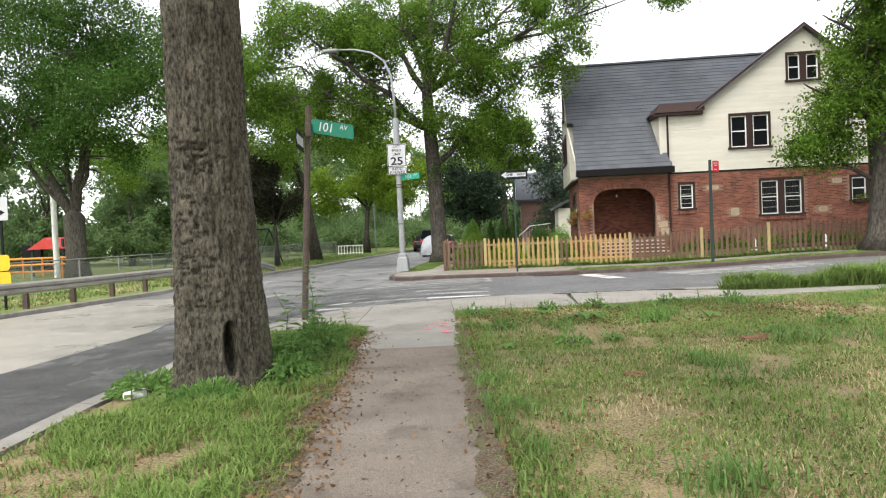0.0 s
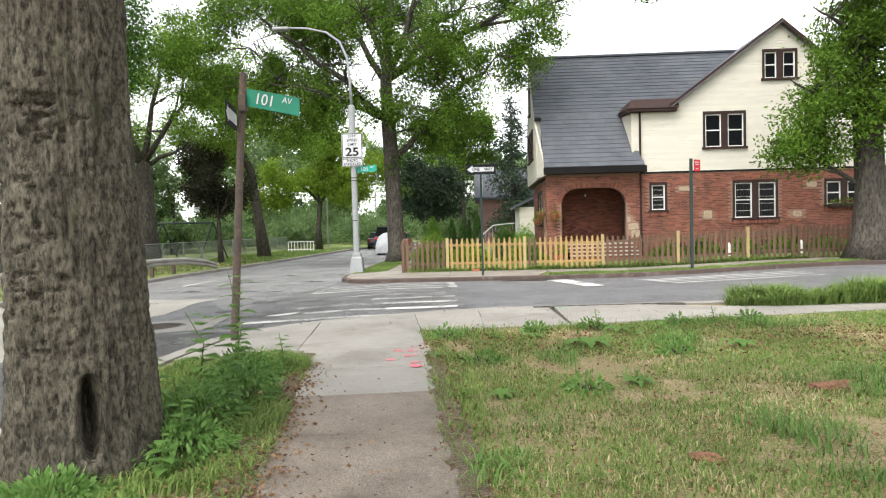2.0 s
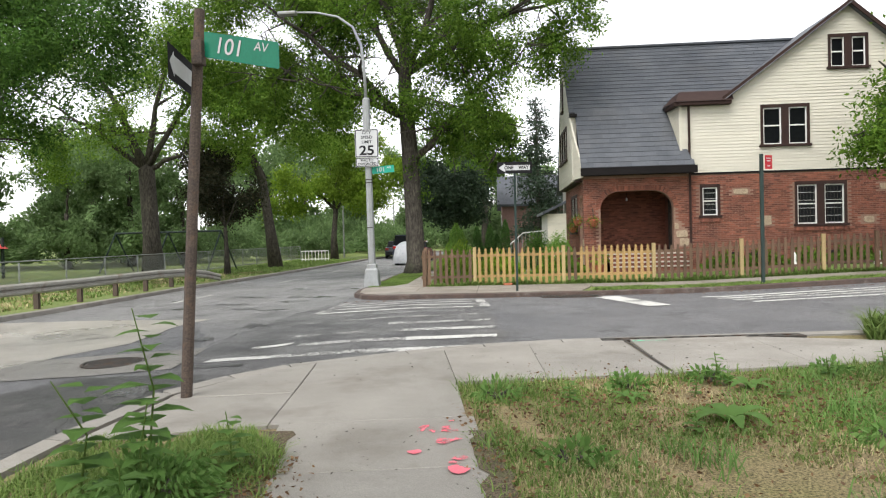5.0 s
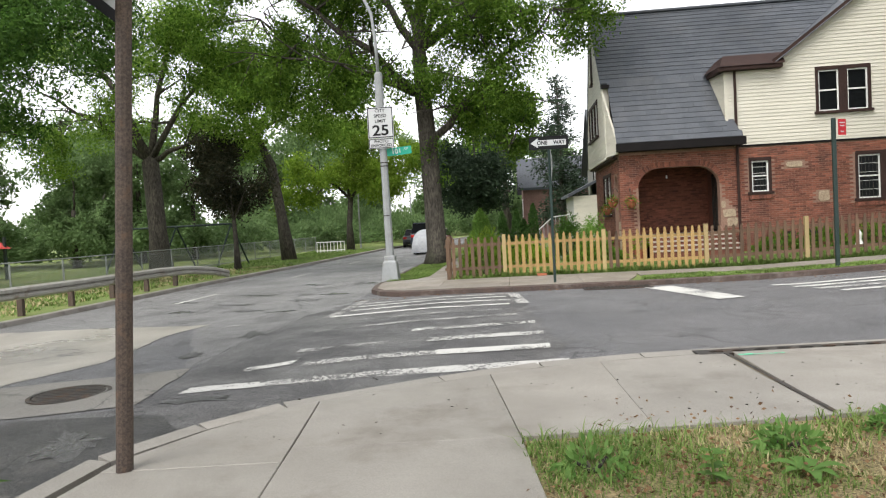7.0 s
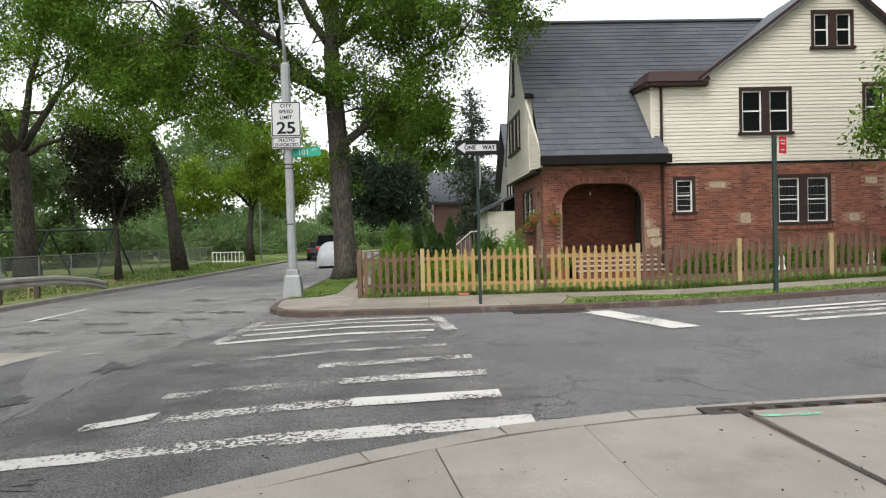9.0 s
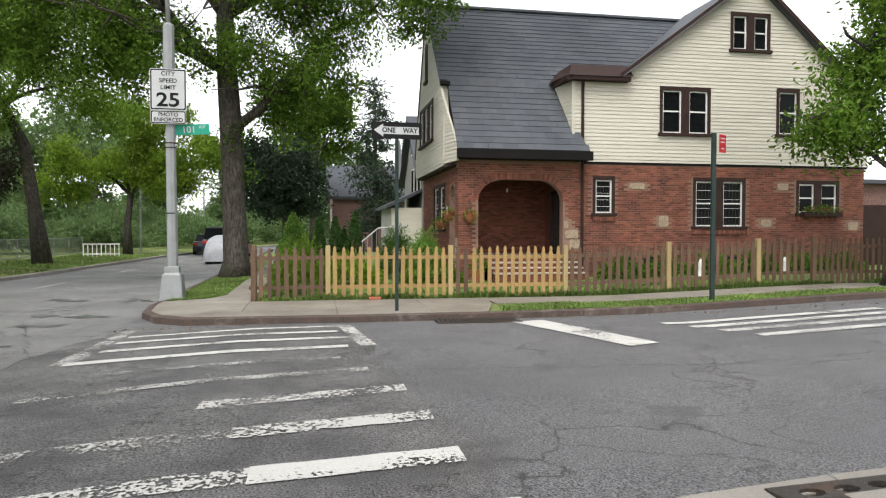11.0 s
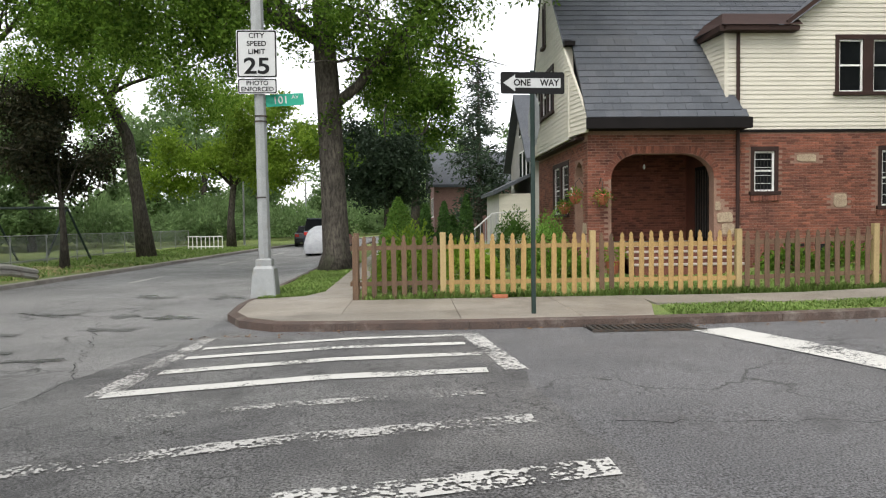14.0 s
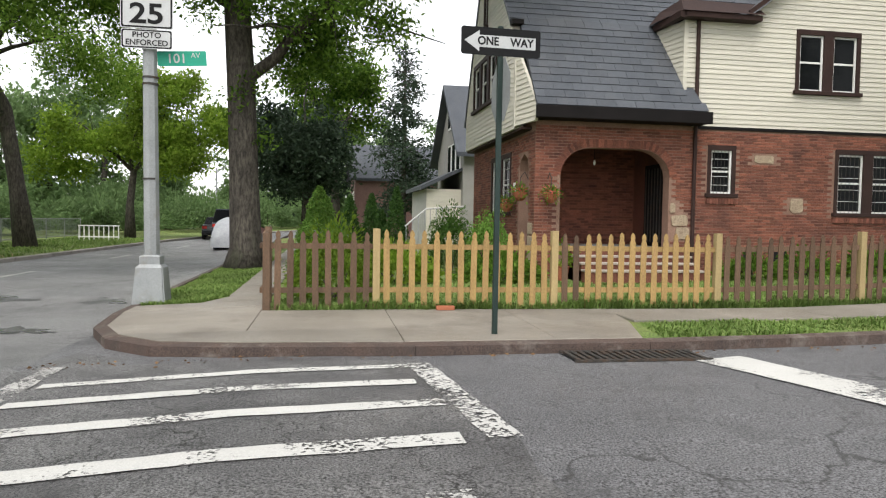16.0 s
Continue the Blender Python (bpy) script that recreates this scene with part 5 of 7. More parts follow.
def blade_mesh(name, pos, h, mat, seed, w=0.007, bend=0.5):
    """Grass blades: tapered, bent, three triangles each."""
    rng = np.random.default_rng(seed)
    n = len(pos)
    a = rng.uniform(0, 2 * np.pi, n)
    d = np.stack([np.cos(a), np.sin(a), np.zeros(n)], 1)
    s = np.stack([-np.sin(a), np.cos(a), np.zeros(n)], 1)
    H = (h * rng.uniform(.5, 1.25, n))[:, None] if np.ndim(h) == 0 else (h * rng.uniform(.6, 1.2, n))[:, None]
    W = w * rng.uniform(.7, 1.4, n)[:, None]
    k = (bend * rng.uniform(.3, 1.4, n))[:, None]
    up = np.array([0, 0, 1.0])
    v = np.empty((n, 5, 3))
    v[:, 0], v[:, 1] = pos - s * W, pos + s * W
    mid = pos + up * H * .6 + d * H * k * .35
    v[:, 2], v[:, 3] = mid + s * W * .7, mid - s * W * .7
    v[:, 4] = pos + up * H * (1 - .25 * k) + d * H * k
    idx = np.arange(n)[:, None] * 5
    tri = np.concatenate([idx + np.array([0, 1, 2]), idx + np.array([0, 2, 3]), idx + np.array([3, 2, 4])], axis=1).reshape(-1)
    me = bpy.data.meshes.new(name)
    me.vertices.add(n * 5)
    me.vertices.foreach_set("co", v.reshape(-1).astype(np.float32))
    me.loops.add(n * 9)
    me.loops.foreach_set("vertex_index", tri.astype(np.int32))
    me.polygons.add(n * 3)
    me.polygons.foreach_set("loop_start", (np.arange(n * 3) * 3).astype(np.int32))
    me.update(calc_edges=True)
    me.validate()
    me.materials.append(mat)
    return me


def bezier(p, q, sag, n, rng):
    """A crooked limb from p to q."""
    p, q = Vector(p), Vector(q)
    mid = (p + q) / 2 + Vector((rng.uniform(-.3, .3), rng.uniform(-.3, .3), sag)) * (q - p).length * .3
    out = []
    for k in range(n + 1):
        t = k / n
        c = p * (1 - t) ** 2 + mid * (2 * t * (1 - t)) + q * t * t
        if 0 < k < n:
            c += Vector((rng.uniform(-1, 1), rng.uniform(-1, 1), rng.uniform(-1, 1))) * (q - p).length * .025
        out.append(c)
    return out


def tree(label, base, trunk, limbs, crown, leaves, leaf, mat, seed, bark="bark_far", dens=.55, cl=0.8, name="tree", boughs=6, squash=0.75, flare=1.35, extra=(), gate=-.06):
    """trunk: points with radii; limbs: tips from the trunk's top; crown: ellipsoids (centre, radii); leaves gather in clusters with gaps."""
    rng = random.Random(seed)
    nrg = np.random.default_rng(seed)
    root = thing(name, label, "tree", base)
    pts = [Vector(p[:3]) for p in trunk]
    rad = [p[3] for p in trunk]
    rad[0] *= flare
    top = pts[-1] + (pts[-1] - pts[-2]).normalized() * rad[-1] * .9
    part("trunk", T(pts + [top], rad + [rad[-1] * .35], 16, wob=.12), M[bark], root, shade=True)
    nodes = [(p, r) for p, r in zip(pts[1:], rad[1:])]
    for tip in limbs:
        start_i = tip[4] if len(tip) > 4 else len(pts) - 1
        st = pts[start_i]
        r0 = min(rad[start_i] * .7, tip[3])
        line = bezier(st, tip[:3], .25, 7, rng)
        part("limb", T(line, [r0 * (1 - .85 * k / 7) for k in range(8)], 8, wob=.1), M[bark], root, shade=True)
        nodes += [(c, r0 * (1 - .85 * k / 7)) for k, c in enumerate(line) if k >= 2]
        for b in range(boughs):
            k = rng.randint(2, 6)
            o = line[k]
            dirv = Vector((rng.uniform(-1, 1), rng.uniform(-1, 1), rng.uniform(-.2, .8))).normalized() * (Vector(tip[:3]) - st).length * rng.uniform(.25, .5)
            l2 = bezier(o, o + dirv, .15, 5, rng)
            rr = r0 * (1 - .85 * k / 7) * .55
            part("bough", T(l2, [rr * (1 - .85 * q / 5) for q in range(6)], 6), M[bark], root)
            nodes += [(c, rr * .5) for c in l2[2:]]
    per = 80
    want = max(8, leaves // per)
    cs = []
    tot = sum((c[3] * c[4] * c[5]) ** .75 for c in crown)
    for cx, cy, cz, ax, ay, az in crown:
        m = int(want * (ax * ay * az) ** .75 / tot)
        got = 0
        tries = 0
        while got < m and tries < m * 12:
            tries += 1
            d = Vector(nrg.normal(size=3)).normalized() * (nrg.uniform(0, 1) ** .38)
            p = Vector((cx + d.x * ax, cy + d.y * ay, cz + d.z * az))
            if noise.noise(p * dens * .4 + Vector((seed * 3.1, 0, 0))) > gate and d.length < .8 + .35 * noise.noise(p * .35 + Vector((0, seed, 0))):
                cs.append(p)
                got += 1
    cs += [Vector(e) for e in extra]
    tw = bmesh.new()
    arr = np.array([n[0] for n in nodes])
    for i, p in enumerate(cs):
        if i % 3 == 0:
            j = int(np.argmin(((arr - np.array(p)) ** 2).sum(1)))
            if (nodes[j][0] - p).length < 1.8:
                l3 = bezier(nodes[j][0], p, -.1, 3, rng)
                tube(tw, l3, [.03, .022, .015, .008], 4, False)
    tagged(part("twig_mass", tw, M[bark], root), kind="stuff")
    c = np.repeat(np.array([tuple(p) for p in cs]), per, axis=0)
    c = c + nrg.normal(size=c.shape) * cl * np.array([.4, .4, .4 * squash])
    part("crown", leaf_mesh("crown", c, leaf, mat, seed), mat, root)
    return root


# street tree by the path
tn = (-3.08, 7.62, G(-3.08, 7.62) - .05)
near_tree = tree("thick old street tree with furrowed grey-brown bark", tn,
                 [(0, 0, 0, .44), (.0, 0, .35, .43), (0, .0, 1.0, .405), (-.02, .0, 2.0, .37), (-.05, 0, 3.2, .35), (-.09, 0, 4.6, .33), (-.12, .1, 6.0, .33)],
                 [(-5, 3, 9.5, .2), (-3.5, 6.0, 9.0, .18), (4, -2, 10, .2), (1, -5, 10, .18)],
                 [(-5.0, 5.0, 8.2, 3.8, 4.0, 2.4), (1.5, -4.5, 10.0, 5, 4, 3.0)], 42000, .16, M["leaf_dark"], 3, bark="bark", cl=.7, name="street_tree", flare=1.15)


def furrowed_trunk():
    """The near trunk, cut fine: plated bark, knife-like scars and a hollow at its foot."""
    rng = random.Random(4)
    nz_, na = 330, 132
    zs = np.linspace(0, 5.6, nz_)
    scars = [(rng.gauss(-1.75, .4), rng.uniform(.75, 2.4), rng.uniform(.03, .1)) for _ in range(80)] + [(rng.gauss(-1.3, .3), rng.gauss(2.15, .06), .1) for _ in range(12)]
    ctrl = [(0, .50), (.2, .455), (.5, .43), (1.0, .405), (2.0, .372), (3.2, .35), (5.6, .325)]
    verts = []
    for z in zs:
        for (z0, r0), (z1, r1) in zip(ctrl, ctrl[1:]):
            if z0 <= z <= z1:
                r = r0 + (r1 - r0) * (z - z0) / (z1 - z0)
        for k in range(na):
            a = -math.pi + 2 * math.pi * k / na
            ca, sa = math.cos(a), math.sin(a)
            q = r + .05 * max(0, .5 - z) * math.sin(a * 5 + 1)
            f = noise.noise((ca * 10, sa * 10, z * 1.0))
            f2 = noise.noise((ca * 21, sa * 21, z * 2.6 + 9))
            q += -.026 * max(0, 1 - abs(f) * 4.5) - .018 * max(0, 1 - abs(f2) * 4.0) - .012 * max(0, 1 - 5 * abs(noise.noise((ca * 5, sa * 5, z * 9 + 4)))) + .02 * noise.noise((ca * 2, sa * 2, z * .7))
            q += .006 * noise.noise((ca * 40, sa * 40, z * 14))
            for sa_, sz, sl in scars:
                if abs(z - sz) < .013 and abs(a - sa_) * r < sl * .5:
                    q -= .03
            hx, hz = (a + .98) * r / .062, (z - .42) / .25
            w = hx * hx + hz * hz
            if w < 1.9:
                q += (-.30 * (1 - w) ** .6 if w < 1 else .03 * (1 - abs(w - 1.35) / .55))
            lean = -.018 * z
            verts.append((lean + q * ca, q * sa, z))
    faces = [(i * na + k, i * na + (k + 1) % na, (i + 1) * na + (k + 1) % na, (i + 1) * na + k) for i in range(nz_ - 1) for k in range(na)]
    me = bpy.data.meshes.new("trunk")
    me.from_pydata(verts, [], faces)
    me.materials.append(M["bark"])
    me.shade_smooth()
    return me


old = [o for o in near_tree.children if o.name.startswith("trunk")][0]
old.data = furrowed_trunk()
part("upper_trunk", T([(-.10, 0, 5.5), (-.12, .1, 6.2)], [.325, .33], 16), M["bark"], near_tree, shade=True)


def gz(x, y, d=0.05):
    return (x, y, G(x, y) - d)


def low_clusters():
    """Drooping outer foliage below the main crown."""
    rng = random.Random(19)
    out = []
    for cx, cy, cz, ax, ay, az, n in ((-5.2, -1, 7.5, 3.4, 2.4, 1.7, 130), (1.9, -1.2, 6.8, 2.5, 2.0, 1.6, 120), (-2.6, -1, 7.0, 2.2, 2.0, 1.4, 90), (-8.2, -1, 7.4, 2.0, 2.0, 1.5, 50), (5.2, -2.2, 8.6, 1.7, 1.6, 1.2, 40)):
        while n:
            d = Vector((rng.uniform(-1, 1), rng.uniform(-1, 1), rng.uniform(-1, 1)))
            q = Vector((cx + d.x * ax, cy + d.y * ay, cz + d.z * az))
            if d.length < 1 and noise.noise(q * .75) > -.12:
                out.append(tuple(q))
                n -= 1
    return out


# large tree behind the lamp
tree("big tall street tree with spreading limbs and open green crown", gz(-4.5, 36.0),
     [(0, 0, 0, .46), (0, 0, .6, .41), (-.06, 0, 2.5, .37), (-.14, 0, 4.8, .36), (-.24, 0, 6.6, .32), (-.3, 0, 8.4, .26), (-.15, 0, 10.4, .19), (.1, .2, 13, .11)],
     [(-2.2, 1, 15.5, .22, 5), (2.2, -1.5, 15, .2, 5), (4.8, -2.5, 8.9, .17, 3), (-6.5, -3, 11.6, .17, 4), (5.2, 1.5, 14, .17, 5), (-5.5, 3, 14.5, .17, 5), (-6.0, -2.5, 8.2, .13, 4), (7.4, -3.0, 11.2, .15, 5), (-3.5, -4, 7.6, .1, 4), (9.9, -2.6, 11.7, .12, 5)],
     [(-1.0, 0, 12, 7.5, 5.5, 3.0), (6.0, -2.2, 12.2, 4.0, 3.6, 1.9), (-6.5, -1.5, 11.2, 4.4, 3.6, 2.2), (3.9, -1.6, 8.3, 3.0, 2.6, 2.0), (-3.8, -1, 7.6, 3.1, 2.6, 1.9), (1.6, -1.5, 9.6, 2.6, 2.4, 1.8), (-2.6, -1.5, 9.8, 2.8, 2.4, 1.8), (-8.6, -1.0, 8.8, 2.2, 2.2, 1.8), (-6.9, 0, 9.2, 2.8, 2.6, 2.0), (2.4, 1.0, 6.0, 2.2, 2.0, 1.4), (6.4, -3.2, 9.6, 1.9, 1.9, 1.4), (9.8, -2.5, 11.6, 2.4, 2.0, 1.2)],
     126000, .145, M["leaf_mid"], 11, bark="bark_far", dens=1.25, cl=.62, name="street_tree", boughs=8, gate=.05,
     extra=[(.35 * math.cos(k), .35 * math.sin(k), 3.3 + .25 * k) for k in range(7)] + low_clusters())
# tree on the cross street by the fence
tree("leafy street tree with dark trunk leaning over the fence", gz(11.55, 26.0),
     [(0, 0, 0, .62), (0, 0, .7, .47), (.08, 0, 2.2, .42), (.0, 0, 4.2, .40), (-.15, 0, 6.5, .36), (-.2, 0, 8.5, .30)],
     [(-2.6, -.6, 5.6, .12, 3), (-2.9, .4, 3.9, .09, 2), (3, 0, 8, .16, 4), (-2.4, 1, 9.8, .16), (2, -1, 12, .16), (-2.2, -1.2, 7.6, .12, 4), (2.6, -1, 5, .12, 3)],
     [(-1.7, -.2, 5.2, 1.6, 1.6, 1.7), (-1.6, -.1, 3.6, 1.8, 1.6, 1.0), (.2, -.9, 4.6, 1.6, 1.0, 1.6), (2.2, 0, 5.5, 2.4, 2, 2.4), (-.8, -.1, 7.0, 1.7, 1.6, 1.5), (1.0, -.5, 7.4, 2.0, 1.6, 1.6), (-.2, 0, 10.0, 3.0, 3, 2.2), (3.0, 0, 9.0, 3, 3, 2.4)],
     84000, .14, M["leaf_mid"], 21, bark="bark_far", dens=1.1, cl=.6, name="street_tree", boughs=5)
# park trees
tree("park tree forking low into heavy limbs", gz(-20.9, 31.5), [(0, 0, 0, .5), (0, 0, 1.2, .45), (-.05, 0, 3.1, .46)],
     [(-2.2, 0, 9, .26), (-1.0, .4, 9.5, .16), (1.5, 0, 8, .26), (2.3, -.5, 9, .15), (-4.5, -1, 8, .15)],
     [(-1, 0, 9.5, 6.5, 5, 3.4), (4.4, 0, 9.8, 3.6, 3, 3.0), (-5.5, 0, 8, 3, 3, 2.4), (1.5, -1, 6.0, 3.0, 2, 1.2), (-4, -1, 6.4, 3.2, 2.4, 1.4), (3.6, -2, 7.6, 3.0, 2.6, 2.0), (-2, 0, 12.6, 7, 5, 2.6)], 92000, .17, M["leaf_dark"], 31, name="park_tree", gate=-.14, dens=.9, cl=.85)
tree("tall park tree with leaning upper limbs", gz(-19.2, 42.0), [(0, 0, 0, .46), (-.05, 0, 2, .42), (-.2, 0, 5.6, .40)],
     [(-3.2, 0, 12, .28), (3.0, -.5, 6.6, .16), (1, 1, 13, .2), (-6, -1, 10, .16), (4, 0, 11, .18)],
     [(-1, 0, 11.4, 6.6, 5, 2.6), (4.4, -1, 7.8, 3.0, 2.6, 1.9), (-5.5, 0, 6.6, 3.6, 3, 1.8), (-1.5, -1, 7.6, 3.0, 2.4, 1.5), (-9.0, 0, 8.0, 3.0, 3, 2.2), (3.0, -1, 11.0, 4.0, 3.4, 2.6)], 44000, .16, M["leaf_park"], 41, name="park_tree", gate=.02, dens=1.15, cl=.75)
tree("park tree with a leaning dark trunk", gz(-14.7, 48.5), [(0, 0, 0, .34), (-.3, 0, 2.5, .30), (-.75, 0, 5.7, .27), (-1.6, 0, 7.5, .22)],
     [(-4, 0, 12, .18), (1.5, 0, 11.5, .18), (2.6, 0, 9, .12)], [(-1.6, 0, 10.6, 5.0, 4.4, 2.8), (2.8, -.5, 8.0, 2.8, 2.8, 2.0), (-5, 0, 8, 2.6, 2.6, 2), (-1.5, -1, 6.8, 2.6, 2, 1.2)], 36000, .165, M["leaf_park"], 51, name="park_tree", gate=.03, dens=1.1, cl=.8)
tree("small dark purple-leaved park tree", gz(-14.6, 40.5), [(0, 0, 0, .14), (0, 0, 1.2, .11), (-.05, 0, 2.4, .09)], [(-1.2, 0, 5, .05), (1.0, 0, 4.6, .05), (0, .6, 6, .05)],
     [(-.3, 0, 4.2, 2.3, 2, 1.9), (-.9, 0, 5.6, 1.4, 1.4, 1.3)], 17000, .17, M["leaf_purple"], 61, name="purple_tree", dens=1.0, cl=.6, boughs=4)
tree("bright yellow-green broad-crowned park tree", gz(-14.2, 62), [(0, 0, 0, .26), (0, 0, 2, .22), (.2, 0, 4, .19)], [(-3, 0, 7, .16), (3, -1, 7, .16), (0, 0, 9, .16)],
     [(-.5, 0, 6.6, 5.0, 4, 2.4), (3.0, -2, 5.4, 3.0, 3, 1.8), (-4, 0, 4.6, 2.4, 2, 1.4), (1.0, 0, 8.4, 3.8, 3.2, 2.0), (5.0, -1, 6.8, 2.2, 2.2, 1.6)], 30000, .26, M["leaf_bright"], 71, name="park_tree", dens=.7, cl=.9)
tree("dark blue-green tree behind the garden", gz(-3.3, 46.5), [(0, 0, 0, .25), (0, 0, 1.4, .2), (0, 0, 3, .15)], [(-1.5, 0, 5, .08), (1.6, 0, 5, .08), (0, 0, 7, .08)],
     [(.1, 0, 4.2, 2.7, 2.4, 2.9)], 16000, .2, M["leaf_blue"], 81, name="garden_tree", dens=.5, cl=.7)
tree("tall green tree behind the houses", gz(-2.0, 62), [(0, 0, 0, .3), (0, 0, 3, .25), (0, 0, 6, .2)], [(-2, 0, 10, .1), (2, 0, 9.5, .1)],
     [(0, 0, 8.6, 4.4, 4, 3.8)], 16000, .3, M["leaf_mid"], 83, name="garden_tree", dens=.6, cl=.9)


def conifer(label, at_, h, r, n, seed, mat, layered=True, name="conifer_tree"):
    """Tapered trunk with drooping whorls of branches and needles."""
    rng = random.Random(seed)
    nrg = np.random.default_rng(seed)
    root = thing(name, label, "tree", at_)
    part("trunk", T([(0, 0, 0), (.02, 0, h * .5), (0, 0, h * .98)], [.18 * h / 10, .11 * h / 10, .015], 8), M["bark_far"], root)
    pos = []
    bm = bmesh.new()
    k = h * .16
    while k < h * .97:
        rr = r * (1 - k / h) ** .8 + .1
        for b in range(6):
            a = rng.uniform(0, 6.28)
            L = rr * rng.uniform(.65, 1.1)
            q = Vector((math.cos(a) * L, math.sin(a) * L, k - L * .18 + .12 * L * rng.uniform(-1, 1)))
            tube(bm, [(0, 0, k), Vector((0, 0, k)) * .5 + q * .5 + Vector((0, 0, .06)), q], [.03, .02, .006], 4, False)
            for s in np.linspace(.2, 1, max(3, int(L * 7))):
                pos += [(q.x * s, q.y * s, k + (q.z - k) * s)] * max(2, n // 170)
        k += h * .048
    tagged(part("branch_mass", bm, M["bark_far"], root), kind="stuff")
    c = np.array(pos) + nrg.normal(size=(len(pos), 3)) * np.array([.2, .2, .12]) * max(.6, h / 11)
    part("needle_mass", leaf_mesh("needle_mass", c, .26 * max(.5, h / 11), mat, seed, .3, .3), mat, root)


conifer("tall sparse dark spruce behind the houses", gz(2.1, 60), 12.3, 2.9, 1700, 5, M["leaf_blue"])


def cone_shrub(at_, h, r, n, seed, mat, label, name="evergreen_shrub"):
    rng = np.random.default_rng(seed)
    root = thing(name, label, "shrub", at_, "garden shrubs")
    part("stem", T([(0, 0, 0), (0, 0, h * .6)], [.05, .02], 6), M["bark_far"], root)
    z = rng.uniform(0, 1, n) ** 1.25
    a = rng.uniform(0, 6.283, n)
    rr = r * np.minimum(1, (1 - z) ** .75 * 1.15) * rng.uniform(.72, 1.05, n) * (1 + .12 * np.sin(a * 3 + seed) + .1 * np.sin(z * 17))
    c = np.stack([np.cos(a) * rr, np.sin(a) * rr, .05 + z * h * .97], 1)
    part("foliage", leaf_mesh("foliage", c, .065, mat, seed, .2, .5), mat, root)


def bush(at_, ax, ay, az, n, seed, mat, label, size=.1, name="bush", group="garden shrubs"):
    rng = np.random.default_rng(seed)
    root = thing(name, label, "shrub", at_, group)
    for k in range(4):
        a = k * 1.57 + seed
        part("stem", T([(0, 0, 0), (math.cos(a) * ax * .5, math.sin(a) * ay * .5, az * .6)], [.02, .008], 5), M["bark_far"], root)
    d = rng.normal(size=(n, 3))
    d /= np.linalg.norm(d, axis=1)[:, None]
    d *= (rng.uniform(.72, 1.0, n))[:, None]
    lump = 1 + .22 * np.sin(d[:, 0] * 5 + seed) * np.sin(d[:, 1] * 6 + 1) + .12 * np.sin(d[:, 2] * 9)
    c = d * lump[:, None] * np.array([ax, ay, az])
    c[:, 2] = np.abs(c[:, 2]) * .9 + az * .12
    part("foliage", leaf_mesh("foliage", c, size, mat, seed), mat, root)


cone_shrub(gz(-2.6, 33.2), 2.02, .66, 14000, 1, M["evergreen_light"], "rounded cone-shaped bright green evergreen shrub")
for x, y, h, s in ((-1.87, 35.0, 1.9, 2), (-1.33, 35.0, 1.95, 3), (-.7, 35.0, 2.15, 4), (-1.05, 35.4, 1.55, 5)):
    cone_shrub(gz(x, y), h, .36, 7000, s, M["evergreen"], "slim dark green cone-shaped evergreen shrub")
bush(gz(.5, 33.9), .52, .5, 1.5, 9000, 11, M["leaf_dark"], "clipped round dark green bush by the railing", .06)
bush(gz(1.3, 33.3), .55, .5, 1.4, 9000, 12, M["evergreen_light"], "clipped rounded green bush beside the porch", .055)
bush(gz(-2.3, 28.5), .7, .7, 1.15, 5200, 13, M["leaf_bright"], "loose leafy garden shrub behind the fence", .075)
bush(gz(-1.1, 31.6), .9, .6, .75, 2600, 14, M["leaf_bright"], "low leafy bright green plants in the garden", .13)
bush(gz(1.2, 31.6), .9, .5, .6, 2200, 15, M["leaf_mid"], "low leafy green plants by the steps", .13)
for k, x in enumerate((6.9, 8.3, 9.8, 11.3, 12.8, 14.3)):
    bush(gz(x, 31.5 + .2 * (k % 2)), .75, .45, .55, 1500, 20 + k, M["leaf_mid"], "low leafy bed plants along the brick wall", .12, "bed_plant", "bed plants")
bush(gz(16.9, 30.6), 1.0, .8, 1.1, 2800, 31, M["leaf_dark"], "clipped dark green bush at the driveway", .1)
# distant shrubs and woods, their leaf colour paled for haze
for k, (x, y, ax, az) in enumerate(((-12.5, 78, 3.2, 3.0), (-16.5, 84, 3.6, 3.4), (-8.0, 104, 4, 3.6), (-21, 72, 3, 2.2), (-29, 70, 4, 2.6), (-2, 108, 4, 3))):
    bush(gz(x, y), ax, ax * .8, az, 4200, 40 + k, M["leaf_far_haze"], "rounded distant green thicket by the road bend", .34, "thicket", "thickets")
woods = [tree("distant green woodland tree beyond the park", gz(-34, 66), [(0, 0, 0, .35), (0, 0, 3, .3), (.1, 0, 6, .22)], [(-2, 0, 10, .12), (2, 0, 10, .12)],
              [(0, 0, 8.4, 5.2, 5, 5.2), (1.5, 0, 3.6, 4.4, 4, 3.0), (-2, 0, 3.0, 3.4, 3, 2.4)], 9000, .5, M["leaf_far_haze"], 91, name="woodland_tree", dens=.5, cl=1.2, boughs=3),
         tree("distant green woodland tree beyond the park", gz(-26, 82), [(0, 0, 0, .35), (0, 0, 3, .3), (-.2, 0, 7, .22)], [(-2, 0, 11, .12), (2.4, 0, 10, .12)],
              [(0, 0, 9.4, 4.6, 4.6, 6.2), (-1.5, 0, 3.4, 4.4, 4, 2.9), (2, 0, 2.8, 3.2, 3, 2.4)], 9000, .5, M["leaf_far_haze"], 92, name="woodland_tree", dens=.5, cl=1.2, boughs=3)]
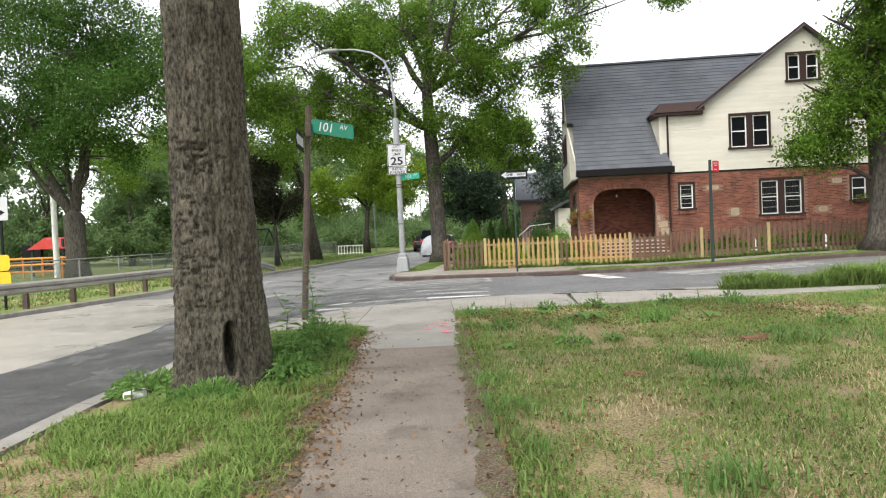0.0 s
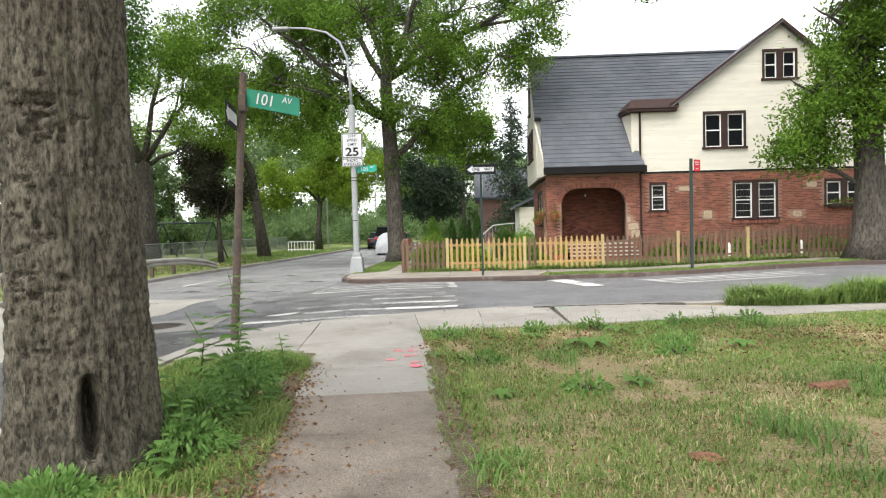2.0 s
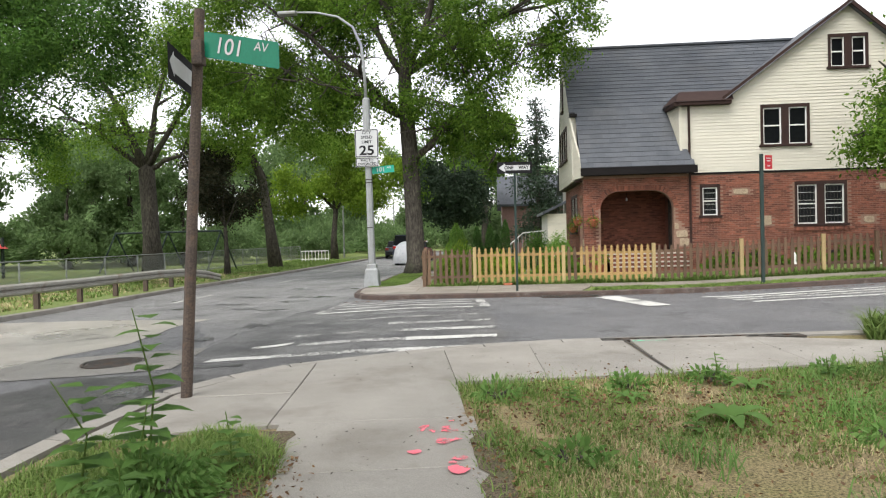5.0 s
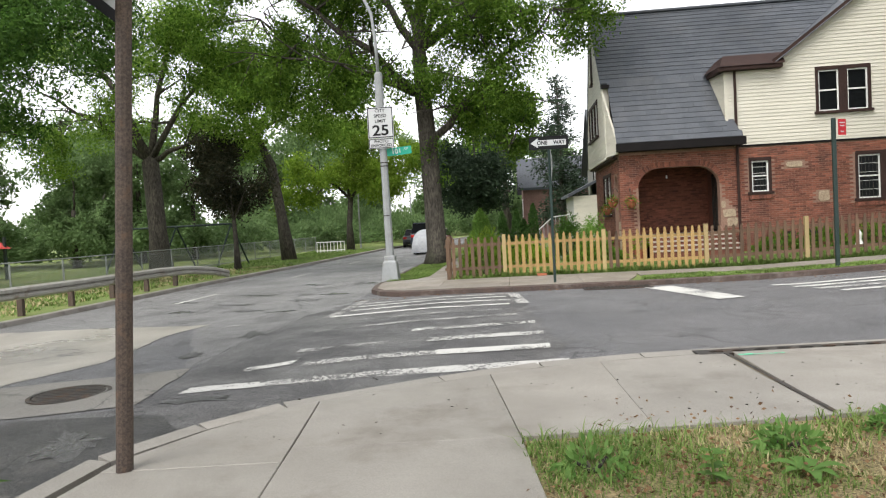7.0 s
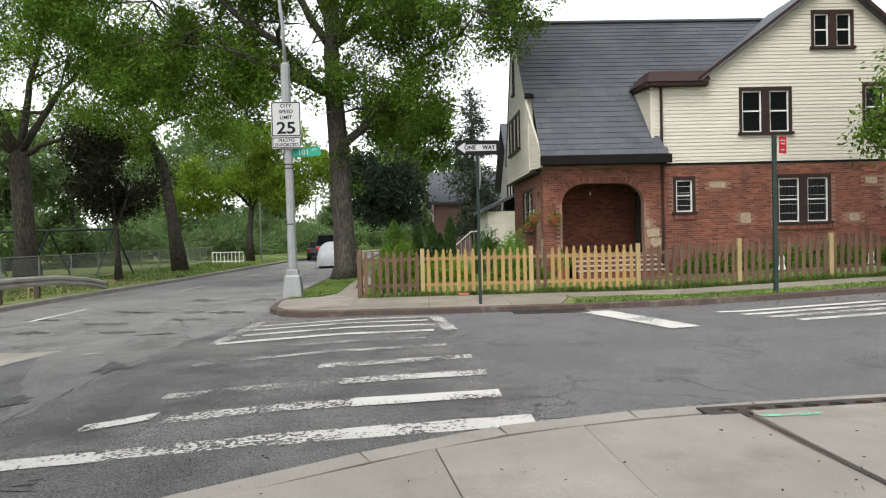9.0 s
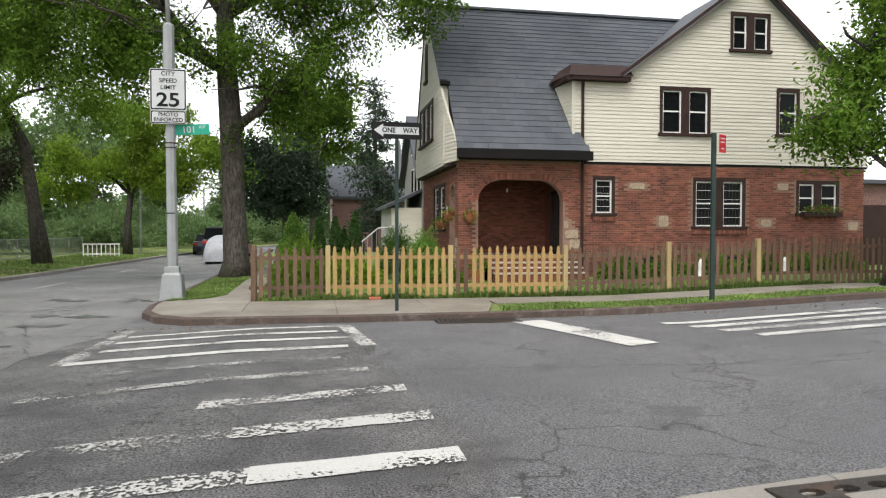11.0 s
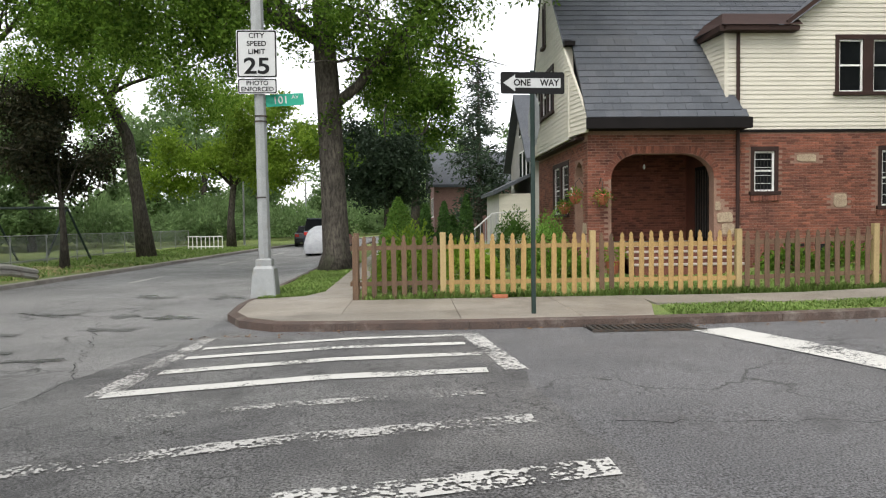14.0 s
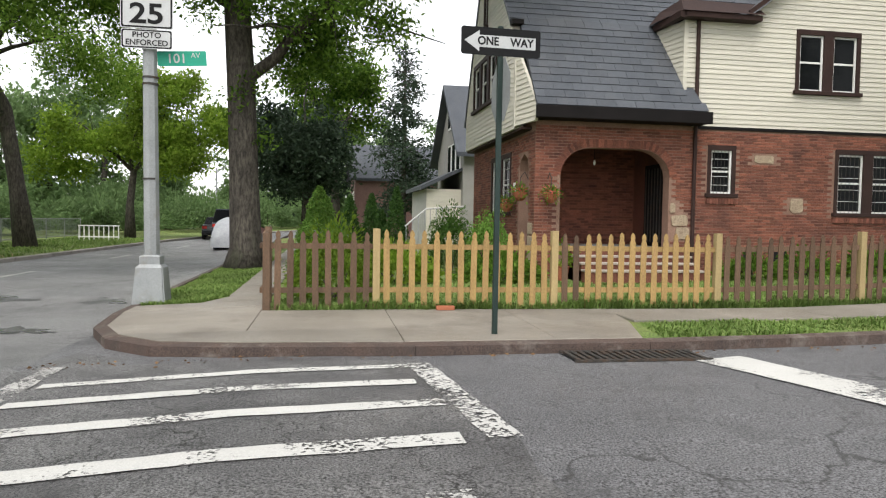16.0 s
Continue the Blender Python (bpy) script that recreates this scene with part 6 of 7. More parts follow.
th = [o for o in bpy.data.objects if o.name == "thicket"][0]
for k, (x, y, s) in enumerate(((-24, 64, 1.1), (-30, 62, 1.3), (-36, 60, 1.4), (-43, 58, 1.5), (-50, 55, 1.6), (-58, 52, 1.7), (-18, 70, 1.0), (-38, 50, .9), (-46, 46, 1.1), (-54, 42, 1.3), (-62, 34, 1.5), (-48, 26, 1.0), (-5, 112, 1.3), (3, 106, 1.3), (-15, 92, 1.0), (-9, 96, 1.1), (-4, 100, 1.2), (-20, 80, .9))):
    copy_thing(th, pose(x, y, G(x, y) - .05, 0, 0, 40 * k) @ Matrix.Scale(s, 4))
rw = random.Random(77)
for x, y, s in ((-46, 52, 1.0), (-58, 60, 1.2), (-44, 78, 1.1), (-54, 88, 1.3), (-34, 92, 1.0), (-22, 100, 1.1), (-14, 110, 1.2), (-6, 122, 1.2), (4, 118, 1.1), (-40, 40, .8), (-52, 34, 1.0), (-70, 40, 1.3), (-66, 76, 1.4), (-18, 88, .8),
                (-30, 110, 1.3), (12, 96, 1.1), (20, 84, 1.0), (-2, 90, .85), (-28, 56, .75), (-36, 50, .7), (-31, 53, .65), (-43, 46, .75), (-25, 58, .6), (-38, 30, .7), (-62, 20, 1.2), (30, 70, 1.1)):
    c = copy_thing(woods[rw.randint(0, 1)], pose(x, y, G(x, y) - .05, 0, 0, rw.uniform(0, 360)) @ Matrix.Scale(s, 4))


# ---- grass ----
def ground_z(p):
    return np.array([G(x, y) for x, y in p])


def inside(poly, p):
    x, y = p[:, 0], p[:, 1]
    r = np.zeros(len(p), bool)
    for (ax, ay), (bx, by) in zip(poly, poly[1:] + poly[:1]):
        c = ((ay > y) != (by > y)) & (x < (bx - ax) * (y - ay) / (by - ay + 1e-12) + ax)
        r ^= c
    return r


def lawn(name, label, poly, n, h, mat, seed, thresh=None, w=.006, tall=None, bend=1.0):
    rng = np.random.default_rng(seed)
    xs, ys = [q[0] for q in poly], [q[1] for q in poly]
    p = np.stack([rng.uniform(min(xs), max(xs), n), rng.uniform(min(ys), max(ys), n)], 1)
    p = p[inside(poly, p)]
    f = np.array([noise.noise((a * .9, b * .9, seed)) + .6 * noise.noise((a * 3.1, b * 3.1, 2)) for a, b in p])
    if thresh is not None:
        keep = f > thresh + rng.normal(size=len(p)) * .15
        p, f = p[keep], f[keep]
    z = ground_z(p) - .02
    hh = h * (1 + .7 * np.clip(f, -.8, 1.0))
    me = blade_mesh(name, np.column_stack([p, z]), hh, mat, seed, w, bend)
    return tagged(new(name, me), label, "grass", kind="stuff")


R_EDGE = [(edge_r(2) + .02, 2.2), (edge_r(6) + .02, 6), (edge_r(9) + .02, 9), (edge_r(12) + .02, 12), (-1.42, 12.75), (-.57, 12.95), (.64, 13.12), (3, 13.68), (6, 14.36), (9, 14.4)]
LAWN = R_EDGE + [(9, 6), (5, 2.2)]
lawn("lawn_grass", "patchy green grass beside the path", LAWN, 250000, .048, M["grass"], 1, -.30, .0036)
lawn("lawn_grass", "dry straw-coloured grass patches", LAWN, 150000, .042, M["grass_dry"], 2, .1, .0036)
lawn("lawn_edge_grass", "taller grass tufts along the path edge", [(edge_r(2) - .12, 2.2), (edge_r(6) - .12, 6), (edge_r(12) - .07, 12), (-1.45, 12.8), (.64, 13.2), (3, 13.75), (3, 13.2), (.4, 12.6), (-.9, 12.2), (edge_r(9) + .35, 9), (edge_r(2) + .4, 2.2)], 34000, .10, M["grass"], 3, -.1, .0045)
lawn("lawn_tufts", "taller rank grass tufts in the lawn", LAWN, 90000, .12, M["weed_leaf"], 14, .42, .005, bend=1.3)
lawn("seed_stalks", "thin grass stalks gone to seed", [(-1.2, 12.2), (.64, 13.0), (4, 13.8), (4, 13.0), (.6, 12.2), (-.9, 11.2)], 330, .30, M["grass"], 15, None, .0012, bend=.4)
lawn("far_lawn_grass", "distant thin lawn grass", R_EDGE[-2:] + [(30, 15), (30, 2), (9, 4)], 30000, .1, M["grass"], 4, -.3, .01)
lawn("verge_grass", "long green grass round the street tree", [(-3.6, 2.2), (-3.9, 8), (-4.0, 11.1), (-2.8, 11.2), (edge_l(10.5) + .12, 10.6), (edge_l(6) + .08, 6), (edge_l(2.2) + .08, 2.2)], 76000, .10, M["grass"], 5, -.12, .0045)
lawn("kerb_weeds", "lush tall green weeds along the kerb", [(3.4, 15.1), (4.5, 15.0), (9, 15.3), (16, 15.8), (16, 16.3), (8, 16.1), (3.8, 15.85)], 34000, .36, M["grass"], 6, -.6, .012)
lawn("strip_grass", "short green grass strip by the kerb", [(1.4, 24.75), (4.7, 24.95), (9, 25.2), (20, 25.4), (20, 26.0), (9, 25.95), (1.6, 25.85)], 24000, .07, M["grass"], 7, -.5, .009)
lawn("strip_grass", "short green grass round the lamp", [(-5.15, 28.3), (-4.35, 28.4), (-4.0, 29.3), (-4.0, 40), (-5.15, 40)], 22000, .07, M["grass"], 8, -.6, .01)
lawn("garden_grass", "bright mown garden lawn behind the fence", [(-3.2, 27.3), (9.8, 27.3), (9.8, 31), (-3.2, 32.4)], 26000, .06, M["grass"], 9, -.7, .01)
lawn("fence_foot_grass", "taller grass along the fence foot", [(-3.1, 27.12), (14, 27.12), (14, 27.42), (-3.1, 27.42)], 14000, .16, M["grass"], 10, -.3, .009)
lawn("park_verge_grass", "rough green grass behind the kerb", [(-13.9, 12), (-13.8, 32), (-12.4, 42), (-11.6, 60), (-17, 62), (-18, 30), (-17, 12)], 24000, .13, M["grass"], 12, -.4, .02)
lawn("park_verge_grass", "dry straw-coloured grass behind the guard rail", [(-13.9, 12), (-13.8, 32), (-12.4, 42), (-16, 42), (-17, 30), (-17, 12)], 12000, .12, M["grass_dry"], 13, 0, .018)


# ---- guard rail and park fence ----
rail = thing("guard_rail", "weathered steel guard rail on posts, its end bent down", "guard rail")
prof = [(-.02, .42), (.05, .47), (.05, .54), (-.01, .575), (.05, .61), (.05, .68), (-.02, .73)]
line = [(-13.35, -6), (-13.35, 6), (-13.35, 14), (-13.3, 20), (-13.28, 26), (-13.2, 30.5), (-13.1, 32.5), (-12.95, 34.2), (-12.9, 35.4)]
drop = [0, 0, 0, 0, 0, 0, .05, .22, .42]
bm = bmesh.new()
prev = None
for (x, y), dz in zip(line, drop):
    cur = [bm.verts.new((x + a, y, G(x, y) + b - dz)) for a, b in prof] + [bm.verts.new((x + a - .012, y, G(x, y) + b - dz)) for a, b in prof[::-1]]
    if prev:
        for k in range(len(cur)):
            bm.faces.new((prev[k], prev[(k + 1) % len(cur)], cur[(k + 1) % len(cur)], cur[k]))
    prev = cur
bmesh.ops.recalc_face_normals(bm, faces=bm.faces[:])
part("beam", bm, M["rail_steel"], rail)
for k in range(20):
    y = -5 + 1.95 * k
    part("post", B(-13.52, -13.38, y - .05, y + .05, G(-13.4, y) - .1, G(-13.4, y) + .68), M["rust_pole"], rail)
pf = thing("chain_link_fence", "low grey chain-link fence along the park", "fence")
M["mesh_wire"] = material("mesh_wire", (0.30, 0.31, 0.30), (0.24, 0.25, 0.24), 0.6, 3, 50, 0.1, 0.0, metal=0.3)
PFX = -17.2
for k in range(22):
    y = 8 + 2.6 * k
    part("post", T([(PFX, y, G(PFX, y) - .1), (PFX, y, G(PFX, y) + 1.15)], [.03, .03], 8), M["mesh_wire"], pf)
for z in (1.1, .12):
    part("rail", T([(PFX, 8, G(PFX, 8) + z), (PFX, 62.6, G(PFX, 62) + z)], [.022, .022], 6), M["mesh_wire"], pf)
verts, faces = [], []
for k in range(0, 1090):
    for s in (1, -1):
        y0 = 8 + .05 * k
        y1 = y0 + s * 1.0
        if 8 <= y1 <= 62.6:
            i = len(verts)
            z0 = G(PFX, y0)
            verts += [(PFX, y0 - .006, z0 + .1), (PFX, y0 + .006, z0 + .1), (PFX, y1 + .006, z0 + 1.1), (PFX, y1 - .006, z0 + 1.1)]
            faces.append((i, i + 1, i + 2, i + 3))
me = bpy.data.meshes.new("wire_mesh")
me.from_pydata(verts, [], faces)
me.materials.append(M["mesh_wire"])
tagged(part("wire_mesh", me, None, pf), kind="stuff")
wf2 = thing("white_railing", "small white railing at the far kerb", "railing", (-13.6, 57.5, G(-13.6, 57.5)))
for k in range(9):
    part("baluster", B(-.02 - .25 * k, .02 - .25 * k, -.02, .02, 0, .8), M["white_paint"], wf2)
for z in (.15, .75):
    part("rail", B(-2.05, .05, -.025, .025, z, z + .06), M["white_paint"], wf2)
# swing frame in the park
sw = thing("swing_frame", "dark green metal swing frame in the playground", "swing", (-20.5, 46, G(-20, 46)))
part("top_bar", T([(-3, 0, 2.3), (3.4, 0, 2.3)], [.06, .06], 8), M["green_pole"], sw)
for x in (-3, 0.2, 3.4):
    for s in (-1, 1):
        part("leg", T([(x, 0, 2.3), (x + .5 * s, 1.0 * s, 0)], [.05, .05], 8), M["green_pole"], sw)
# playground pieces far behind the rail
pg = thing("play_house", "playground hut with red pitched roof and dark panel", "playground", (-28.6, 41, G(-29, 41)))
for x in (-1.0, 1.0):
    for y in (-1, 1):
        part("post", B(x - .06, x + .06, y - .06, y + .06, 0, 2.2), M["green_pole"], pg)
part("roof", plate([(-1.2, 1.6), (1.2, 1.6), (0, 2.3)], [], 2.4, lambda u, v, d: (u, -1.2 + d, v)), M["red_roof"], pg)
part("panel", B(-2.4, -1.1, -.1, .1, .7, 1.9, bevel=.03), M["sign_black"], pg)
pr = thing("play_rail", "bright orange playground rails", "playground", (-28.5, 38, G(-28, 38)))
for z in (.35, .75, 1.1):
    part("rail", T([(-5, 0, z), (3.5, 0, z)], [.06, .06], 8), M["orange_plastic"], pr)
for k in range(8):
    part("post", T([(-5 + 1.2 * k, 0, 0), (-5 + 1.2 * k, 0, 1.15)], [.05, .05], 8), M["orange_plastic"], pr)
fp = thing("flag_post", "plain white round post in the playground", "post", (-25.9, 37, G(-26, 37)))
part("shaft", T([(0, 0, 0), (0, 0, 5.2)], [.16, .14], 12), M["white_paint"], fp)
for x, y in ((-27.0, 33.5), (-14.3, 66)):
    tp = thing("lamp_post", "slim grey park lamp post", "lamp post", (x, y, G(x, y)), "park posts")
    part("shaft", T([(0, 0, 0), (0, 0, 4.6)], [.08, .06], 8), M["mesh_wire"], tp)
    part("cap", T([(0, 0, 4.6), (0, 0, 4.72)], [.1, .04], 8), M["mesh_wire"], tp)
ns = thing("parking_sign", "white arrow sign with yellow plate on a black pole", "traffic sign", (-13.95, 18.3, G(-13.95, 18.3)))
part("pole", B(-.03, .03, -.02, .02, 0, 3.0), M["sign_black"], ns)
q1 = sign_plate(ns, "sign_panel", .46, .62, M["sign_white"], -.03, .0, 2.68)
part("arrow", plate([(-.15, -.02), (.02, -.02), (.02, -.07), (.15, 0), (.02, .07), (.02, .02), (-.15, .02)], [], .002, lambda u, v, d: (u, -.035 - d, 2.58 + v)), M["sign_black"], q1)
sign_plate(ns, "yellow_plate", .42, .42, M["sign_yellow"], -.03, .0, 1.25, .1)
sign_plate(ns, "yellow_plate", .42, .42, M["sign_yellow"], -.03, .0, .8, .1)
fl = thing("street_lamp", "distant slim street lamp with two arms", "street lamp", (-13.6, 91, G(-13, 91)))
part("shaft", T([(0, 0, 0), (0, 0, 6.2)], [.12, .07], 8), M["galv"], fl)
for s in (-1, 1):
    part("arm", T([(0, 0, 5.7), (s * .8, 0, 6.3), (s * 2.0, 0, 6.55)], [.05, .045, .04], 6), M["galv"], fl)
    part("lamp_head", B(s * 2.3 - .35, s * 2.3 + .35, -.12, .12, 6.48, 6.6, bevel=.03), M["galv"], fl)


# ---- manhole and drains ----
mh = thing("manhole_cover", "round iron manhole cover set in the road", "manhole cover", (-6.3, 15.5, R(-6.3, 15.5) + .02))
part("cover", T([(0, 0, -.03), (0, 0, .006), (0, 0, .010)], [.36, .36, .345], 36), M["iron"], mh)
part("rim", plate([(.42 * math.cos(k * .1745), .42 * math.sin(k * .1745)) for k in range(36)], [[(.375 * math.cos(k * .1745), .375 * math.sin(k * .1745)) for k in range(36)]], .012, lambda u, v, d: (u, v, d - .006)), M["iron"], mh)
for k in range(9):
    w = math.sqrt(max(.01, .32 ** 2 - (.072 * (k - 4)) ** 2))
    part("rib", B(-w, w, .072 * (k - 4) - .012, .072 * (k - 4) + .012, .009, .016), M["iron"], mh)
dr = thing("storm_drain", "cast iron storm drain grating at the kerb", "drain grate", (1.6, 15.60, max(G(1.55, 15.72), G(2.7, 15.83), G(.4, 15.62)) + .004))
dr.rotation_euler.z = radians(5)
holes = []
for k in range(11):
    cx = -1.1 + .22 * k
    holes.append([(cx + .075 * math.cos(t), .05 * math.sin(t)) for t in np.linspace(0, 5.6, 9)])
part("frame", plate(rect(-1.3, 1.3, -.11, .11), holes, .03, lambda u, v, d: (u, v, d - .02)), M["iron"], dr)
part("pit", B(-1.28, 1.28, -.1, .1, -.05, -.022), M["sign_black"], dr)
dr2 = thing("storm_drain", "slotted iron storm drain below the far kerb", "drain grate", (0.75, 24.12, R(.75, 24.1) + .02))
for k in range(18):
    part("slat", B(-.68 + .08 * k, -.64 + .08 * k, -.24, .24, -.01, .012), M["iron"], dr2)
for y in (-.25, .23):
    part("frame_bar", B(-.72, .76, y, y + .03, -.01, .014), M["iron"], dr2)
part("pit", B(-.70, .74, -.22, .225, -.035, -.015), M["sign_black"], dr2)
jt = solo("metal_joint_strip", sheet([(.62, 13.25), (.66, 13.25), (.58, 15.4), (.54, 15.4)], G, .018, .6), M["iron"], "metal expansion strip set across the pavement", "joint strip", "structure")


# ---- vehicles ----
def vehicle(name, label, category, at_, rz, body_prof, glass_prof, half, paint, wheels, r=.32, lights=True):
    """Side profiles swept across the width; the glass house narrows upwards."""
    root = thing(name, label, category, at_)
    root.rotation_euler.z = radians(rz)

    def sweep(prof, w0, w1, z0, z1):
        bm = bmesh.new()
        sides = []
        for s in (-1, 1):
            sides.append([bm.verts.new((s * (w0 + (w1 - w0) * min(1, max(0, (z - z0) / (z1 - z0 + 1e-6)))), y, z)) for y, z in prof])
        n = len(prof)
        bm.faces.new(sides[0])
        bm.faces.new(sides[1][::-1])
        for k in range(n):
            bm.faces.new((sides[0][k], sides[1][k], sides[1][(k + 1) % n], sides[0][(k + 1) % n]))
        bmesh.ops.recalc_face_normals(bm, faces=bm.faces[:])
        bmesh.ops.bevel(bm, geom=bm.edges[:], offset=.05, segments=2, affect='EDGES', profile=.6)
        return bm
    zs = [z for y, z in body_prof]
    part("body", sweep(body_prof, half, half * .95, min(zs), max(zs)), M[paint], root, shade=False)
    zs = [z for y, z in glass_prof]
    cab = part("cabin", sweep(glass_prof, half * .93, half * .74, min(zs), max(zs)), M["glass"], root)
    ytop = [y for y, z in glass_prof if z > max(zs) - .08]
    part("roof", B(-half * .72, half * .72, min(ytop) - .03, max(ytop) + .03, max(zs) - .03, max(zs) + .03, bevel=.025), M[paint], root)
    for y in wheels:
        for s in (-1, 1):
            w = part("wheel", T([(s * (half - .2), y, r), (s * (half + .01), y, r)], [r, r], 20), M["tyre"], root)
            part("rim", T([(s * (half + .012), y, r), (s * (half + .022), y, r)], [r * .62, r * .58], 16), M["galv"], w)
    back = min(y for y, z in body_prof)
    hz = max(z for y, z in body_prof) - .18
    if lights:
        for s in (-1, 1):
            part("tail_light", B(s * half * .78 - .14, s * half * .78 + .14, back - .02, back + .08, hz - .09, hz + .09, bevel=.02), M["lamp_red"], root)
        part("number_plate", B(-.16, .16, back - .025, back + .02, hz - .16, hz - .02), M["sign_white"], root)
        part("bumper", B(-half * .96, half * .96, back - .06, back + .1, .28, .46, bevel=.03), M["tyre"], root)
    return root


SEDAN = [(-2.35, .30), (2.3, .30), (2.38, .62), (1.2, .86), (-1.6, .96), (-2.3, .92), (-2.42, .6)]
SEDAN_G = [(1.25, .84), (.45, 1.36), (-.9, 1.40), (-1.75, .94)]
vehicle("sedan_car", "dark grey saloon car driving off along the road", "car", (-9.7, 66, R(-9.7, 66)), 6, SEDAN, SEDAN_G, .9, "car_dark", (-1.4, 1.4))
VAN = [(-2.5, .35), (2.4, .35), (2.5, .9), (1.5, 1.12), (-2.45, 1.15), (-2.52, .7)]
VAN_G = [(1.6, 1.08), (.9, 1.85), (-2.35, 1.9), (-2.45, 1.1)]
vehicle("parked_van", "dark blue van parked along the kerb", "van", (-8.3, 62, R(-8, 62)), 3, VAN, VAN_G, .95, "car_blue", (-1.5, 1.5), .36)
vehicle("parked_car", "dark red car parked behind the tree", "car", (-6.7, 56, R(-6.7, 56)), 0, SEDAN, SEDAN_G, .9, "car_red", (-1.4, 1.4))
cc = thing("covered_car", "parked car under a crumpled silver-grey cover", "car", (-6.7, 51.5, R(-6.7, 51.5)))
cc.rotation_euler.z = radians(2)
bm = bmesh.new()
stations = [(-2.4, .55, .75), (-2.2, .95, .9), (-1.4, 1.35, .93), (-.3, 1.45, .94), (.6, 1.4, .94), (1.3, 1.02, .93), (2.2, .8, .88), (2.4, .5, .7)]
rows_ = []
for y, h, w in stations:
    ring = []
    for k in range(17):
        a = math.pi * k / 16
        x = -w * math.copysign(abs(math.cos(a)) ** .55, math.cos(a))
        z = .12 + (h - .12) * abs(math.sin(a)) ** .6
        z += .03 * noise.noise((x * 4, y * 4, 1))
        ring.append(bm.verts.new((x * (1 + .04 * noise.noise((z * 7, y * 5, 3))), y, z)))
    rows_.append(ring)
for a, b in zip(rows_, rows_[1:]):
    for k in range(16):
        bm.faces.new((a[k], a[k + 1], b[k + 1], b[k]))
bm.faces.new(rows_[0])
bm.faces.new(rows_[-1][::-1])
bmesh.ops.recalc_face_normals(bm, faces=bm.faces[:])
part("cover", bm, M["tarp"], cc, shade=True)
for y in (-1.4, 1.4):
    for s in (-1, 1):
        part("wheel", T([(s * .62, y, .3), (s * .86, y, .3)], [.3, .3], 16), M["tyre"], cc)


# ---- neighbouring houses ----
def simple_house(label, x0, x1, y0, y1, eave, ridge, wall, roofm, gable_front=True, wins=()):
    h = thing("neighbour_house", label, "house")
    part("wall", B(x0, x1, y0, y1, -.6, eave), wall, h)
    if gable_front:
        xm = (x0 + x1) / 2
        part("gable", plate([(x0, eave), (x1, eave), (xm, ridge)], [], y1 - y0, lambda u, v, d: (u, y0 + d, v)), wall, h)
        for s, xa in ((-1, x0), (1, x1)):
            part("roof", plate([(xa + s * .4, eave - .35), (xm, ridge + .05), (xm, ridge + .25), (xa + s * .4, eave - .15)], [], y1 - y0 + .8, lambda u, v, d: (u, y0 - .4 + d, v)), roofm, h)
    else:
        ym = (y0 + y1) / 2
        part("gable", plate([(y0, eave), (y1, eave), (ym, ridge)], [], x1 - x0, lambda u, v, d: (x0 + d, u, v)), wall, h)
        for s, ya in ((-1, y0), (1, y1)):
            part("roof", plate([(ya + s * .4, eave - .35), (ym, ridge + .05), (ym, ridge + .25), (ya + s * .4, eave - .15)], [], x1 - x0 + .8, lambda u, v, d: (x0 - .4 + d, u, v)), roofm, h)
    for ax, a0, a1, z0, z1 in wins:
        if ax == "y":
            w = part("window", B(a0, a1, y0 - .05, y0 + .02, z0, z1), M["white_paint"], h)
            part("pane", B(a0 + .08, (a0 + a1) / 2 - .03, y0 - .06, y0 - .045, z0 + .08, z1 - .08), M["glass"], w)
            part("pane", B((a0 + a1) / 2 + .03, a1 - .08, y0 - .06, y0 - .045, z0 + .08, z1 - .08), M["glass"], w)
        else:
            w = part("window", B(x0 - .05, x0 + .02, a0, a1, z0, z1), M["white_paint"], h)
            part("pane", B(x0 - .06, x0 - .045, a0 + .08, a1 - .08, z0 + .08, z1 - .08), M["glass"], w)
    return h


simple_house("grey and white neighbour house with steep gabled roof", 3.6, 11, 48.5, 56, 4.3, 7.6, M["grey_wall"], M["slate_rest"], False, (("x", 49.2, 50.1, 3.4, 4.8), ("x", 50.4, 51.3, 3.4, 4.8), ("x", 51.6, 52.5, 3.4, 4.8), ("x", 51.8, 52.6, 5.6, 6.7)))
part("porch_wing", B(2.0, 3.6, 49.0, 54.5, -.6, 2.5), M["far_white"], bpy.data.objects["neighbour_house"])
part("porch_roof", plate([(1.7, 2.45), (3.6, 3.35), (3.6, 3.5), (1.7, 2.62)], [], 6.2, lambda u, v, d: (u, 48.7 + d, v)), M["slate_rest"], bpy.data.objects["neighbour_house"])
wing = [o for o in bpy.data.objects if o.name.startswith("porch_wing")][0]
clapboards(rect(2.0, 3.6, -.2, 2.5), [], lambda u, v, d: (u, 49.0 + d, v), wing, .2)
simple_house("distant brownish brick house with dark roof", -.6, 8, 66, 76, 4.0, 6.4, M["far_brick"], M["slate_rest"], False, (("x", 68, 69, 1.5, 3), ("x", 71, 72, 1.5, 3)))
gar = thing("garage", "brown brick garage with dark roller door behind the yard", "garage")
part("wall", B(16.6, 21.5, 35.5, 39, -.5, 3.1), M["far_brick"], gar)
part("door", B(17.0, 20.2, 35.42, 35.52, 0, 2.3), M["brown_trim"], gar)
part("roof", B(16.4, 21.7, 35.2, 39.2, 3.1, 3.25), M["slate_rest"], gar)

# garden railing, hanging baskets and pots
hr = thing("stair_railing", "white metal handrail beside garden steps", "railing", (-.1, 34.6, G(0, 34.6)))
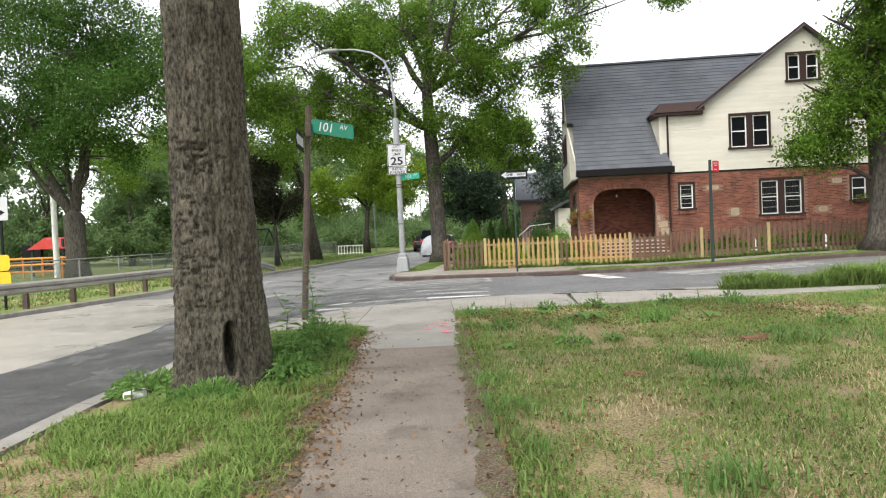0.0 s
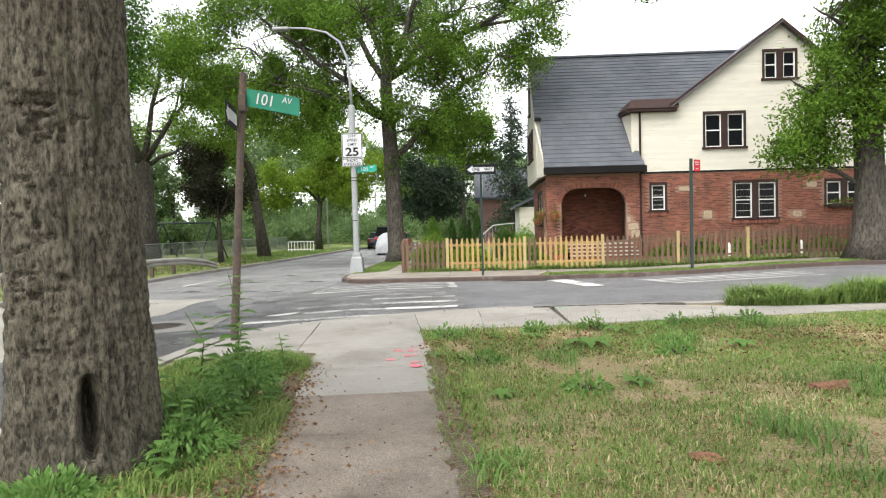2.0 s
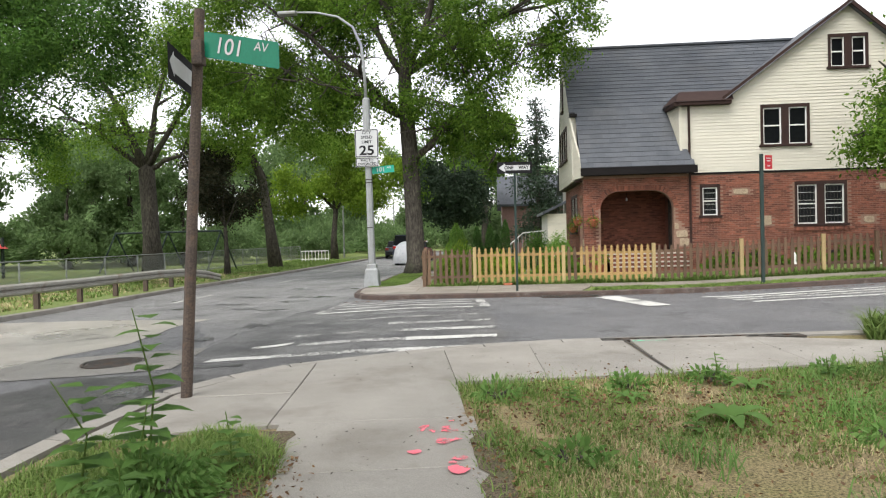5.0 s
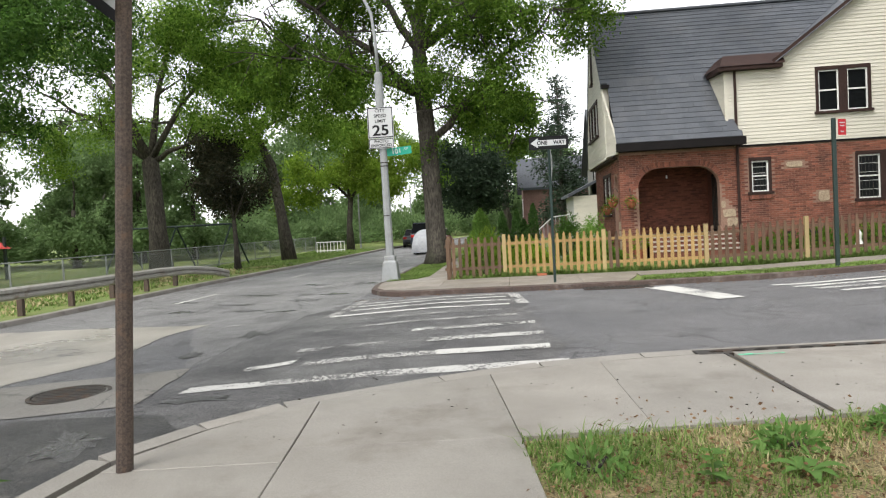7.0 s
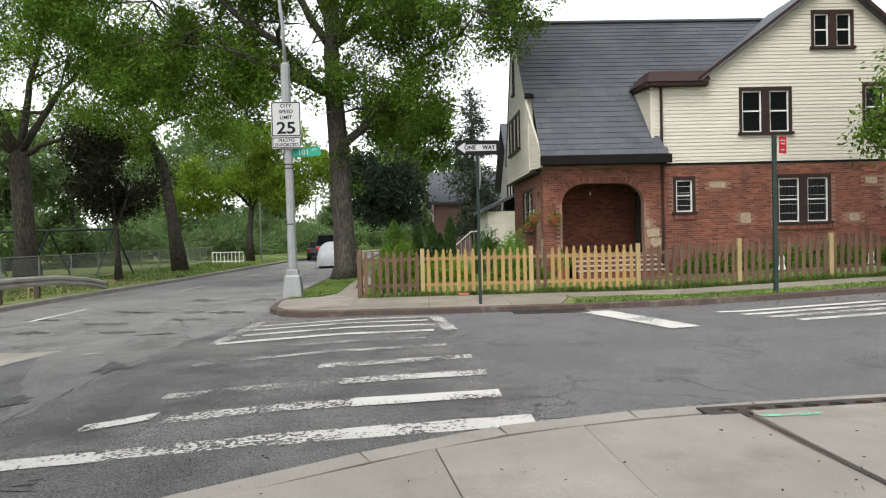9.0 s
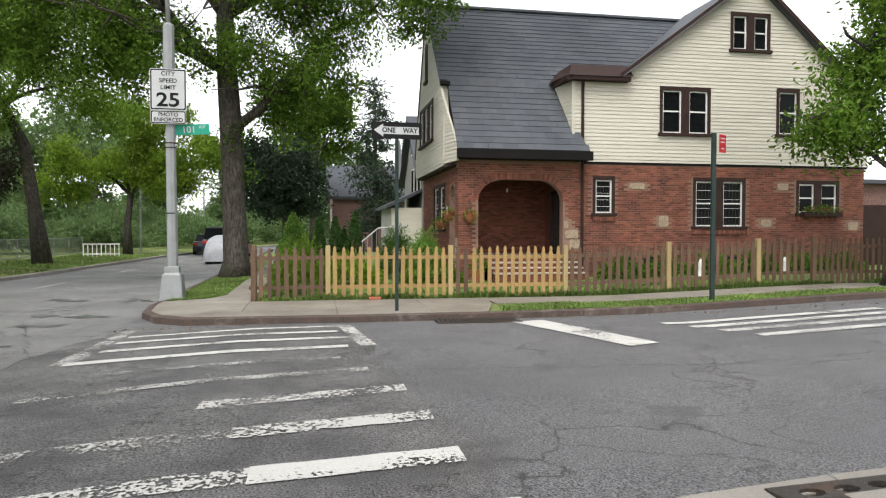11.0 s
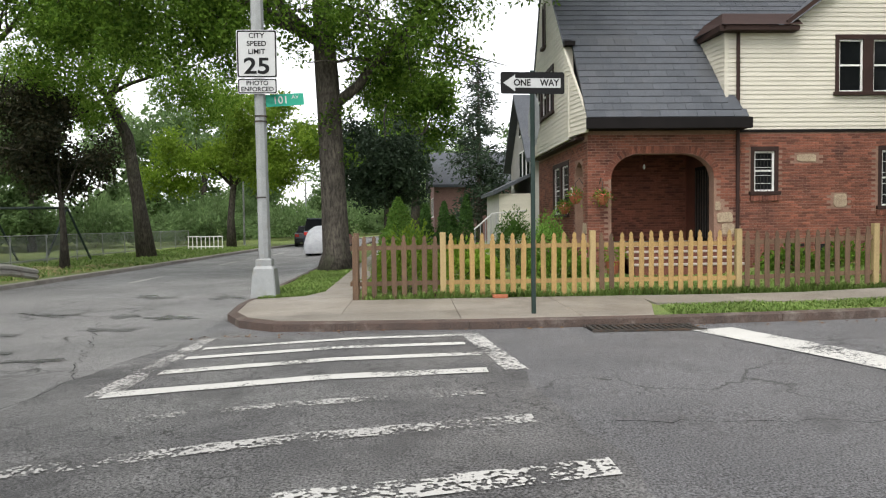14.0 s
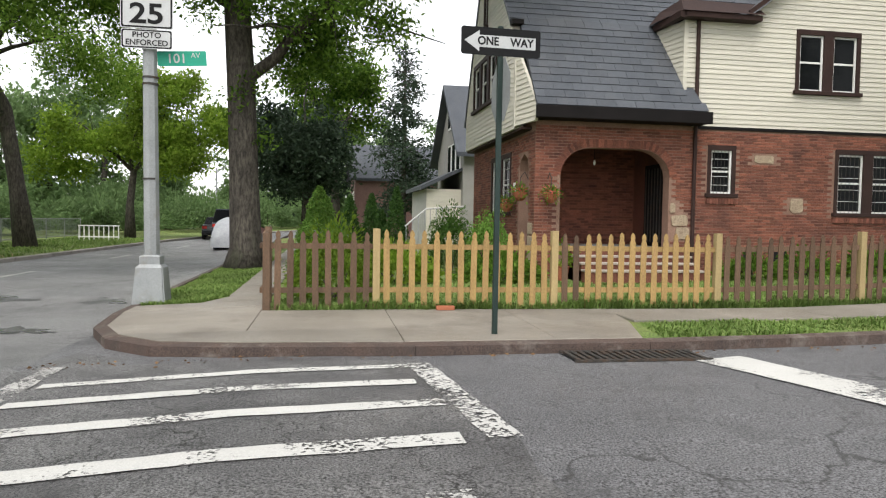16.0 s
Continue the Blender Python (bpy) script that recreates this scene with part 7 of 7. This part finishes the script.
for k in range(10):
    bx_ = -.4 + .15 * k
    bz_ = 1.12 + .85 * min(.5, bx_ + .4) + .08 * max(0, bx_ - .1)
    part("baluster", B(bx_, bx_ + .016, 0, .016, .0, bz_), M["galv"], hr)
part("handrail", T([(-.42, .01, 1.10), (.1, .01, 1.54), (1.05, .01, 1.62)], [.022, .022, .022], 8), M["far_white"], hr)


def basket(x, y, z, seed, bracket):
    b = thing("hanging_basket", "hanging basket of red flowers by the porch arch", "hanging basket", (x, y, z), "flower baskets")
    part("basket", T([(0, 0, 0), (0, 0, .08), (0, 0, .2)], [.06, .13, .18], 14), M["terracotta"], b)
    rng = np.random.default_rng(seed)
    c = rng.normal(size=(260, 3)) * np.array([.09, .09, .07]) + np.array([0, 0, .22])
    part("foliage", leaf_mesh("foliage", c, .08, M["leaf_mid"], seed), None, b)
    c = rng.normal(size=(90, 3)) * np.array([.09, .09, .06]) + np.array([0, 0, .24])
    part("blossom", leaf_mesh("blossom", c, .05, M["flower_red"], seed + 1, 0, .8), None, b)
    part("hanger", T([(0, 0, .2), (0, 0, .55)], [.008, .008], 6), M["iron"], b)
    part("bracket", T([(0, 0, .55), (bracket[0] * .5, bracket[1] * .5, .68), bracket], [.012, .012, .012], 6), M["iron"], b)


basket(2.5, FY - .28, 1.55, 1, (0, .27, .55))
basket(1.95, 34.2, 1.35, 2, (.24, 0, .5))
basket(2.02, 33.2, 1.6, 3, (.2, 0, .5))
bl = thing("porch_bulb", "bare bulb hanging in the porch", "lamp", (3.9, 33.4, 2.55))
part("cord", T([(0, 0, .08), (0, 0, .65)], [.006, .006], 6), M["sign_black"], bl)
part("bulb", T([(0, 0, -.05), (0, 0, -.02), (0, 0, .03), (0, 0, .08)], [.012, .032, .03, .012], 10), M["white_paint"], bl)
hn = thing("house_number", "small white house number plate on brick", "sign", (WX - .04, 34.25, 1.95))
part("plate", B(-.006, .004, -.09, .09, -.13, .13), M["white_paint"], hn)
for x in (7.4, 8.1, 10.2, 10.9):
    bw = part("basement_window", B(x, x + .42, FY - .012, FY + .02, .12, .5), M["sign_black"], house)
pot = thing("flower_pot", "terracotta pot with yellow-green plant by the steps", "plant pot", (2.62, 31.9, G(2.6, 31.9)))
part("pot", T([(0, 0, 0), (0, 0, .28), (0, 0, .32)], [.12, .17, .19], 14), M["terracotta"], pot)
rng_ = np.random.default_rng(4)
part("foliage", leaf_mesh("foliage", rng_.normal(size=(160, 3)) * .12 + np.array([0, 0, .48]), .12, M["leaf_bright"], 4), None, pot)
for k, x in enumerate((8.9, 11.6)):
    gp = thing("garden_ornament", "small pale stone garden ornament in the bed", "ornament", (x, 30.7, G(x, 30.7)), "garden ornaments")
    part("figure", T([(0, 0, 0), (0, 0, .05), (0, 0, .2), (0, 0, .38), (0, 0, .5)], [.12, .11, .07, .08, .03], 10), M["white_paint"], gp)
hr2 = thing("brick_on_pavement", "broken reddish brick lying by the fence", "brick", (-.75, 27.05, G(-.7, 27) + .012))
part("lump", B(-.13, .13, -.05, .05, 0, .06, bevel=.012), M["terracotta"], hr2)


rng_ = np.random.default_rng(6)
part("foliage", leaf_mesh("foliage", rng_.normal(size=(420, 3)) * np.array([.34, .05, .06]) + np.array([0, -.02, .22]), .08, M["leaf_mid"], 6), None, FLOWERS)
part("blossom", leaf_mesh("blossom", rng_.normal(size=(70, 3)) * np.array([.34, .05, .05]) + np.array([0, -.05, .26]), .05, M["flower_red"], 7, 0, .8), None, FLOWERS)


# ---- weeds, litter and debris ----
def weed(at_, h, seed, label="tall leafy weed growing beside the path"):
    rng = random.Random(seed)
    root = thing("weed", label, "weed", at_, "weeds")
    pts = [(0, 0, 0), (rng.uniform(-.06, .06) * h, rng.uniform(-.06, .06) * h, h * .55), (rng.uniform(-.15, .15) * h, rng.uniform(-.1, .1) * h, h)]
    part("stem", T(pts, [.008, .006, .003], 6), M["grass"], root)
    for k in range(int(8 + 15 * h)):
        z = h * (.15 + .85 * k / (8 + 15 * h))
        a = k * 2.4 + rng.uniform(-.3, .3)
        L = .21 * min(1, h / .9 + .2) * (1.1 - .5 * z / h) * rng.uniform(.8, 1.3)
        bm = bmesh.new()
        d, s = Vector((math.cos(a), math.sin(a), .25)), Vector((-math.sin(a), math.cos(a), 0))
        o = Vector((pts[1][0] * z / h, pts[1][1] * z / h, z))
        v = [bm.verts.new(p) for p in (o, o + d * L * .35 + s * L * .42, o + d * L * .8 + s * L * .2 - Vector((0, 0, .15 * L)), o + d * L * 1.15 - Vector((0, 0, .35 * L)), o + d * L * .8 - s * L * .2 - Vector((0, 0, .15 * L)), o + d * L * .35 - s * L * .42)]
        m = bm.verts.new(o + d * L * .6 - Vector((0, 0, .08 * L)))
        for i in range(6):
            bm.faces.new((v[i], v[(i + 1) % 6], m))
        part("leaf", bm, M["weed_leaf"], root)


for k, (x, y, h) in enumerate(((-3.02, 10.1, 1.05), (-2.85, 9.75, .6), (-3.3, 9.9, .7), (-2.65, 9.2, .45), (-3.15, 8.7, .55), (-2.55, 8.6, .5), (-2.75, 8.15, .45), (-2.5, 7.7, .4), (-3.5, 9.2, .5), (-2.6, 10.3, .4), (-3.6, 6.9, .35), (-3.2, 6.75, .3), (-2.45, 7.3, .3))):
    weed(gz(x, y, .02), h, k)
for k, (x, y, h) in enumerate(((0.0, 12.55, .18), (-.45, 12.1, .2), (.6, 12.3, .16), (1.3, 12.2, .15), (.3, 11.2, .16), (2.0, 13.0, .2), (.9, 12.75, .3), (2.6, 13.2, .25))):
    weed(gz(x, y, .02), h, 50 + k, "low broad-leaved weed in the lawn")


for k, (x, y, h) in enumerate(((-2.72, 8.35, .36), (-2.62, 9.1, .36), (-2.85, 9.85, .36), (-2.55, 7.75, .26), (-3.75, 7.4, .2), (-2.95, 6.95, .16))):
    bush(gz(x, y, .02), .32, .34, h * .8, 1500, 70 + k, M["weed_leaf"], "clump of leafy green weeds by the tree", .05, "weed_clump", "weeds")
for k, (x, y) in enumerate(((-1.05, 12.3), (.1, 12.6), (.9, 12.9), (2.1, 13.2), (3.2, 13.5), (1.5, 11.0), (.3, 9.4), (3.6, 10.5), (-.6, 10.6))):
    bush(gz(x, y, .03), .2, .18, .13, 160, 90 + k, M["weed_leaf"], "low leafy weed clump in the lawn", .07, "weed_clump", "weeds")


def dock(at_, seed, spread):
    """A rosette of long broad arching leaves."""
    rng = random.Random(seed)
    root = thing("dock_plant", "broad-leaved dock plant with long arching leaves", "weed", at_, "weeds")
    for k in range(7):
        a = k * .9 + rng.uniform(-.2, .2)
        L, w = spread * rng.uniform(.75, 1.1), spread * .13
        bm = bmesh.new()
        rows = []
        for i in range(7):
            t = i / 6
            o = Vector((math.cos(a) * L * t, math.sin(a) * L * t, L * (.95 * t - .8 * t * t)))
            ww = w * (.18 + 1.1 * math.sin(math.pi * min(1, t * .92 + .05)))
            sd = Vector((-math.sin(a), math.cos(a), 0)) * ww
            rows.append([bm.verts.new(o + sd + Vector((0, 0, .25 * ww))), bm.verts.new(o), bm.verts.new(o - sd + Vector((0, 0, .25 * ww)))])
        for p, q in zip(rows, rows[1:]):
            for j in (0, 1):
                bm.faces.new((p[j], p[j + 1], q[j + 1], q[j]))
        part("leaf", bm, M["weed_leaf"], root, shade=True)


for k, (x, y, sp_) in enumerate(((.62, 11.5, .34), (.05, 12.2, .2), (1.15, 12.6, .24), (.75, 9.6, .2), (2.3, 11.4, .26), (-.45, 9.2, .16))):
    dock(gz(x, y, .02), k, sp_)


def scatter(name, label, pts, size, mat, seed, slim=.6):
    c = np.array([(x, y, G(x, y) + z) for x, y, z in pts])
    return tagged(new(name, leaf_mesh(name, c, size, mat, seed, .85, slim)), label, "litter", kind="stuff")


rg = random.Random(8)
pts = [(edge_l(y) + rg.gauss(.04, .15), y, .03) for y in [rg.uniform(3, 10.6) for _ in range(2600)]]
pts += [(edge_r(y) + rg.gauss(.08, .10), y, .03) for y in [rg.uniform(2.5, 12) for _ in range(900)]]
pts += [(rg.gauss(-2.9, .9), rg.gauss(6.2, 1.2), .03) for _ in range(900)]
pts += [(rg.uniform(-.3, 7), rg.uniform(3.5, 13), .025) for _ in range(3600)]
pts = [p for p in pts if p[0] > -3.9]
pts += [(rg.uniform(-1.0, 4.5), rg.gauss(11.9, .7), .025) for _ in range(2600)]
pts = [p for p in pts if p[0] > edge_r(p[1]) - .3 or p[1] < 11]
scatter("leaf_litter", "brown dead leaves and bark chips along the path", pts, .034, M["litter"], 5)
pts = [(rg.uniform(edge_l(y), edge_r(y)), y, .016) for y in [rg.uniform(3, 11.5) for _ in range(420)]] + [(rg.uniform(-3.5, 4), rg.uniform(12.8, 15), .016) for _ in range(160)]
scatter("path_debris", "small dark twigs and crumbs on the path", pts, .03, M["bark_far"], 6, .4)
pts = [(rg.uniform(-5.2, 12), 24.3 + rg.gauss(0, .06) + .02 * max(0, rg.uniform(0, 12)), -.1) for _ in range(260)]
scatter("gutter_leaves", "dead leaves gathered along the far kerb", pts, .05, M["litter"], 7)
for x, y, s in ((2.3, 9.35, .13), (.72, 7.6, .08)):
    ch = thing("wood_chip", "reddish rotten wood lump lying in the grass", "wood", (x, y, G(x, y)), "wood lumps")
    bm = bmesh.new()
    bmesh.ops.create_icosphere(bm, subdivisions=2, radius=s)
    for v in bm.verts:
        v.co = Vector((v.co.x * 1.5, v.co.y * .8, max(-.02, v.co.z * .45))) * (1 + .5 * noise.noise(v.co * 14))
    part("lump", bm, M["rotten"], ch)
bt = thing("plastic_bottle", "crushed white plastic cup at the foot of the tree", "cup", (-3.62, 6.95, G(-3.6, 7) + .05))
part("cup", T([(-.08, 0, 0), (0, .02, .015), (.09, .04, .02)], [.035, .04, .045], 12), M["white_paint"], bt)
